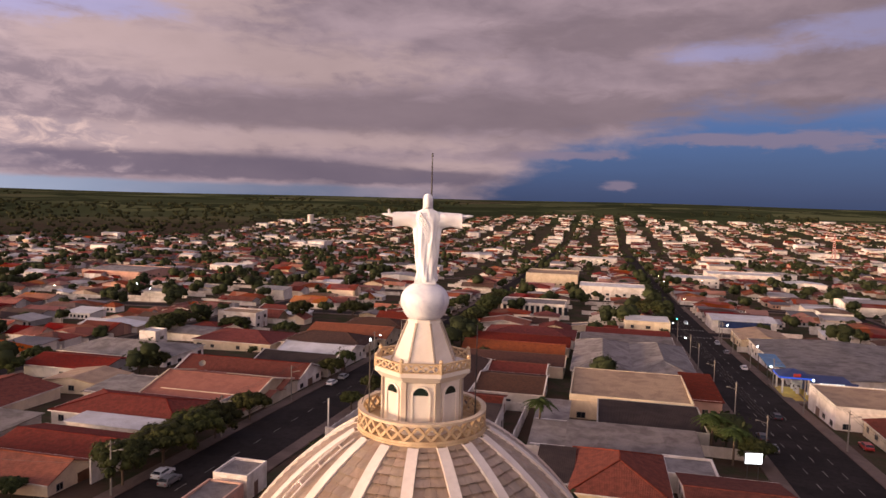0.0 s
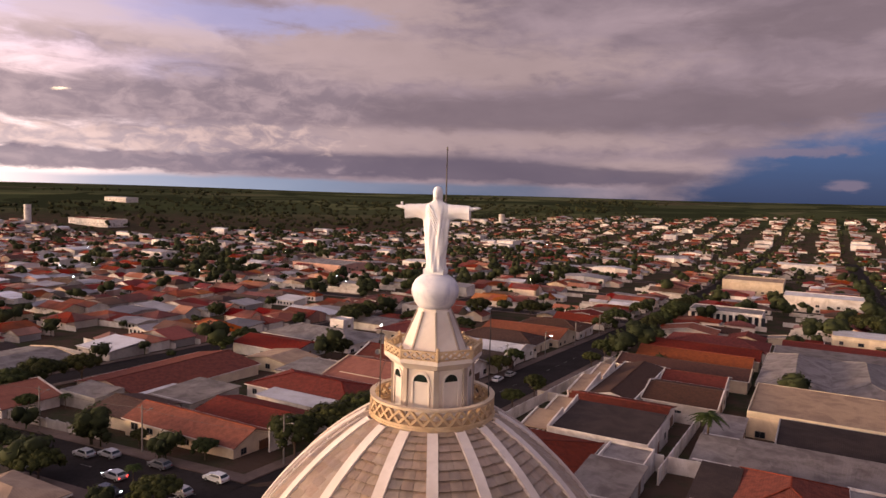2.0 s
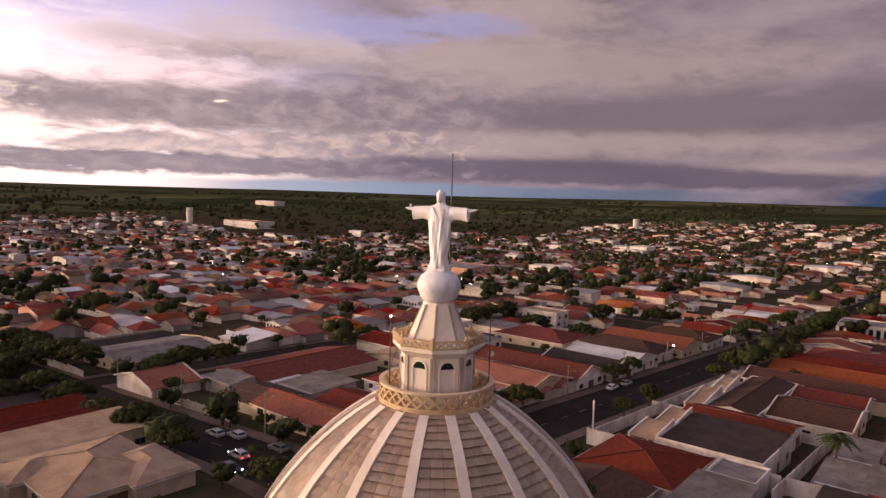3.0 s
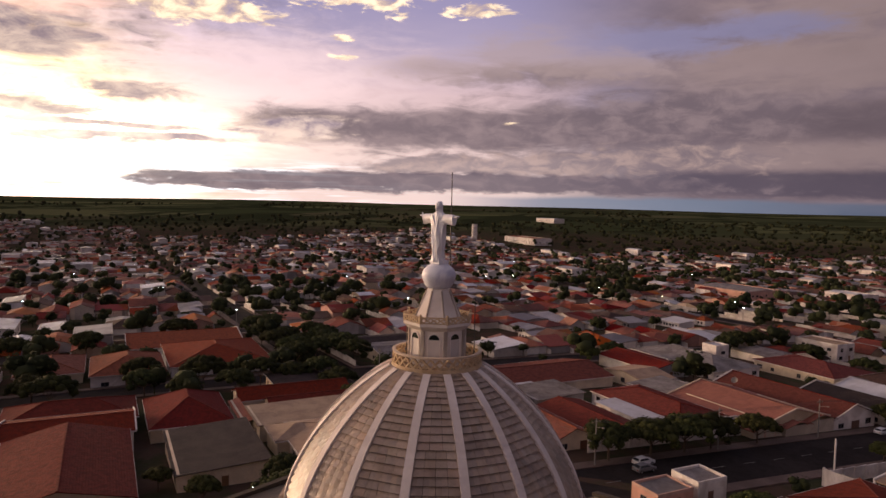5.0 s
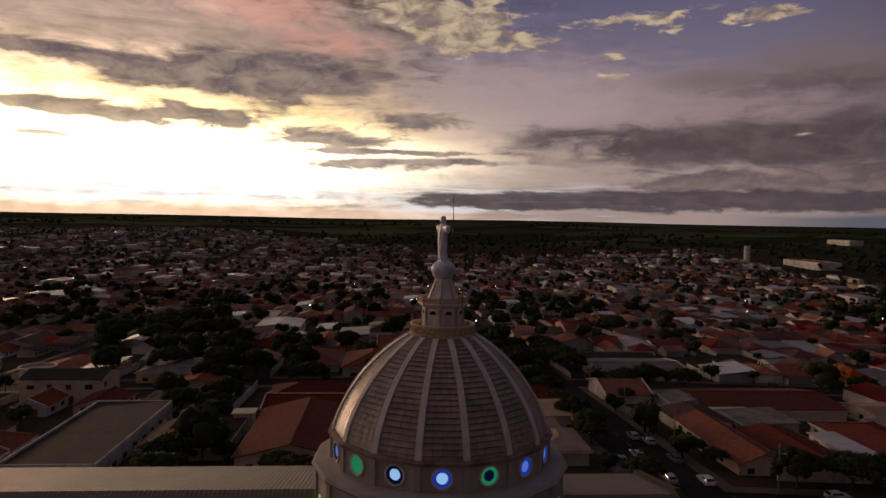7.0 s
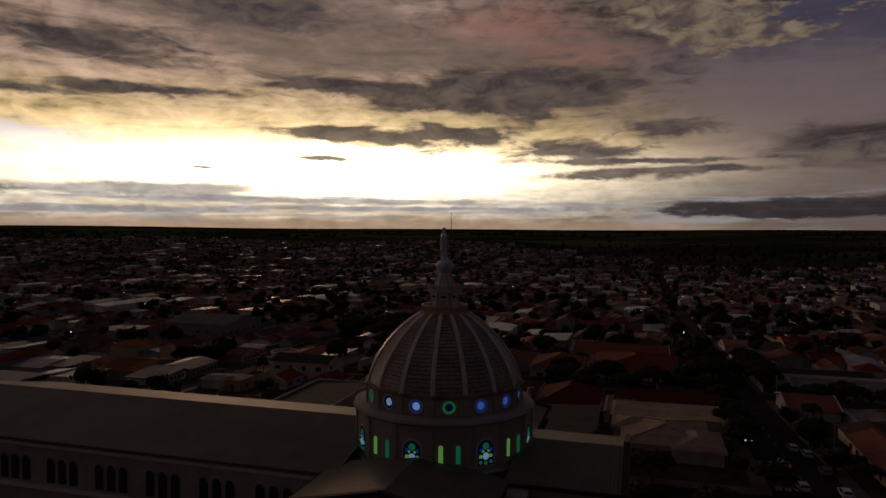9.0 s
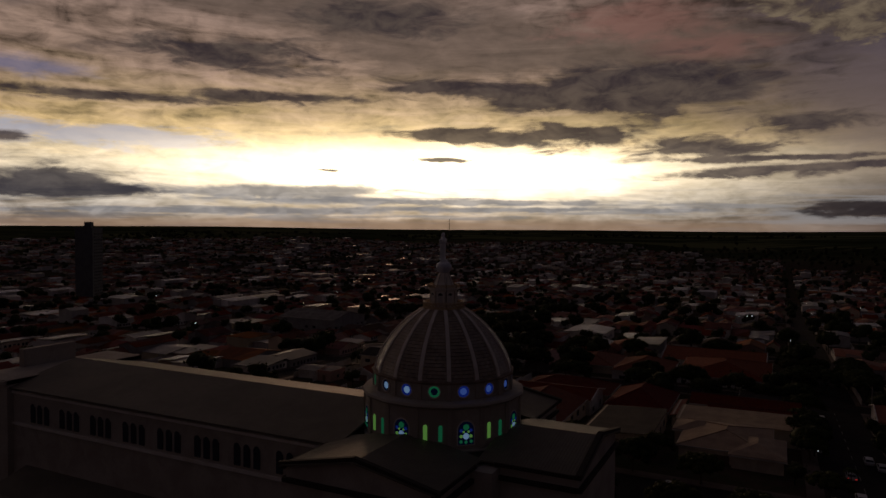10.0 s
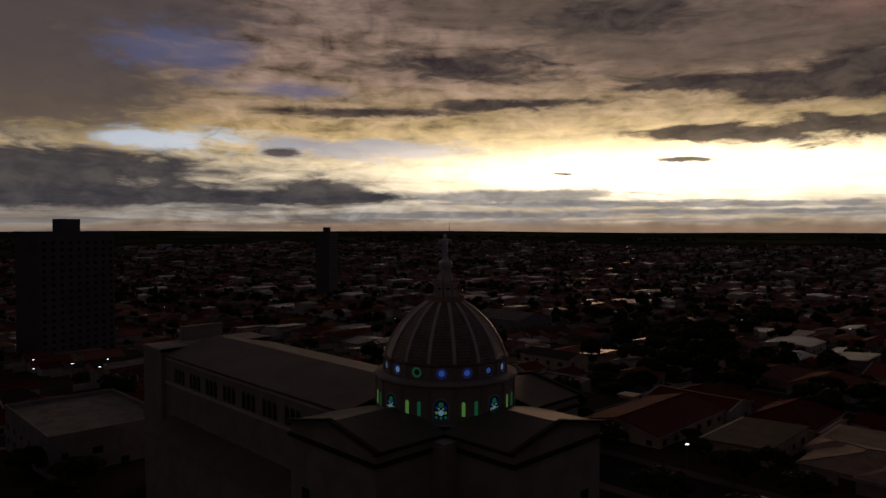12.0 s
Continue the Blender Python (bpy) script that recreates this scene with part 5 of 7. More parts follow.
for i in range(12):
    part("fin", Shape().box(-15.6 + i * 2.75, -14.7 + i * 2.75, -9.5, -9.0, 0.2, 5.8), M["plaster_white"], fins)
    part("pane", Shape().box(-14.6 + i * 2.75, -12.95 + i * 2.75, -9.06, -9.0, 0.5, 5.4), M["glass"], fins)


def street_front(root, x, y0, y1, low, top, side, porch=5.0):
    """A white front wall with a raking top, and a sloping slab over the car port before it; in the house's own space."""
    ya, yb = (y0, y1) if side > 0 else (y1, y0)
    s = Shape()
    lo = [(x, ya, -0.5), (x, yb, -0.5), (x, yb, top), (x, ya, low)]
    hi = [(px + 0.32, py, pz) for px, py, pz in lo]
    for f in (lo, hi[::-1], [lo[3], lo[2], hi[2], hi[3]], [lo[0], lo[3], hi[3], hi[0]], [lo[2], lo[1], hi[1], hi[2]]):
        s.face(f)
    part("street_front", s, M["plaster_white"], root)
    part("car_port_roof", Shape().beam((x - porch / 2, ya, low - 0.9), (x - porch / 2, yb, top - 1.1), porch, 0.22), M["sheet_beige"], root, "sloping beige car port roof")
    part("car_port_edge", Shape().beam((x - porch, ya, low - 0.75), (x - porch, yb, top - 0.95), 0.3, 0.5), M["plaster_white"], root)
    for py in (ya, yb):
        part("car_port_post", Shape().box(x - porch, x - porch + 0.3, py - 0.15, py + 0.15, -0.5, (low if py == ya else top) - 0.9), M["plaster_white"], root)


house(-35, -19, 75.5, 92, 3.4, 1.5, "hip", "x", "tile_red", "plaster_white", label="white house with a dark red hipped roof at the corner")
house(-18.2, -10, 71, 84.5, 2.9, 0.5, "shed", "x", "sheet_grey", "plaster_grey")
house(-35, -21, 62, 74, 3.0, 1.2, "gable", "y", "tile_brown", "plaster_cream")
h = house(-30, -12, 95.8, 113.5, 4.0, 0.9, "shed", "x", "sheet_dark", "plaster_white", parapet=0.4, label="white house with a black sheet roof behind a low parapet")
street_front(h, -9.3, -8.6, -0.4, 4.4, 5.6, 1)
street_front(h, -9.3, 0.4, 8.6, 4.6, 5.9, 1, 4.0)
h = house(-33.5, -13.5, 114.5, 128, 3.5, 1.5, "gable", "x", "tile_red", "plaster_white")
h = house(-33.5, -22.5, 130, 165, 4.0, 1.3, "gable", "y", "tile_brown", "plaster_white", parapet=0.35, label="white house with a dark tile roof behind a low parapet")
street_front(h, -6.0, -17.0, -5.0, 4.4, 6.2, 1, 4.0)
street_front(h, -6.0, -3.0, 8.0, 4.6, 6.2, 1, 3.5)
house(-21.5, -6, 134, 152, 3.8, 1.8, "gable", "x", "tile_brown", "plaster_white", verge=True)
house(-21.5, -7, 153.5, 167, 4.0, 1.6, "gable", "x", "tile_red", "plaster_white", verge=True)
house(-18, -10.5, 86, 94, 3.2, 0.4, "flat", "x", "sheet_grey", "plaster_white", parapet=0.5)
house(-5, 1.2, 97, 108, 3.0, 0.8, "shed", "x", "sheet_grey", "plaster_white")
house(-2.4, 2.8, 78, 92, 3.0, 0.6, "shed", "x", "sheet_dark", "plaster_grey")
house(17.3, 25.2, 87.5, 95.5, 3.0, 0.3, "flat", "x", "sheet_grey", "plaster_white", parapet=0.5)
house(19, 33, 68, 86.5, 3.2, 1.8, "gable", "x", "tile_red", "plaster_white")
house(-5.5, 0.6, 114, 126, 3.2, 0.7, "shed", "x", "sheet_grey", "plaster_white")
# across the avenue
house(60.5, 112, 187, 246, 4.6, 1.2, "gable", "y", "sheet_grey", "plaster_white", word="warehouse", label="grey roofed service station shops beside the avenue")
house(84, 125, 160, 183, 4.6, 0.8, "shed", "x", "sheet_grey", "plaster_white", parapet=0.6, word="warehouse")
house(63, 84, 116, 140, 3.2, 1.4, "gable", "y", "tile_red", "plaster_cream")
house(58, 81, 142, 162, 5.2, 0.6, "shed", "x", "sheet_beige", "plaster_white", parapet=0.9, word="warehouse", label="long white shop building with a flat roof")
house(60, 78, 256, 278, 4.4, 1.6, "gable", "y", "sheet_beige", "plaster_cream")
hall = house(57, 84, 306, 326, 5.6, 1.0, "gable", "x", "sheet_white", "plaster_white", word="warehouse", label="white hall with a dark blue front panel", windows=False)
part("front_panel", Shape().box(-11, 11, -10.06, -10.0, 2.2, 5.4), M["blue_panel"], hall, "dark blue front panel")
# west of the church
house(-103.8, -73, -30, -11, 3.4, 2.3, "gable", "x", "tile_red", "plaster_cream", label="wide cream house with a low dark red gabled roof")
house(-118, -104.2, -31, -10, 4.4, 1.4, "gable", "y", "tile_red", "plaster_white", verge=True)
house(-134, -119, -33, -9, 3.6, 2.4, "hip", "y", "tile_red", "plaster_cream")
house(-98, -80, -49, -33.5, 3.2, 2.0, "hip", "x", "tile_brown", "plaster_grey")
house(-110, -70, -68, -52, 4.0, 0.4, "shed", "x", "sheet_dark", "plaster_white", parapet=0.4)
house(-102, -98.5, -36, -32, 4.6, 0.2, "flat", "x", "plaster_cream", "plaster_cream", windows=False, word="water_tank_house", label="small cream block house carrying a water tank")
house(-146, -136, -60, -48, 4.0, 1.8, "gable", "x", "tile_orange", "plaster_cream")
house(-182, -160, -78, -58, 3.6, 1.6, "hip", "y", "sheet_grey", "plaster_cream")
house(-128, -107, -7, 8, 3.6, 3.4, "hip", "x", "tile_red", "plaster_cream")
house(-100, -78, -5, 8.8, 3.4, 0.7, "shed", "x", "sheet_dark", "plaster_cream")
folded = house(-96.5, -77, 14.5, 31, 3.4, 1.7, "hip", "x", "sheet_beige", "plaster_cream", label="cream corner house with folded beige roofs and white fascias")
for x0, x1, y0, y1, r, ax in ((-1.5, 11.5, 1.5, 10.5, 1.3, "x"), (-9.2, -1.0, -10.4, -2.0, 1.1, "y")):
    o = Matrix.Translation(((x0 + x1) / 2, (y0 + y1) / 2, 0))
    part("wing_wall", Shape().box((x0 - x1) / 2, (x1 - x0) / 2, (y0 - y1) / 2, (y1 - y0) / 2, -1.2, 3.38), M["plaster_cream"], folded, "", o)
    part("wing_roof", roof_shape("hip", (x1 - x0) / 2, (y1 - y0) / 2, 3.5, r, 0.5, ax), M["sheet_beige"], folded, "", o)
    part("wing_fascia", Shape().box((x0 - x1) / 2 - 0.54, (x1 - x0) / 2 + 0.54, (y0 - y1) / 2 - 0.54, (y1 - y0) / 2 + 0.54, 2.95, 3.2), M["plaster_white"], folded, "", o)
house(-112, -98.8, 11.5, 38.5, 3.9, 0.3, "shed", "x", "sheet_beige", "plaster_cream", label="long low cream house with a flat beige roof and white edges")
house(-131, -121.5, 12, 37, 3.6, 1.6, "gable", "y", "tile_red", "plaster_cream")
house(-120, -113.2, 17, 38, 3.4, 1.2, "gable", "y", "tile_red", "plaster_cream")
house(-120, -104.5, 9.5, 10.9, 3.4, 0.3, "shed", "x", "tile_pink", "plaster_cream", windows=False)
house(-188.5, -166, 63, 93, 3.3, 1.3, "gable", "y", "sheet_grey", "plaster_cream", verge=True, label="cream corner house with a pale grey gabled roof")
house(-206, -190, 63, 92, 3.3, 1.2, "gable", "y", "sheet_dark", "plaster_cream")
house(-206, -172, 2, 30, 4.0, 3.0, "hip", "x", "tile_orange", "plaster_white")
house(-190, -166, -18, 0, 4.0, 3.0, "hip", "x", "tile_orange", "plaster_white")
house(-48, -42.5, 57, 64, 2.9, 0.2, "flat", "x", "sheet_grey", "plaster_pink", parapet=0.4, label="small flat-roofed kiosk in orange and white")
house(-48, -42.5, 65, 71, 3.5, 0.2, "flat", "x", "sheet_grey", "plaster_white", parapet=0.5)
house(-237, -209, -8, 28, 4.0, 2.6, "gable", "y", "tile_orange", "plaster_white", verge=True)
house(-300, -276, -66, -46, 4.6, 1.2, "gable", "x", "sheet_white", "plaster_white")
house(-199, -176, -36, -20, 3.6, 2.2, "hip", "x", "tile_orange", "plaster_cream")
rounded = house(-148, -135, -98, -78, 6.4, 1.6, "gable", "y", "sheet_dark", "plaster_cream", label="cream two-storey house with a round tower")
part("round_tower", Shape().lathe([(4.4, -1.2), (4.4, 7.4), (4.7, 7.5), (4.7, 7.8), (4.2, 7.8), (4.2, 7.0), (0.01, 7.0)], 24, centre=(-4.0, -10.5)), M["plaster_cream"], rounded)
# beyond
house(-262, -232, -214, -178, 9.0, 3.0, "gable", "y", "sheet_grey", "plaster_grey", word="gymnasium", label="large hall with a pale arched sheet roof")
house(0, 22, -112, -80, 8.0, 0.3, "flat", "x", "sheet_grey", "plaster_grey", parapet=0.7, word="parish_hall", label="flat-roofed parish hall beside the church")


# ---------------------------------------------------------------- trees
def lump(s, c, r, rnd, nu=6, nv=4, flat=0.85):
    """A ragged mass of foliage."""
    n = len(s.v)
    s.v.append((c[0], c[1], c[2] - r * flat * 0.8))
    for j in range(1, nv):
        t = -math.pi / 2 + math.pi * j / nv
        for i in range(nu):
            a = math.tau * (i + 0.5 * (j % 2)) / nu
            q = r * rnd.uniform(0.72, 1.18)
            s.v.append((c[0] + q * math.cos(t) * math.cos(a), c[1] + q * math.cos(t) * math.sin(a), c[2] + q * flat * math.sin(t)))
    s.v.append((c[0], c[1], c[2] + r * flat * rnd.uniform(0.8, 1.1)))
    top = len(s.v) - 1
    def add(f):
        s.f.append(f)
        s.uv.append([(0, 0)] * len(f))
        s.mi.append(0)
    for i in range(nu):
        j = (i + 1) % nu
        add((n, n + 1 + j, n + 1 + i))
        add((n + 1 + (nv - 2) * nu + i, n + 1 + (nv - 2) * nu + j, top))
        for k in range(nv - 2):
            p, q = n + 1 + k * nu, n + 1 + (k + 1) * nu
            add((p + i, p + j, q + j, q + i))


def tree_meshes(seed, spread=3.2, tall=5.0, leaves=900, mat="leaf"):
    """Trunk with limbs, and a crown of leaf sprays gathered in uneven clumps."""
    rnd = random.Random(seed)
    t = Shape()
    fork = tall * 0.38
    t.lathe([(0.30, -0.4), (0.22, 0.3), (0.18, fork), (0.12, fork + 0.4)], 8)
    clumps = []
    for i in range(7):
        a = math.tau * i / 7 + rnd.uniform(-0.3, 0.3)
        r, z = spread * rnd.uniform(0.35, 0.75), tall * rnd.uniform(0.58, 0.78)
        t.beam((0, 0, fork * rnd.uniform(0.8, 1.05)), (r * math.cos(a), r * math.sin(a), z), 0.11, 0.11)
    c = Shape()
    low, deep = tall * 0.52, tall * 0.44
    lean = rnd.uniform(0, math.tau)
    for i in range(46):
        # spread evenly over a broad dome, with an uneven outline
        u = (i + 0.5) / 46
        a = i * 2.39996 + rnd.uniform(-0.25, 0.25)
        q = math.sqrt(u) * (0.90 + 0.12 * math.cos(2 * (a - lean)))
        r = spread * q * rnd.uniform(0.90, 1.06)
        z = low + deep * math.sqrt(max(0.0, 1 - min(q, 1.0) ** 2)) * rnd.uniform(0.82, 1.06) + rnd.uniform(-0.15, 0.25)
        clumps.append((Vector((r * math.cos(a), r * math.sin(a), z)), spread * rnd.uniform(0.17, 0.27)))
    for base, rad in clumps:
        lump(c, base, rad * 0.9, rnd, 7, 5, 0.8)
    for i in range(leaves):
        base, rad = rnd.choice(clumps)
        d = Vector((rnd.gauss(0, 1), rnd.gauss(0, 1), rnd.gauss(0, 0.75))).normalized()
        q = base + Vector((d.x, d.y, d.z * 0.85)) * rad * rnd.uniform(0.72, 1.12)
        n = (d + Vector((rnd.uniform(-0.7, 0.7), rnd.uniform(-0.7, 0.7), rnd.uniform(-0.2, 0.9)))).normalized()
        e = n.orthogonal().normalized()
        e.rotate(Matrix.Rotation(rnd.uniform(0, math.tau), 3, n))
        f = n.cross(e)
        w, l = rnd.uniform(0.12, 0.22), rnd.uniform(0.22, 0.38)
        c.face([q - e * w, q - f * l * 0.5 + n * 0.05, q + e * w, q + f * l])
    crown = c.mesh("crown", M[mat])
    crown.polygons.foreach_set("use_smooth", np.ones(len(crown.polygons), dtype=bool))
    return t.mesh("trunk", M["bark"]), crown


TREES = [tree_meshes(1, 4.3, 5.4, 2600), tree_meshes(2, 3.1, 5.6, 2000, "leaf_dark"), tree_meshes(3, 4.8, 6.2, 3000, "leaf_dark"), tree_meshes(4, 2.7, 4.2, 1600), tree_meshes(5, 6.8, 9.3, 4500, "leaf_dark")]


def tree(x, y, which=0, size=1.0, label="leafy street tree with a rounded dense crown", z=None):
    rnd = random.Random(int(x * 13 + y * 7))
    root = thing("tree", Matrix.Translation((x, y, height(x, y) + 0.1 if z is None else z)) @ Matrix.Rotation(rnd.uniform(0, 6.28), 4, "Z") @ Matrix.Diagonal((size, size, size * rnd.uniform(0.9, 1.1), 1)), label, "tree", "trees of the town")
    part("trunk", TREES[which][0], None, root)
    part("crown", TREES[which][1], None, root)


def palm_mesh():
    rnd = random.Random(9)
    t = Shape().lathe([(0.28, -0.3), (0.2, 0.5), (0.16, 4.0), (0.13, 6.5)], 8)
    c = Shape()
    for i in range(28):
        a = math.tau * i / 28 + rnd.uniform(-0.15, 0.15)
        up = rnd.uniform(-0.3, 1.0)
        ln = rnd.uniform(2.6, 3.6)
        prev = Vector((0, 0, 6.5))
        d = Vector((math.cos(a), math.sin(a), 0))
        sd = Vector((-math.sin(a), math.cos(a), 0))
        for j in range(1, 9):
            s = j / 8
            p = Vector((0, 0, 6.5)) + d * ln * s + Vector((0, 0, up * 1.6 * s - (1.6 + up * 0.8) * s * s))
            for sg in (-1, 1):
                w = 0.55 * math.sin(math.pi * min(0.98, 0.15 + s * 0.85))
                c.face([prev, p, p + sd * sg * w + Vector((0, 0, -0.25 * w)) + d * 0.12, prev + (p - prev) * 0.4 + sd * sg * w * 0.9 + Vector((0, 0, -0.25 * w))])
            prev = p
    return t.mesh("trunk", M["bark"]), c.mesh("frond", M["palm"])


PALM = palm_mesh()


def palm(x, y, size=1.0):
    root = thing("palm_tree", Matrix.Translation((x, y, height(x, y))) @ Matrix.Diagonal((size, size, size, 1)), "feathery palm tree in a back yard", "palm tree", "palms")
    part("trunk", PALM[0], None, root)
    part("crown", PALM[1], None, root)


for x, y, w, s in ((-63.5, 84, 0, 1.15), (-63.5, 91, 2, 0.95), (-64, 76, 0, 1.2), (-63.5, 104, 0, 0.95), (-64, 66, 2, 1.0), (-63.5, 148, 0, 0.9), (-63.5, 158, 1, 1.0), (-46.5, 118, 3, 1.0), (-46, 130, 1, 0.9),
                   (-105, 56.5, 3, 0.6), (-92, 57, 3, 0.6), (-84, 57.5, 0, 0.5), (-76, 57.5, 2, 0.5), (-232, -112, 4, 1.2), (-244, -96, 4, 1.3), (-226, -94, 4, 1.1), (-262, -100, 4, 1.2), (-284, -94, 4, 1.2), (-222, -76, 4, 1.2), (-240, -72, 4, 1.1), (-224, -62, 4, 1.0), (-172, -72, 4, 0.9), (-148, -54, 2, 1.1), (-164, -44, 4, 0.8), (-152, -30, 2, 1.0), (-162, -54, 4, 0.8), (-132, 60, 3, 0.9), (-146, 64, 2, 1.1), (-147, 72, 2, 1.2), (-150, 84, 0, 1.1), (-148, 128, 0, 1.0), (-150, 140, 2, 0.9),
                   (-112, 142, 1, 1.1), (-146, 190, 4, 0.8), (-150, 200, 4, 0.9), (-152, 214, 2, 1.1), (-128, 210, 4, 0.8), (-106, 208, 2, 1.0), (-120, 250, 4, 0.9), (-100, 262, 4, 0.9),
                   (-47, 250, 4, 0.7), (-46, 262, 4, 0.75), (-46, 274, 4, 0.8), (-63, 250, 4, 0.7), (-63, 268, 2, 1.2), (-47, 305, 4, 0.9), (-47, 318, 4, 0.85), (-48, 332, 4, 0.9), (-47, 347, 4, 0.8), (-63, 312, 4, 0.8), (-48, 364, 4, 0.8),
                   (34, 318, 4, 1.0), (30, 328, 4, 1.0), (35, 300, 2, 1.1), (-46, 212, 2, 0.8), (-46, 190, 2, 0.9), (-46, 176, 3, 1.0),
                   (34.5, 107, 2, 0.75), (-63, 20, 0, 0.9), (-64, 8, 2, 0.9), (-74, 10.5, 2, 0.7), (-72, -2, 3, 0.9), (-80, -7.5, 3, 0.8), (-76, -42, 2, 0.9), (-78, -33, 3, 0.9), (-70, -22, 0, 0.8), (-106, -42, 2, 0.9), (-116, -52, 4, 0.7), (-124, -44, 2, 1.0), (-128, -58, 4, 0.7), (-152, 8, 4, 0.8), (-150, 22, 4, 0.7), (-137, 2, 4, 0.6), (-170, -30, 4, 0.8), (-164, -6, 4, 0.7), (-210, -40, 4, 0.9), (-216, -20, 4, 0.8), (-240, 10, 4, 0.9), (-212, 44, 4, 0.8), (-196, 44, 2, 1.0), (-182, 46, 2, 1.0), (-63, -18, 0, 1.0), (-64, -40, 2, 1.0), (-140, 14, 4, 0.7), (-146, 30, 4, 0.7), 
                   (-150, -6, 4, 0.7), (-146, -26, 4, 0.8), (-112, -44, 2, 1.0), (-66, 40, 0, 0.8), (-33, 66, 0, 0.9), (-28, 64, 3, 1.0), (20, -70, 0, 1.0), (26, -60, 1, 1.0), (24, -84, 0, 1.0), (-45, 30, 2, 1.0), (-44, 18, 0, 1.0), (-45, 4, 2, 1.0), (-44, -12, 0, 1.1), (-45, -28, 2, 1.0), (-90, 38, 0, 0.8), (-104, 38, 2, 0.9), (-118, 37.5, 0, 0.9), (-134, 38, 2, 1.0), (-146, 37, 4, 0.7), (-170, 37, 4, 0.8), (-184, 38, 4, 0.7), (-200, 37, 4, 0.8), (-170, 55, 4, 0.8), (-186, 56, 4, 0.8), (-204, 55, 4, 0.8), (-222, 56, 4, 0.8), (-222, 37, 4, 0.8), (-240, 38, 4, 0.8)):
    tree(x, y, w, s)
for x, y, s in ((-4.5, 111, 1.15), (27.5, 110.9, 1.2), (30.5, 106, 1.05), (-76, 44, 0.5), (-128, 66, 0.5)):
    palm(x, y, s)


# ---------------------------------------------------------------- the rest of the town
def free(x0, x1, y0, y1):
    return all(x1 < a or x0 > b or y1 < c or y0 > d for a, b, c, d in HOUSES)


def town_edge(x, y):
    """How far the town reaches in the direction of a place."""
    t = math.atan2(y, x)
    d = 1560 + 80 * math.sin(t * 7) + 60 * math.sin(t * 17)
    if t > -0.5 and t < 1.95:
        d += 420 * min(1.0, (1.95 - t) / 0.25)
    w = t % math.tau
    if 3.15 < w < math.tau - 1.9:
        d += 500 * min(1.0, (w - 3.15) / 0.25)
    d -= 430 * math.exp(-((w - 2.98) / 0.17) ** 2)
    return d - 370 * math.exp(-((t - 2.32) / 0.30) ** 2)


def far_house(body, roof, cx, cy, hx, hy, e, rise, kind, axis, full):
    zg = height(cx, cy)
    body.box(cx - hx, cx + hx, cy - hy, cy + hy, zg - 1, zg + e)
    if kind == "gable":
        for sx in (-1, 1):
            body.face([(cx + sx * hx, cy - hy, zg + e), (cx + sx * hx, cy + hy, zg + e), (cx + sx * hx, cy, zg + e + rise - 0.1)] if axis == "x" else
                      [(cx - hx, cy + sx * hy, zg + e), (cx + hx, cy + sx * hy, zg + e), (cx, cy + sx * hy, zg + e + rise - 0.1)])
    rs = roof_shape(kind, hx, hy, zg + e, rise, 0.4, axis)
    for i, (f, u) in enumerate(zip(rs.f, rs.uv)):
        p = [(rs.v[j][0] + cx, rs.v[j][1] + cy, rs.v[j][2]) for j in f]
        if full or (Vector(p[1]) - Vector(p[0])).cross(Vector(p[2]) - Vector(p[1])).z > 0.5:
            roof.face(p, u)


for name, c, d in (("tile_red", (0.22, 0.042, 0.024), (0.11, 0.03, 0.02)), ("tile_orange", (0.36, 0.115, 0.05), (0.2, 0.075, 0.04)), ("tile_pink", (0.34, 0.14, 0.10), (0.26, 0.11, 0.08)), ("tile_brown", (0.13, 0.075, 0.055), (0.08, 0.05, 0.04)),
                   ("sheet_grey", (0.30, 0.28, 0.27), (0.19, 0.17, 0.165)), ("sheet_dark", (0.09, 0.08, 0.078), (0.06, 0.05, 0.05)), ("sheet_white", (0.62, 0.62, 0.64), (0.46, 0.45, 0.45)), ("plaster_white", (0.78, 0.73, 0.68), (0.55, 0.50, 0.45)),
                   ("plaster_cream", (0.64, 0.52, 0.38), (0.48, 0.38, 0.28)), ("plaster_grey", (0.40, 0.37, 0.35), (0.28, 0.26, 0.25)), ("plaster_pink", (0.55, 0.32, 0.25), (0.42, 0.25, 0.19))):
    sheet = name.startswith("sheet")
    M[name + "_far"] = surface(name + "_far", c, 0.5 if sheet else 0.9, d, 0.3, 0.4, 0.0, vary=0.5, spec=0.6 if sheet else 0.1, patch=0.07)


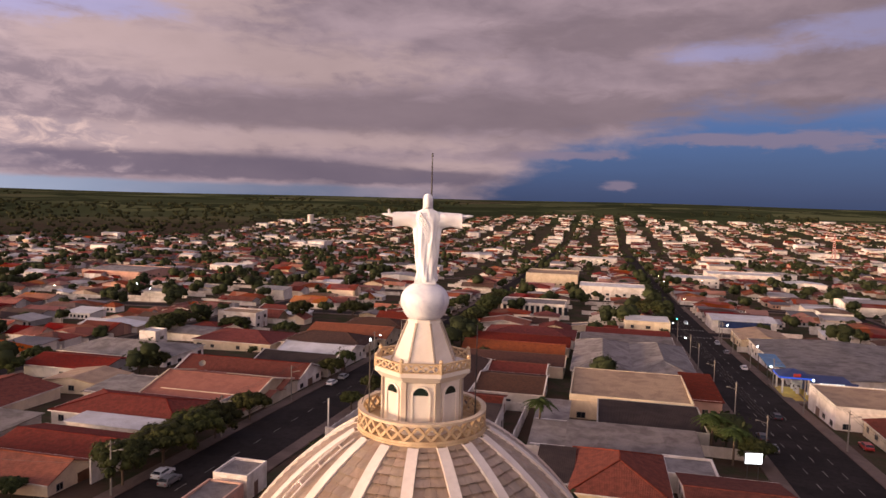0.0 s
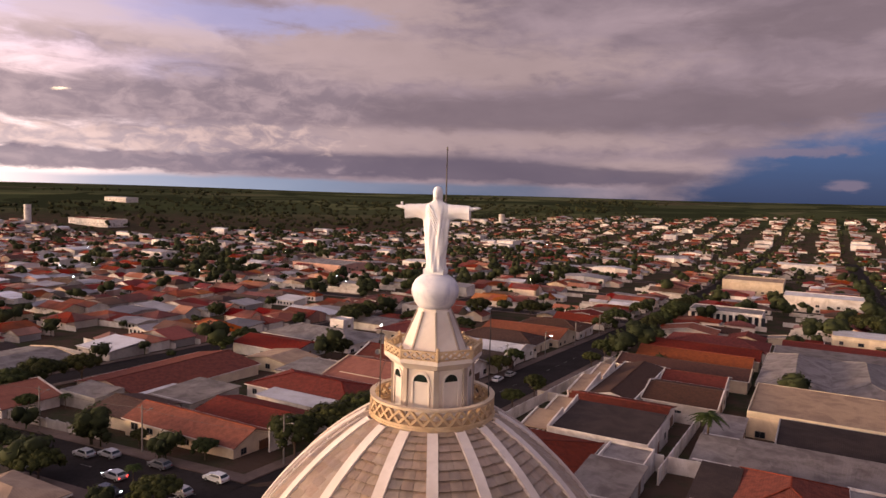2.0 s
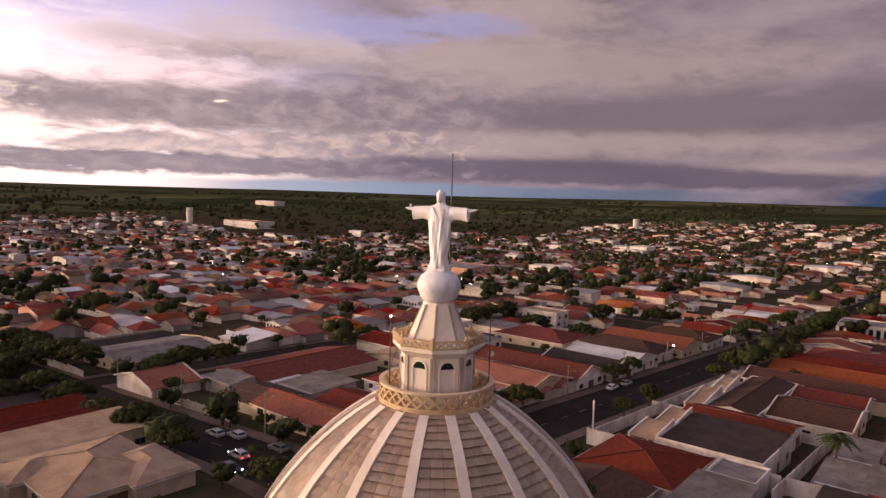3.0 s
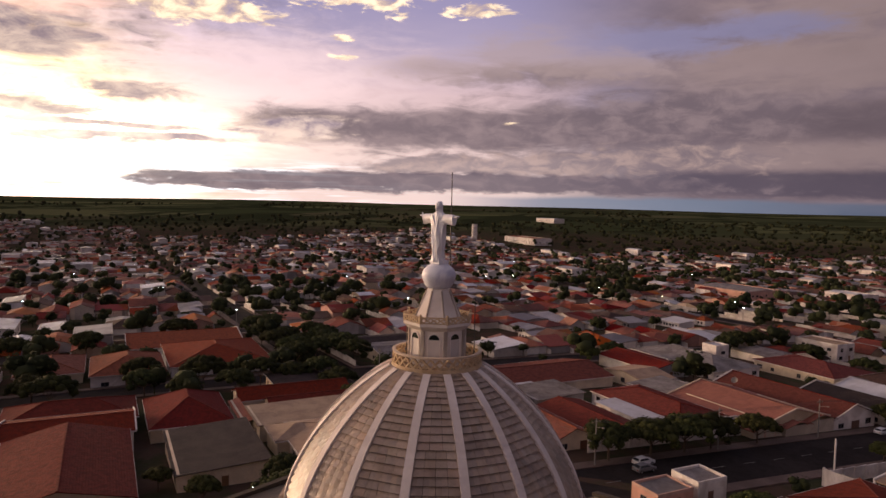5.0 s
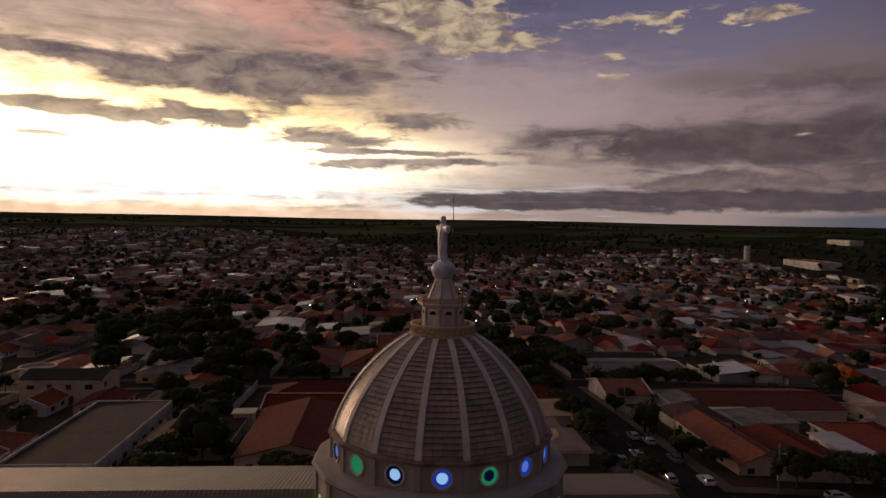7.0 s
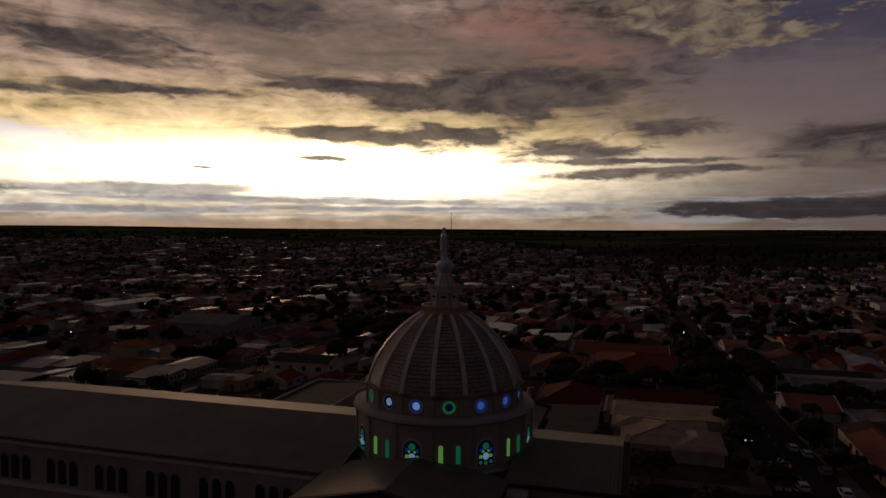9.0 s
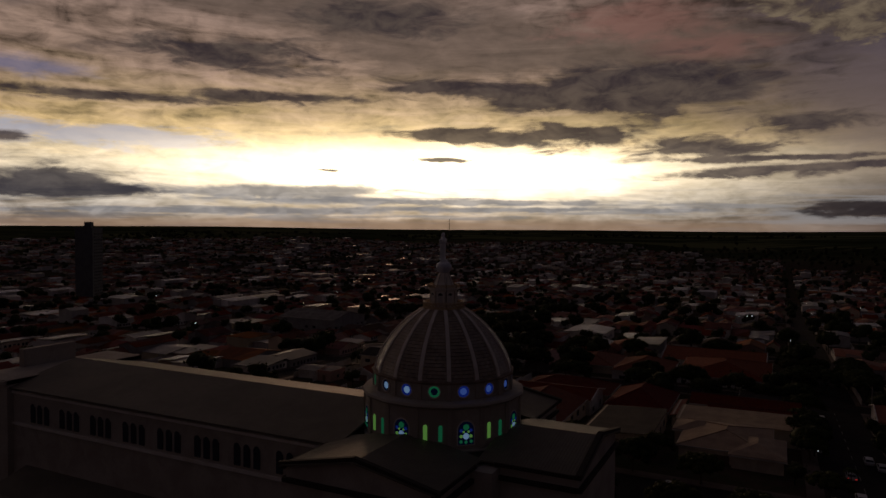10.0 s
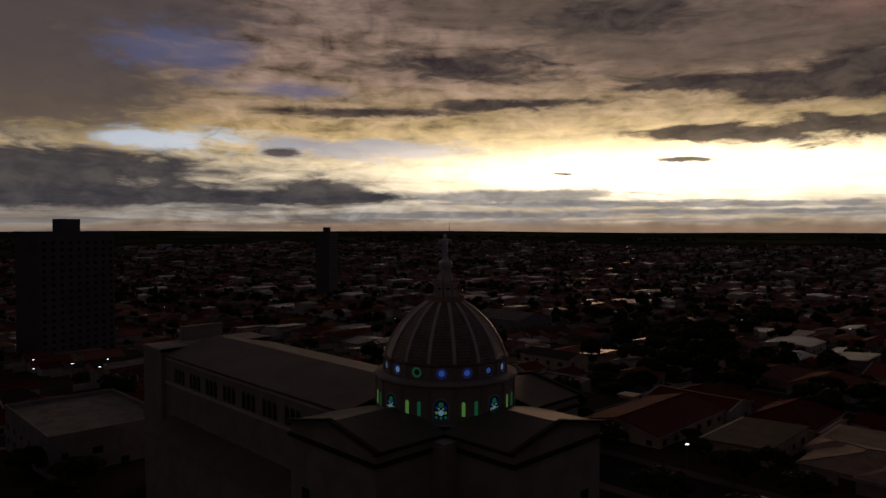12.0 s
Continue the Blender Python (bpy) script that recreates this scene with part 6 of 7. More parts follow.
def fill_blocks():
    rnd = random.Random(21)
    roofs = ["tile_red"] * 9 + ["tile_orange"] * 3 + ["tile_pink"] * 2 + ["tile_brown"] * 3 + ["sheet_grey"] * 3 + ["sheet_white"] + ["sheet_dark"]
    walls = ["plaster_white"] * 5 + ["plaster_cream"] * 3 + ["plaster_grey"] * 3 + ["plaster_pink"]
    far_body, far_roof = {w: Shape() for w in WALLS}, {r: Shape() for r in set(roofs)}
    leaves, fences, holes = Shape(), Shape(), Shape()
    near = 0
    cells = []
    xs = [STREETS_X[0] - 101 * i for i in range(19, 0, -1)] + STREETS_X + [STREETS_X[-1] + 101 * i for i in range(1, 9)]
    ys = [STREETS_Y[0] - 120 * i for i in range(13, 0, -1)] + STREETS_Y + [STREETS_Y[-1] + 120 * i for i in range(1, 9)]
    for a, b in zip(xs, xs[1:]):
        for c, d in zip(ys, ys[1:]):
            mx, my = (a + b) / 2, (c + d) / 2
            dist = math.hypot(mx, my)
            if dist > town_edge(mx, my) or (mx > 400 and my < 300) or (mx > 200 and my < -50):
                continue
            if -56 < mx < 47 and c >= -121 and d <= 47:
                continue
            cells.append((dist, a, b, c, d))
    cells.sort()
    for dist, a, b, c, d in cells:
        gap = 3.0 if dist < 420 else 0.8
        x0, x1, y0, y1 = a + HALF_X.get(a, 5.5) + gap, b - HALF_X.get(b, 5.5) - gap, c + 5.5 + gap, d - 5.5 - gap
        thin = 0.92 if dist < 900 else (0.8 if dist < 1300 else 0.6)
        for xe, sg in ((x0, 1), (x1, -1)):
            y = y0
            while y < y1 - 8:
                w = rnd.uniform(9, 15)
                back = rnd.uniform(0.3, 3)
                for row in range(2):
                    dep = rnd.uniform(13, 22) if row == 0 else rnd.uniform(6, 14)
                    xa, xb = (xe + back, xe + back + dep) if sg > 0 else (xe - back - dep, xe - back)
                    back += dep + rnd.uniform(1, 5)
                    w2 = w - 0.8 if row == 0 else w * rnd.uniform(0.5, 0.9)
                    r, wl = rnd.choice(roofs), rnd.choice(walls)
                    e = rnd.choice((3.0, 3.2, 3.4, 3.6, 5.9 if rnd.random() < 0.35 else 3.3)) if row == 0 else rnd.uniform(2.6, 3.2)
                    rise = rnd.uniform(1.2, 2.4) if r.startswith("tile") else rnd.uniform(0.5, 1.3)
                    kind = rnd.choice(("gable", "gable", "hip")) if r.startswith("tile") else rnd.choice(("gable", "shed", "shed"))
                    axis = rnd.choice("xxy")
                    par = 0.5 if kind == "shed" and rnd.random() < 0.5 else 0.0
                    verge = rnd.random() < 0.4
                    if rnd.random() > thin - 0.3 * row or not (dist > 420 or free(xa - 0.3, xb + 0.3, y - 0.3, y + w2 + 0.3)):
                        continue
                    if near < 170 and dist < 330:
                        near += 1
                        house(xa, xb, y, y + w2, e, rise, kind, axis, r, wl, par, rnd, windows=dist < 150, verge=verge)
                    else:
                        if dist < 420:
                            HOUSES.append((xa, xb, y, y + w2))
                        hx, hy = (xb - xa) / 2, w2 / 2
                        cx, cy = (xa + xb) / 2, y + hy
                        if dist > 350 and noise.noise(Vector((cx * 0.007, cy * 0.007, 1.0))) > 0.22 and rnd.random() < 0.5:
                            spray(leaves, cx, cy, height(cx, cy), rnd.uniform(4.0, 6.5), rnd, 40 if dist < 560 else 26)
                            continue
                        if dist > 420 and rnd.random() < 0.035:
                            hx, hy, e, r, wl, kind, rise = hx * 1.7, hy * 1.6, rnd.uniform(5.5, 8.5), rnd.choice(("sheet_white", "sheet_grey")), "plaster_white", "gable", 1.2
                        far_house(far_body[wl], far_roof[r], cx, cy, hx, hy, e, rise, kind, axis, dist < 420)
                        if dist < 480:
                            zg = height(cx, cy)
                            for q in range(int(hx)):
                                px = cx - hx + 1 + q * 2 + rnd.uniform(0, 0.6)
                                for sd in (-1, 1):
                                    yy = cy + sd * (hy + 0.03)
                                    holes.face([(px - 0.55 * sd, yy, zg + 2.1), (px + 0.55 * sd, yy, zg + 2.1), (px + 0.55 * sd, yy, zg + 0.9), (px - 0.55 * sd, yy, zg + 0.9)])
                if dist < 520:
                    xa, xb = (xe, xe + rnd.uniform(24, 38)) if sg > 0 else (xe - rnd.uniform(24, 38), xe)
                    if free(xa + 1, xb - 1, y - 0.42, y - 0.38) and not (-152 < xa and xb < -60 and -40 < y < 150):
                        n = max(2, int((xb - xa) / 9))
                        for i in range(n):
                            p, q = xa + (xb - xa) * i / n, xa + (xb - xa) * (i + 1) / n
                            zz = height((p + q) / 2, y)
                            fences.box(p, q + 0.01, y - 0.48, y - 0.34, zz - 0.6, zz + 2.1)
                y += w
        # garden and street trees
        mx_, my_ = (a + b) / 2, (c + d) / 2
        for i in range(int(rnd.uniform(20, 42) * (d - c) / 120 * (1.0 if dist < 800 else (0.65 if dist < 1300 else 0.45)) * (0.6 if mx_ < -450 and dist > 700 and my_ < 400 else 1.0) * (1.7 if 1.75 < math.atan2(my_, mx_) < 2.6 and dist > 500 else 1.0) * (1.9 if -520 < mx_ < -150 and -260 < my_ < 140 else 1.0))):
            x, y = rnd.uniform(x0 + 2, x1 - 2), rnd.uniform(y0, y1)
            if rnd.random() < (0.25 if dist < 420 else 0.45):
                x = rnd.choice((x0 - 1.5, x1 + 1.5))
            elif rnd.random() < 0.25:
                y = rnd.choice((y0 - 1.5, y1 + 1.5))
            size = rnd.uniform(1.8, 3.6) if rnd.random() < 0.75 else rnd.uniform(3.6, 6.0)
            size *= 1.1 if dist > 560 else 1.0
            if dist < 330 and (x < x0 or x > x1) and (abs(x - 46) < 14 or abs(x + 55) < 12):
                continue
            if dist > 420 or free(x - 1.8, x + 1.8, y - 1.8, y + 1.8):
                spray(leaves, x, y, height(x, y), size, rnd, 110 if dist < 330 else (40 if dist < 560 else 26))
    for w, s in far_body.items():
        if s.f:
            tagged(part("distant_houses", s, M[w + "_far"], None, "plastered walls of the many small houses farther off"), "", "houses", "", "stuff")
    for r, s in far_roof.items():
        if s.f:
            tagged(part("distant_roofs", s, M[r + "_far"], None, "roofs of the many small houses farther off"), "", "roofs", "", "stuff")
    tagged(part("distant_windows", holes, M["glass"], None, "dark windows of the many houses farther off"), "", "windows", "", "stuff")
    tagged(part("yard_walls", fences, M["plaster_white"], None, "stained white yard walls between the lots"), "", "walls", "", "stuff")
    tagged(part("garden_trees", leaves, M["leaf_far"], None, "dark leafy garden trees among the houses"), "", "trees", "", "stuff")
    smooth("garden_trees")


def smooth(name):
    me = scene.objects[name].data
    me.polygons.foreach_set("use_smooth", np.ones(len(me.polygons), dtype=bool))


def spray(s, x, y, z, rad, rnd, n):
    """A garden tree: a few uneven masses of foliage fringed with leaf sprays, on a short stem."""
    zc = z + rad * 1.2
    lobes = 4 if n > 100 else (3 if n > 30 else 2)
    spots = []
    for i in range(lobes):
        a = math.tau * i / lobes + rnd.uniform(-0.6, 0.6)
        o = rad * rnd.uniform(0.3, 0.55)
        spots.append((Vector((x + o * math.cos(a), y + o * math.sin(a), zc + rad * rnd.uniform(-0.2, 0.35))), rad * rnd.uniform(0.45, 0.68)))
        lump(s, spots[-1][0], spots[-1][1] * (0.86 if n > 100 else 1.0), rnd, 7 if n > 100 else (6 if n > 30 else 5), 5 if n > 100 else (4 if n > 30 else 3))
    w0 = rad * (0.17 if n > 100 else 0.22)
    for i in range(n if n > 30 else 3):
        c, r = rnd.choice(spots)
        d = Vector((rnd.gauss(0, 1), rnd.gauss(0, 1), rnd.gauss(0.2, 0.8))).normalized()
        q = c + d * r * rnd.uniform(0.82, 1.12)
        nrm = (d + Vector((rnd.uniform(-0.8, 0.8), rnd.uniform(-0.8, 0.8), rnd.uniform(-0.2, 0.8)))).normalized()
        e = nrm.orthogonal().normalized()
        e.rotate(Matrix.Rotation(rnd.uniform(0, math.tau), 3, nrm))
        f = nrm.cross(e)
        w = w0 * rnd.uniform(0.5, 1.0)
        s.face([q - e * w * 0.6, q - f * w, q + e * w * 0.6, q + f * w])
    s.face([(x - 0.15, y, z - 0.5), (x + 0.15, y, z - 0.5), (x + 0.1, y, z + rad), (x - 0.1, y, z + rad)])
    s.face([(x, y - 0.15, z - 0.5), (x, y + 0.15, z - 0.5), (x, y + 0.1, z + rad), (x, y - 0.1, z + rad)])


M["leaf_far"] = leafy("leaf_far", (0.036, 0.043, 0.021))


def build_woods():
    """Belts of woodland and hedges past the edge of the town."""
    rnd = random.Random(77)
    s = Shape()
    for i in range(11000):
        a = rnd.uniform(-0.6, math.pi + 1.6)
        d = 1100 + 1700 * rnd.random() ** 1.1
        x, y = d * math.cos(a), d * math.sin(a)
        if d < town_edge(x, y) - 40 or noise.noise(Vector((x * 0.0022, y * 0.0022, 3.0))) < (-0.30 if d < 1750 else 0.20) - (0.5 if 1.8 < a < 2.5 and d < 2100 else 0):
            continue
        spray(s, x, y, height(x, y), rnd.uniform(3, 6.5) * (1 + d / 5000), rnd, 16)
    tagged(part("far_woods", s, M["leaf_far"], None, "dark belts of woodland round the town"), "", "woods", "", "stuff")
    smooth("far_woods")




# tall blocks on the skyline
M["tower_wall"] = surface("tower_wall", (0.17, 0.172, 0.18), 0.9, (0.13, 0.132, 0.14), 0.5, 0.3, 0.2)


def tower(x, y, w, d, h, rz, label):
    root = thing("apartment_building", pose(x, y, height(x, y), 0, 0, rz), label, "apartment building")
    part("wall", Shape().box(-w / 2, w / 2, -d / 2, d / 2, -3, h), M["tower_wall"], root)
    part("roof", Shape().box(-w / 2 - 0.3, w / 2 + 0.3, -d / 2 - 0.3, d / 2 + 0.3, h, h + 0.5).box(-w * 0.12, w * 0.12, -d * 0.2, d * 0.2, h + 0.5, h + 6.0), M["tower_wall"], root)
    me = Shape().box(-0.8, 0.8, -0.06, 0.06, 0, 1.3).mesh("window", M["glass"])
    for f in range(int(h / 3) - 1):
        for i in range(int(w / 4)):
            for sd in (-1, 1):
                part("window", me, None, root, "", Matrix.Translation((-w / 2 + 2 + i * 4, sd * d / 2, 2 + f * 3)))


tower(-36, -275, 36, 16, 55, 20, "grey apartment slab rising over the town")
tower(-371, -558, 22, 16, 68, 30, "slim grey apartment tower far off on the skyline")


# ---------------------------------------------------------------- vehicles
PAINTS = {c: surface("car_" + c, v, 0.3, v, 3.0, 0.08, 0.0, spec=0.6) for c, v in (("white", (0.70, 0.70, 0.70)), ("silver", (0.42, 0.42, 0.43)), ("black", (0.025, 0.025, 0.03)), ("grey", (0.16, 0.16, 0.17)), ("red", (0.32, 0.03, 0.025)))}
M["tyre"] = surface("tyre", (0.02, 0.02, 0.02), 0.9, None, 4.0, 0.2, 0.2)
M["rim"] = surface("rim", (0.4, 0.4, 0.4), 0.4, None, 4.0, 0.2, 0.1, metal=0.8)
M["headlight_on"] = glowing("headlight_on", (0.9, 0.95, 1.0), 12.0)
M["taillight_on"] = glowing("taillight_on", (1.0, 0.04, 0.03), 8.0)
M["headlight_off"] = glassy("headlight_off", (0.6, 0.6, 0.6), 0.1)
M["taillight_off"] = glassy("taillight_off", (0.25, 0.01, 0.01), 0.2)


def car(x, y, rz, paint="white", on=False):
    """A small hatchback; it heads along its own +x."""
    root = thing("car", pose(x, y, height(x, y) + 0.12, 0, 0, rz), f"{paint} hatchback " + ("driving with its lights on" if on else "parked at the kerb"), "car", "cars in the streets")
    prof = [(-2.0, 0.35), (-2.05, 0.75), (-1.9, 0.95), (-1.45, 1.38), (0.25, 1.42), (0.95, 0.98), (1.85, 0.82), (2.02, 0.6), (2.0, 0.35)]
    b = Shape()
    def w(z):
        return 0.84 if z < 1.0 else 0.66
    for (xa, za), (xb, zb) in zip(prof, prof[1:]):
        b.face([(xa, -w(za), za), (xb, -w(zb), zb), (xb, w(zb), zb), (xa, w(za), za)][::-1])
    lower = [p for p in prof if p[1] < 1.0]
    for sg in (-1, 1):
        b.face([(px, sg * 0.84, pz) for px, pz in lower][::sg])
        b.face([(-1.9, sg * 0.84, 0.95), (0.95, sg * 0.84, 0.98), (0.25, sg * 0.66, 1.42), (-1.45, sg * 0.66, 1.38)][::-sg])
    b.face([(-2.0, -0.84, 0.35), (2.0, -0.84, 0.35), (2.0, 0.84, 0.35), (-2.0, 0.84, 0.35)][::-1])
    part("body", b, PAINTS[paint], root)
    g = Shape()
    g.face([(0.31, -0.6, 1.40), (0.91, -0.74, 1.02), (0.91, 0.74, 1.02), (0.31, 0.6, 1.40)])
    part("windscreen", g, M["glass"], root, at=Matrix.Translation((0.02, 0, 0.015)))
    g = Shape()
    g.face([(-1.86, -0.74, 1.0), (-1.48, -0.6, 1.34), (-1.48, 0.6, 1.34), (-1.86, 0.74, 1.0)])
    part("rear_window", g, M["glass"], root, at=Matrix.Translation((-0.02, 0, 0.012)))
    for sg in (-1, 1):
        g = Shape()
        g.face([(-1.6, sg * 0.845, 1.0), (0.72, sg * 0.845, 1.02), (0.18, sg * 0.69, 1.36), (-1.36, sg * 0.69, 1.33)])
        part("side_window", g, M["glass"], root)
        for px, nm, mt in ((2.0, "headlight", "headlight_on" if on else "headlight_off"), (-2.04, "taillight", "taillight_on" if on else "taillight_off")):
            part(nm, Shape().box(px - 0.05, px + 0.05, sg * 0.66 - 0.12, sg * 0.66 + 0.12, 0.64, 0.78), M[mt], root)
        for px in (-1.25, 1.3):
            wh = part("wheel", Shape().lathe([(0.19, -0.1), (0.31, -0.1), (0.31, 0.1), (0.19, 0.1)], 14, closed=True), M["tyre"], root, at=Matrix.Translation((px, sg * 0.78, 0.31)) @ Matrix.Rotation(math.pi / 2, 4, "X"))
            part("rim", Shape().lathe([(0.001, -0.09), (0.19, -0.09), (0.19, 0.09), (0.001, 0.09)], 12), M["rim"], wh)


for args in ((-60.5, 71, 90, "white"), (-60.5, 141, 90, "white"), (-60.4, 149, 90, "silver"), (-91, 50.5, 180, "silver"), (-79, 51.0, 180, "grey"), (-76, 39.8, 0, "black", True), (-81, 44.4, 180, "silver", True), (-67, 44.8, 180, "silver"),
             (-66.5, 51.2, 180, "white"), (-95, 48.6, 180, "silver"), (-57.5, 68.4, 90, "grey"), (-49.5, 76, 270, "white"), (47, 146, 90, "black"), (52.2, 210, 90, "white"), (52, 240, 90, "grey"), (52.3, 262, 270, "silver"), (39.8, 118, 90, "grey"), (39.6, 126, 90, "black"), (47.5, 322, 270, "white", True),
             (-51.5, 318, 270, "silver", True), (-51.8, 340, 270, "grey", True), (-58, 15, 270, "white"), (59.5, 128, 90, "red"), (59, 108, 90, "red"), (-99.4, 40.4, 0, "silver", True), (-133, 42.2, 0, "silver", True)):
    car(*args)


# ---------------------------------------------------------------- street furniture
M["lamp_cool"] = glowing("street_light", (0.80, 0.92, 1.0), 26.0)
M["lamp_warm"] = glowing("street_light_warm", (1.0, 0.80, 0.45), 20.0)
M["green_on"] = glowing("signal_green", (0.05, 1.0, 0.55), 25.0)
M["sign_lit"] = glowing("lit_sign", (0.95, 0.98, 1.0), 2.2)
M["blue_lit"] = glowing("canopy_light", (0.06, 0.14, 0.8), 0.7)
M["canopy"] = surface("canopy_paint", (0.03, 0.05, 0.16), 0.5, None, 1.0, 0.3, 0.1)


def utility_pole(x, y, rz=0.0, tall=8.5, lit=False):
    root = thing("utility_pole", pose(x, y, height(x, y), 0, 0, rz), "grey concrete utility pole with crossarm" + (" and a lit street lamp" if lit else ""), "utility pole", "utility poles along the streets")
    part("post", Shape().lathe([(0.16, -0.3), (0.10, tall)], 8), M["concrete"], root)
    part("crossarm", Shape().box(-0.9, 0.9, -0.06, 0.06, tall - 0.7, tall - 0.58), M["bark"], root)
    for px in (-0.8, -0.3, 0.3, 0.8):
        part("insulator", Shape().lathe([(0.05, tall - 0.58), (0.07, tall - 0.5), (0.03, tall - 0.4)], 6, centre=(px, 0)), M["concrete"], root)
    arm = part("lamp_arm", Shape().beam((0, 0, tall - 1.6), (0, -1.7, tall - 1.1), 0.06, 0.06), M["concrete"], root)
    part("lamp", Shape().box(-0.14, 0.14, -2.1, -1.6, tall - 1.2, tall - 1.06), M["lamp_cool" if lit else "concrete"], arm)
    return root


def wires(points, drop=0.5):
    s = Shape()
    for (xa, ya, za), (xb, yb, zb) in zip(points, points[1:]):
        prev = None
        for i in range(9):
            t = i / 8
            p = (xa + (xb - xa) * t, ya + (yb - ya) * t, za + (zb - za) * t - drop * 4 * t * (1 - t))
            if prev:
                s.beam(prev, p, 0.03, 0.03)
            prev = p
    return s


LIT = {(-62.8, 182), (-47.4, 290 + 14), (37.2, 262), (37.2, 222), (54.8, 268), (54.8, 214), (-47.4, 268)}
for xs, rz, ys in ((-62.8, 90, list(range(62, 300, 30))), (54.8, 90, list(range(94, 300, 30)) + [214, 268]), (37.2, 270, [112, 142, 172, 202, 222, 262])):
    tops = []
    for y in sorted(set(ys)):
        utility_pole(xs, y, rz, 8.5, (xs, y) in LIT or (xs == -62.8 and y == 182))
        tops.append((xs, y, height(xs, y) + 8.0))
    for off in (-0.7, 0.0, 0.7):
        tagged(part("power_line", wires([(x + off, y, z) for x, y, z in tops]), M["iron"], None, "thin dark power line strung along the street"), "", "power line", "power lines")
for x, y in ((-88, 54.6), (-118, 54.6), (-148, 54.6)):
    utility_pole(x, y, 180, 8.5)
tagged(part("power_line", wires([(x, 54.6, height(x, 54.6) + 8.0) for x in (-58, -88, -118, -148, -178)]), M["iron"], None, "thin dark power line strung along the street"), "", "power line", "power lines")
# pale post by the kiosk
tagged(part("flag_pole", Shape().lathe([(0.16, -0.3), (0.15, 7.0), (0.001, 7.05)], 10, centre=(0, 0)), M["plaster_white"], None, "white painted post beside the street", Matrix.Translation((-44.5, 100, height(-44.5, 100)))), "", "post")


def street_lights():
    """Lamps of the farther streets, each a head on its post."""
    rnd = random.Random(5)
    post = Shape().lathe([(0.10, -0.3), (0.06, 7.6)], 6).mesh("post", M["concrete"])
    heads = [Shape().box(-0.3, 0.3, -0.2, 0.2, 7.5, 7.65).mesh("lamp", M[m]) for m in ("lamp_cool", "lamp_cool", "lamp_warm")]
    spots = []
    for x in STREETS_X:
        for y in range(-640, 1000, 60):
            spots.append((x + 6.8, y + rnd.uniform(-12, 12)))
    for y in STREETS_Y:
        for x in range(-640, 420, 60):
            spots.append((x + rnd.uniform(-12, 12), y + 6.8))
    n = 0
    for x, y in ((-7.4, -212), (-13, -188), (-24, -188), (-16, -171), (-1.4, -187), (-195, -238), (-57.4, 2.5), (-406, 14), (-402, 10), (-410, 17), (-593, 57), (-646, -300), (-960, -346), (-367, 220), (-470, 152), (-275, 37)):
        root = thing("street_lamp", Matrix.Translation((x, y, height(x, y))), "lit street lamp on a slim grey post", "street lamp", "street lamps of the town")
        part("post", post, None, root)
        part("lamp", heads[0], None, root)
    for x, y in spots:
        d = math.hypot(x, y)
        if 330 < d < 1000 and rnd.random() < 0.22 and n < 100 and (y > -60 or x < 0):
            n += 1
            root = thing("street_lamp", Matrix.Translation((x, y, height(x, y))), "lit street lamp on a slim grey post", "street lamp", "street lamps of the town")
            part("post", post, None, root)
            part("lamp", rnd.choice(heads), None, root)


street_lights()


def traffic_light(x, y):
    root = thing("traffic_light", Matrix.Translation((x, y, height(x, y))), "traffic light showing green over the avenue", "traffic light")
    part("post", Shape().lathe([(0.1, -0.2), (0.08, 5.6)], 8).beam((0, 0, 5.5), (3.2, 0, 5.6), 0.1, 0.1), M["iron"], root)
    h = part("signal_head", Shape().box(3.0, 3.4, -0.15, 0.15, 4.9, 5.9), M["iron"], root)
    part("green_lens", Shape().box(3.02, 3.38, -0.22, -0.15, 4.92, 5.2), M["green_on"], h)


traffic_light(37.5, 299)


def lit_sign(x, y):
    root = thing("sign", pose(x, y, height(x, y), 0, 0, 10), "blank lit white sign panel on two posts", "sign")
    for px in (-0.9, 0.9):
        part("post", Shape().lathe([(0.07, -0.2), (0.07, 3.6)], 8, centre=(px, 0)), M["iron"], root)
    part("panel", Shape().box(-1.5, 1.5, -0.14, 0.14, 2.9, 4.9), M["iron"], root)
    part("face", Shape().box(-1.4, 1.4, -0.18, -0.14, 3.0, 4.8), M["sign_lit"], root)


lit_sign(32.2, 98.5)
HOUSES.extend([(18, 40, 46, 104), (54, 80, 142, 186), (52, 63, 100, 142)])


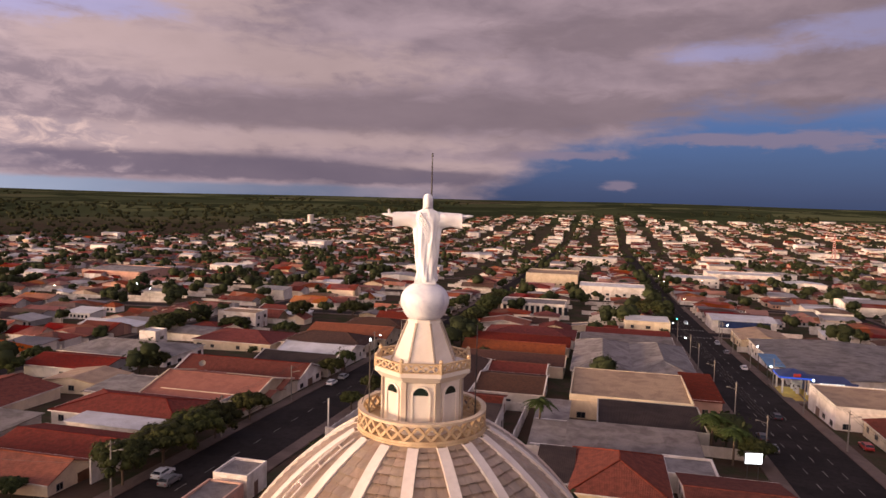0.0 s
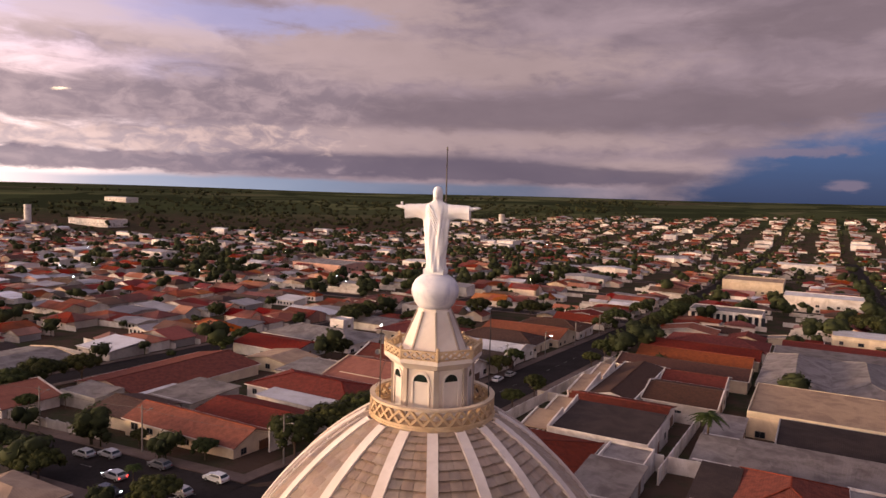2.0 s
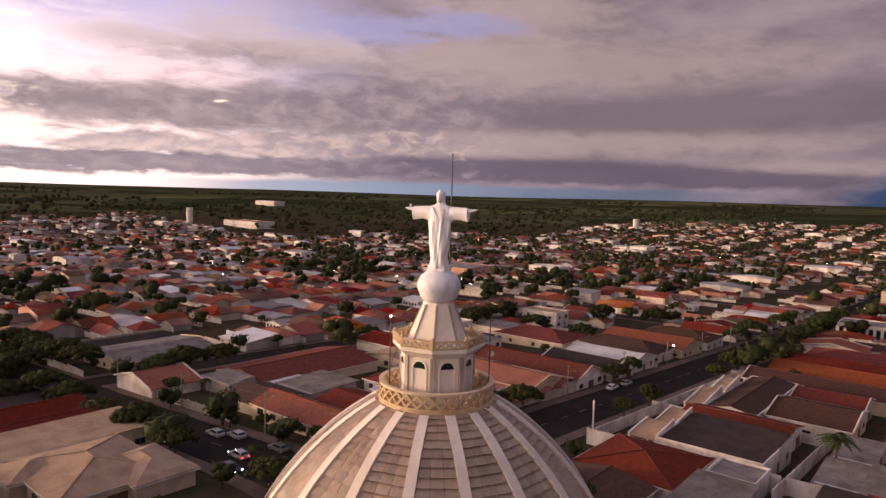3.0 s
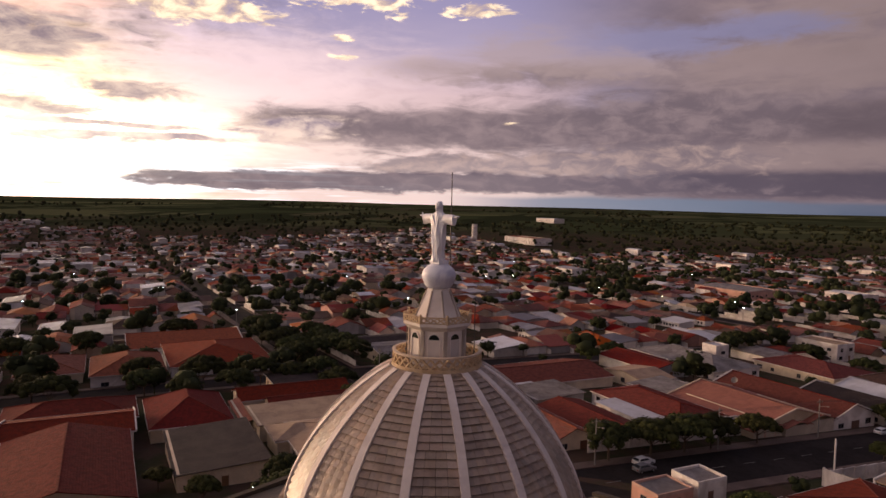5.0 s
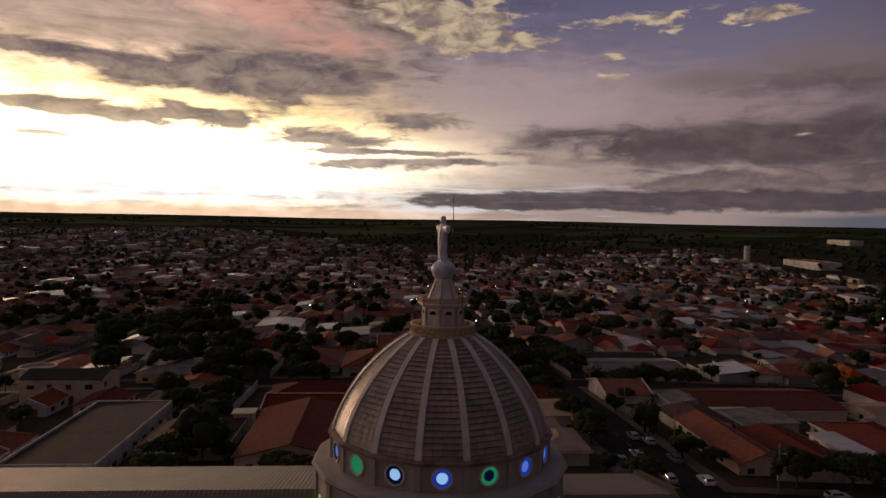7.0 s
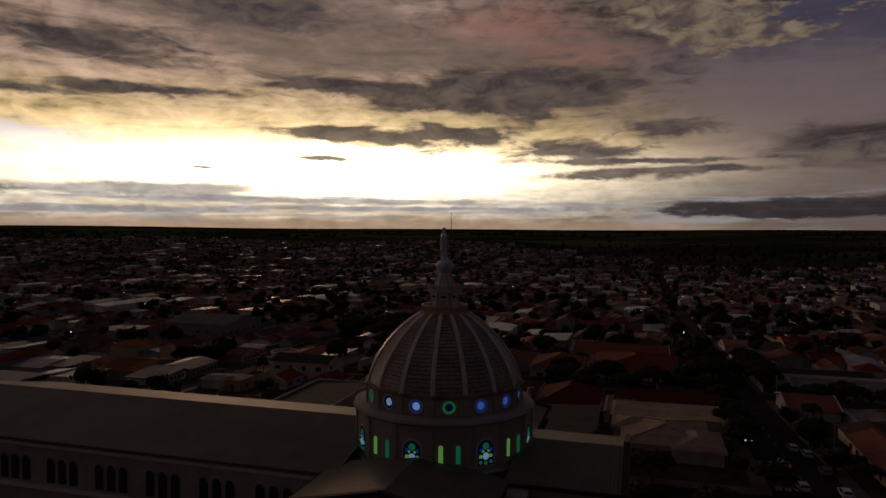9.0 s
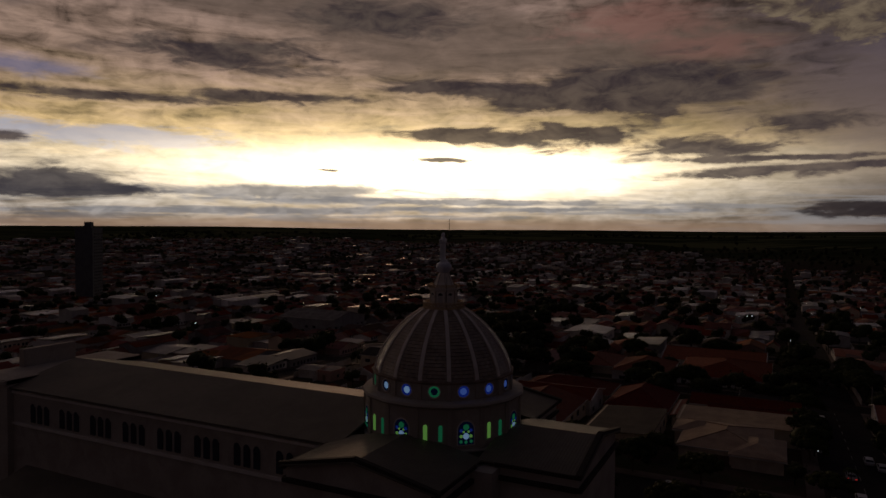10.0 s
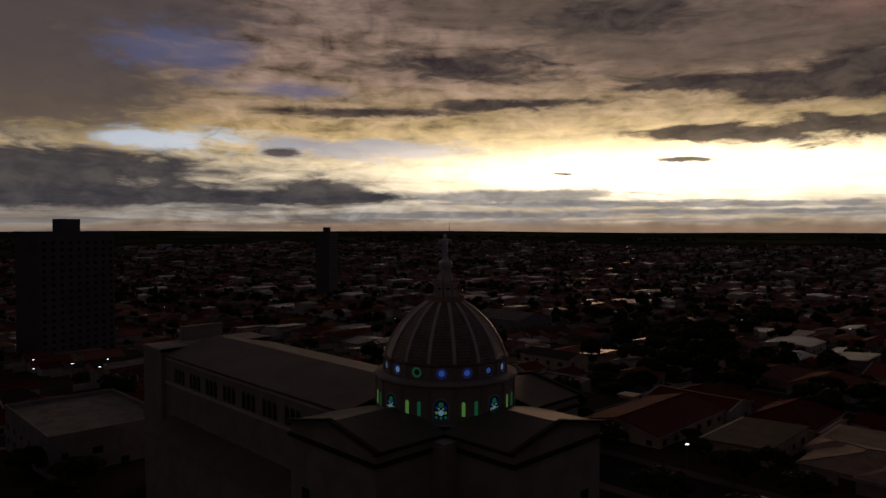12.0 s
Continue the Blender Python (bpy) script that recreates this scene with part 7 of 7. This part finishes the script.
def service_station():
    z = height(60, 172)
    root = thing("service_station", Matrix.Translation((60, 172, z)), "service station with a blue lit canopy beside the avenue", "service station")
    part("forecourt", Shape().box(-6.0, 2.2, -6.0, 14, -0.6, 0.32), M["kerb"], root)
    part("painted_apron", Shape().box(-5.2, -0.6, -3.0, 11.5, 0.324, 0.33), M["paint_yellow"], root)
    part("painted_apron", Shape().box(0.0, 2.0, -3.0, 11.5, 0.324, 0.33), M["paint_yellow"], root)
    c = Shape().box(-5.5, 2.6, 3.5, 11.5, 4.5, 5.0)
    for f in (((-5.6, 3.4, 5.0), (2.7, 3.4, 5.0), (-1.4, 7.4, 6.6)), ((2.7, 3.4, 5.0), (2.7, 11.6, 5.0), (-1.4, 7.4, 6.6)), ((2.7, 11.6, 5.0), (-5.6, 11.6, 5.0), (-1.4, 7.4, 6.6)), ((-5.6, 11.6, 5.0), (-5.6, 3.4, 5.0), (-1.4, 7.4, 6.6))):
        c.face(f)
    canopy = part("canopy", c, M["canopy"], root, "dark blue pointed canopy")
    part("emblem", Shape().box(-2.3, -0.5, 3.2, 3.3, 5.1, 6.0), M["car_red"], canopy, "red emblem")
    part("canopy_edge", Shape().box(-5.58, -5.5, 3.5, 11.5, 4.55, 4.95), M["blue_lit"], root)
    part("canopy_edge", Shape().box(-5.5, 2.6, 3.42, 3.5, 4.55, 4.95), M["blue_lit"], root)
    for px, py in ((-4.6, 4.3), (1.8, 4.3), (-4.6, 10.6), (1.8, 10.6)):
        part("column", Shape().box(px - 0.2, px + 0.2, py - 0.2, py + 0.2, 0.3, 4.5), M["plaster_white"], root)
        part("ceiling_lamp", Shape().box(px + 0.5, px + 1.3, py - 0.4, py + 0.4, 4.42, 4.5), M["lamp_cool"], root)
    shop = part("shop", Shape().box(2.4, 12.5, -1.0, 12, -0.6, 4.2), M["canopy"], root, "dark shop front")
    part("sign_board", Shape().box(2.2, 12.0, -1.3, -1.05, 4.0, 5.4), M["canopy"], shop)
    for k in range(8):
        part("sign_mark", Shape().box(3.0 + k * 0.75, 3.5 + k * 0.75, -1.36, -1.3, 4.5, 5.0), M["sign_lit"], shop)
    part("shop_window", Shape().box(5.5, 11.0, -1.08, -1.0, 0.9, 3.4), M["window_lit"], shop, "lit shop window")
    part("awning", Shape().beam((-3.0, 18.0, 4.4), (-3.0, 31.0, 5.2), 5.0, 0.25), M["awning_blue"], root, "pale blue awning")
    for px, py in ((-5.3, 18.4), (-5.3, 30.5), (-0.8, 18.4), (-0.8, 30.5)):
        part("awning_post", Shape().box(px - 0.1, px + 0.1, py - 0.1, py + 0.1, 0.1, 4.4 + (py - 18) * 0.06), M["iron"], root)
    pole = part("flood_pole", Shape().beam((-5.7, 12.8, 0.2), (-5.7, 12.8, 5.2), 0.1, 0.1), M["iron"], root)
    part("flood_lamp", Shape().box(-5.9, -5.5, 12.6, 13.0, 5.2, 5.5), M["lamp_cool"], pole)
    for py in (5, 7.5, 10):
        p = part("pump", Shape().box(-1.0, -0.3, py - 0.5, py + 0.5, 0.33, 2.1), M["plaster_white"], root)
        part("display", Shape().box(-1.04, -1.0, py - 0.35, py + 0.35, 1.4, 1.9), M["glass"], p)


M["car_red"] = PAINTS["red"]
M["window_lit"] = glowing("shop_window_light", (0.75, 0.88, 1.0), 1.4)
M["awning_blue"] = surface("awning_blue", (0.10, 0.20, 0.36), 0.7, (0.07, 0.14, 0.26), 1.5, 0.3, 0.1)
service_station()


def wall_line(points, tall, mat, label):
    """A garden wall along a line of the plan, in panels."""
    x0, y0 = points[0]
    root = thing("garden_wall", Matrix.Translation((x0, y0, height(x0, y0))), label, "wall")
    zb = height(x0, y0)
    for (xa, ya), (xb, yb) in zip(points, points[1:]):
        n = max(1, int(math.hypot(xb - xa, yb - ya) / 3.2))
        for i in range(n):
            p = (xa + (xb - xa) * i / n, ya + (yb - ya) * i / n)
            q = (xa + (xb - xa) * (i + 0.97) / n, ya + (yb - ya) * (i + 0.97) / n)
            z = height(*p) - zb
            part("panel", Shape().beam((p[0] - x0, p[1] - y0, z + tall / 2 - 0.2), (q[0] - x0, q[1] - y0, z + tall / 2 - 0.2), 0.16, tall + 0.4), M[mat], root)
            part("pier", Shape().box(p[0] - x0 - 0.16, p[0] - x0 + 0.16, p[1] - y0 - 0.16, p[1] - y0 + 0.16, z - 0.5, z + tall + 0.12), M[mat], root)


wall_line([(-147, 66), (-140, 55.6), (-101, 55.6)], 2.0, "plaster_grey", "pale grey panelled garden wall along the pavement")
wall_line([(-69.6, 66), (-69.6, 108)], 4.2, "plaster_white", "tall stained white wall along the pavement")
wall_line([(-66.5, 110), (-66.5, 146)], 2.2, "plaster_pink", "terracotta garden wall along the pavement")
wall_line([(-42.5, 96), (-42.5, 190)], 2.4, "plaster_white", "white garden wall along the pavement")
wall_line([(-8.6, 88), (-8.6, 130)], 2.6, "plaster_white", "white boundary wall between the back yards")
wall_line([(-8.4, 95), (0.5, 95.6)], 2.8, "plaster_white", "white boundary wall between two yards")
wall_line([(-42.5, 94.2), (-9, 94.6)], 3.0, "plaster_white", "white boundary wall between two houses")


def road_word(word, x, y, rz, tall):
    """A word painted on the road."""
    cu = bpy.data.curves.new("road_word", "FONT")
    cu.body, cu.size, cu.align_x, cu.align_y = word, tall, "CENTER", "CENTER"
    probe = new("road_word", cu)
    me = bpy.data.meshes.new_from_object(probe.evaluated_get(bpy.context.evaluated_depsgraph_get()))
    bpy.data.objects.remove(probe)
    me.materials.append(M["paint_fresh"]) if not me.materials else None
    me.materials[0] = M["paint_fresh"]
    ob = new("road_word", me)
    ob.matrix_basis = pose(x, y, height(x, y) + 0.15, 0, 0, rz)
    tagged(ob, "white stop word painted on the asphalt", "road marking", "", "structure")


M["paint_fresh"] = surface("paint_fresh", (0.60, 0.58, 0.54), 0.85, (0.40, 0.38, 0.35), 1.0, 0.4, 0.1)
road_word("PARE", -66.5, 43.2, -90, 2.6)
wall_line([(-120, 129.5), (-94, 129.5)], 2.4, "plaster_white", "white boundary wall behind the houses")


def air_conditioner(x, y, z):
    """An outdoor unit hung on a south wall."""
    root = thing("air_conditioner", Matrix.Translation((x, y, height(x, y) + z)), "grey air conditioner unit on a white wall", "air conditioner", "air conditioners on walls")
    part("case", Shape().box(-0.5, 0.5, -0.42, -0.04, 0.0, 0.75), M["concrete"], root)
    part("fan_grille", Shape().lathe([(0.02, 0.0), (0.28, 0.0), (0.30, 0.03)], 14), M["iron"], root, at=Matrix.Translation((-0.1, -0.43, 0.38)) @ Matrix.Rotation(math.pi / 2, 4, "X"))
    for px in (-0.35, 0.35):
        part("bracket", Shape().box(px - 0.03, px + 0.03, -0.42, 0.02, -0.06, 0.0), M["iron"], root)


for x, y in ((-86, 92), (-84, 70.5), (-90, 70.5), (-80, 60)):
    air_conditioner(x, y, 1.5)


# ---------------------------------------------------------------- landmarks farther off
def water_tower(x, y, r, h):
    root = thing("water_tower", Matrix.Translation((x, y, height(x, y))), "pale cylindrical water tower over the roofs", "water tower", "water towers")
    part("shaft", Shape().lathe([(r, -2), (r, h)], 20).cap(r, h, 20), M["plaster_white"], root)
    part("rim", Shape().lathe([(r + 0.3, h - 1.2), (r + 0.3, h), (r, h + 0.1)], 20), M["plaster_white"], root)


water_tower(-1150, 640, 5.5, 30)
water_tower(-560, 1250, 6.0, 26)


def radio_mast(x, y, h):
    root = thing("radio_mast", Matrix.Translation((x, y, height(x, y))), "red and white lattice radio mast", "radio mast")
    for sx, sy in ((-1, -1), (1, -1), (1, 1), (-1, 1)):
        part("leg", Shape().beam((sx * 2.4, sy * 2.4, -1), (sx * 0.4, sy * 0.4, h), 0.35, 0.35), M["car_red"], root)
    for i in range(14):
        z, w = h * i / 14, 2.4 - 2.0 * i / 14
        s = Shape()
        for (ax, ay), (bx, by) in (((-1, -1), (1, -1)), ((1, -1), (1, 1)), ((1, 1), (-1, 1)), ((-1, 1), (-1, -1))):
            s.beam((ax * w, ay * w, z), (bx * w, by * w, z + h / 14), 0.2, 0.2)
        part("brace", s, M["plaster_white"], root)


radio_mast(330, 1050, 42)
for x0, x1, y0, y1, e, r, w, lab in ((-360, -312, 400, 438, 7.5, "sheet_grey", "plaster_pink", "large red painted store with a flat roof"), (-300, -272, 470, 490, 8.0, "sheet_white", "plaster_white", "white store with a flat roof"),
                                     (-537, -488, 1005, 1030, 7.0, "sheet_white", "plaster_white", "long white shed at the edge of the woods"), (-1110, -1005, 685, 722, 11.0, "tile_orange", "plaster_white", "long white school with orange roofs"),
                                     (-1600, -1515, 1090, 1125, 11.0, "sheet_white", "plaster_white", "long white wing of a school"), (-386, -362, 850, 880, 12.0, "sheet_white", "plaster_white", "tall white four-storey block of flats"),
                                     (60, 100, 560, 590, 7.0, "sheet_white", "plaster_white", "white warehouse beside the avenue"), (100, 160, 620, 650, 8.0, "sheet_white", "plaster_white", "white warehouse beside the avenue"),
                                     (-25, 25, 780, 800, 8.0, "sheet_white", "plaster_white", "white hall between the houses"), (130, 180, 860, 890, 9.0, "sheet_white", "plaster_white", "white hall between the houses")):
    house(x0, x1, y0, y1, e, 1.2, "gable", "x", r, w, 0.6, word="warehouse", label=lab)

fill_blocks()
build_woods()


# ---------------------------------------------------------------- tiles of the dome: those on the lit front one by one, the rest joined
def lay_tiles():
    rest = Shape()
    for me, owner, m in TILES:
        c = m @ me.vertices[0].co
        if c.z > 33.2 and -2.35 < math.atan2(c.y, c.x) < -0.35:
            part("tile", me, None, owner, "", m)
        else:
            for p in me.polygons:
                rest.face([m @ me.vertices[i].co for i in p.vertices], None, p.material_index)
    tagged(part("roof_tiles", rest, [M["dome_tile_far"], M["joint_shade"]], dome), "grey-brown glazed tiles in courses", "", "", "stuff")


M["dome_tile_far"] = surface("dome_tile_joined", (0.38, 0.275, 0.195), 0.42, (0.24, 0.17, 0.118), 1.6, 0.45, 0.5, vary=0.22, spec=0.7, island=True)
lay_tiles()
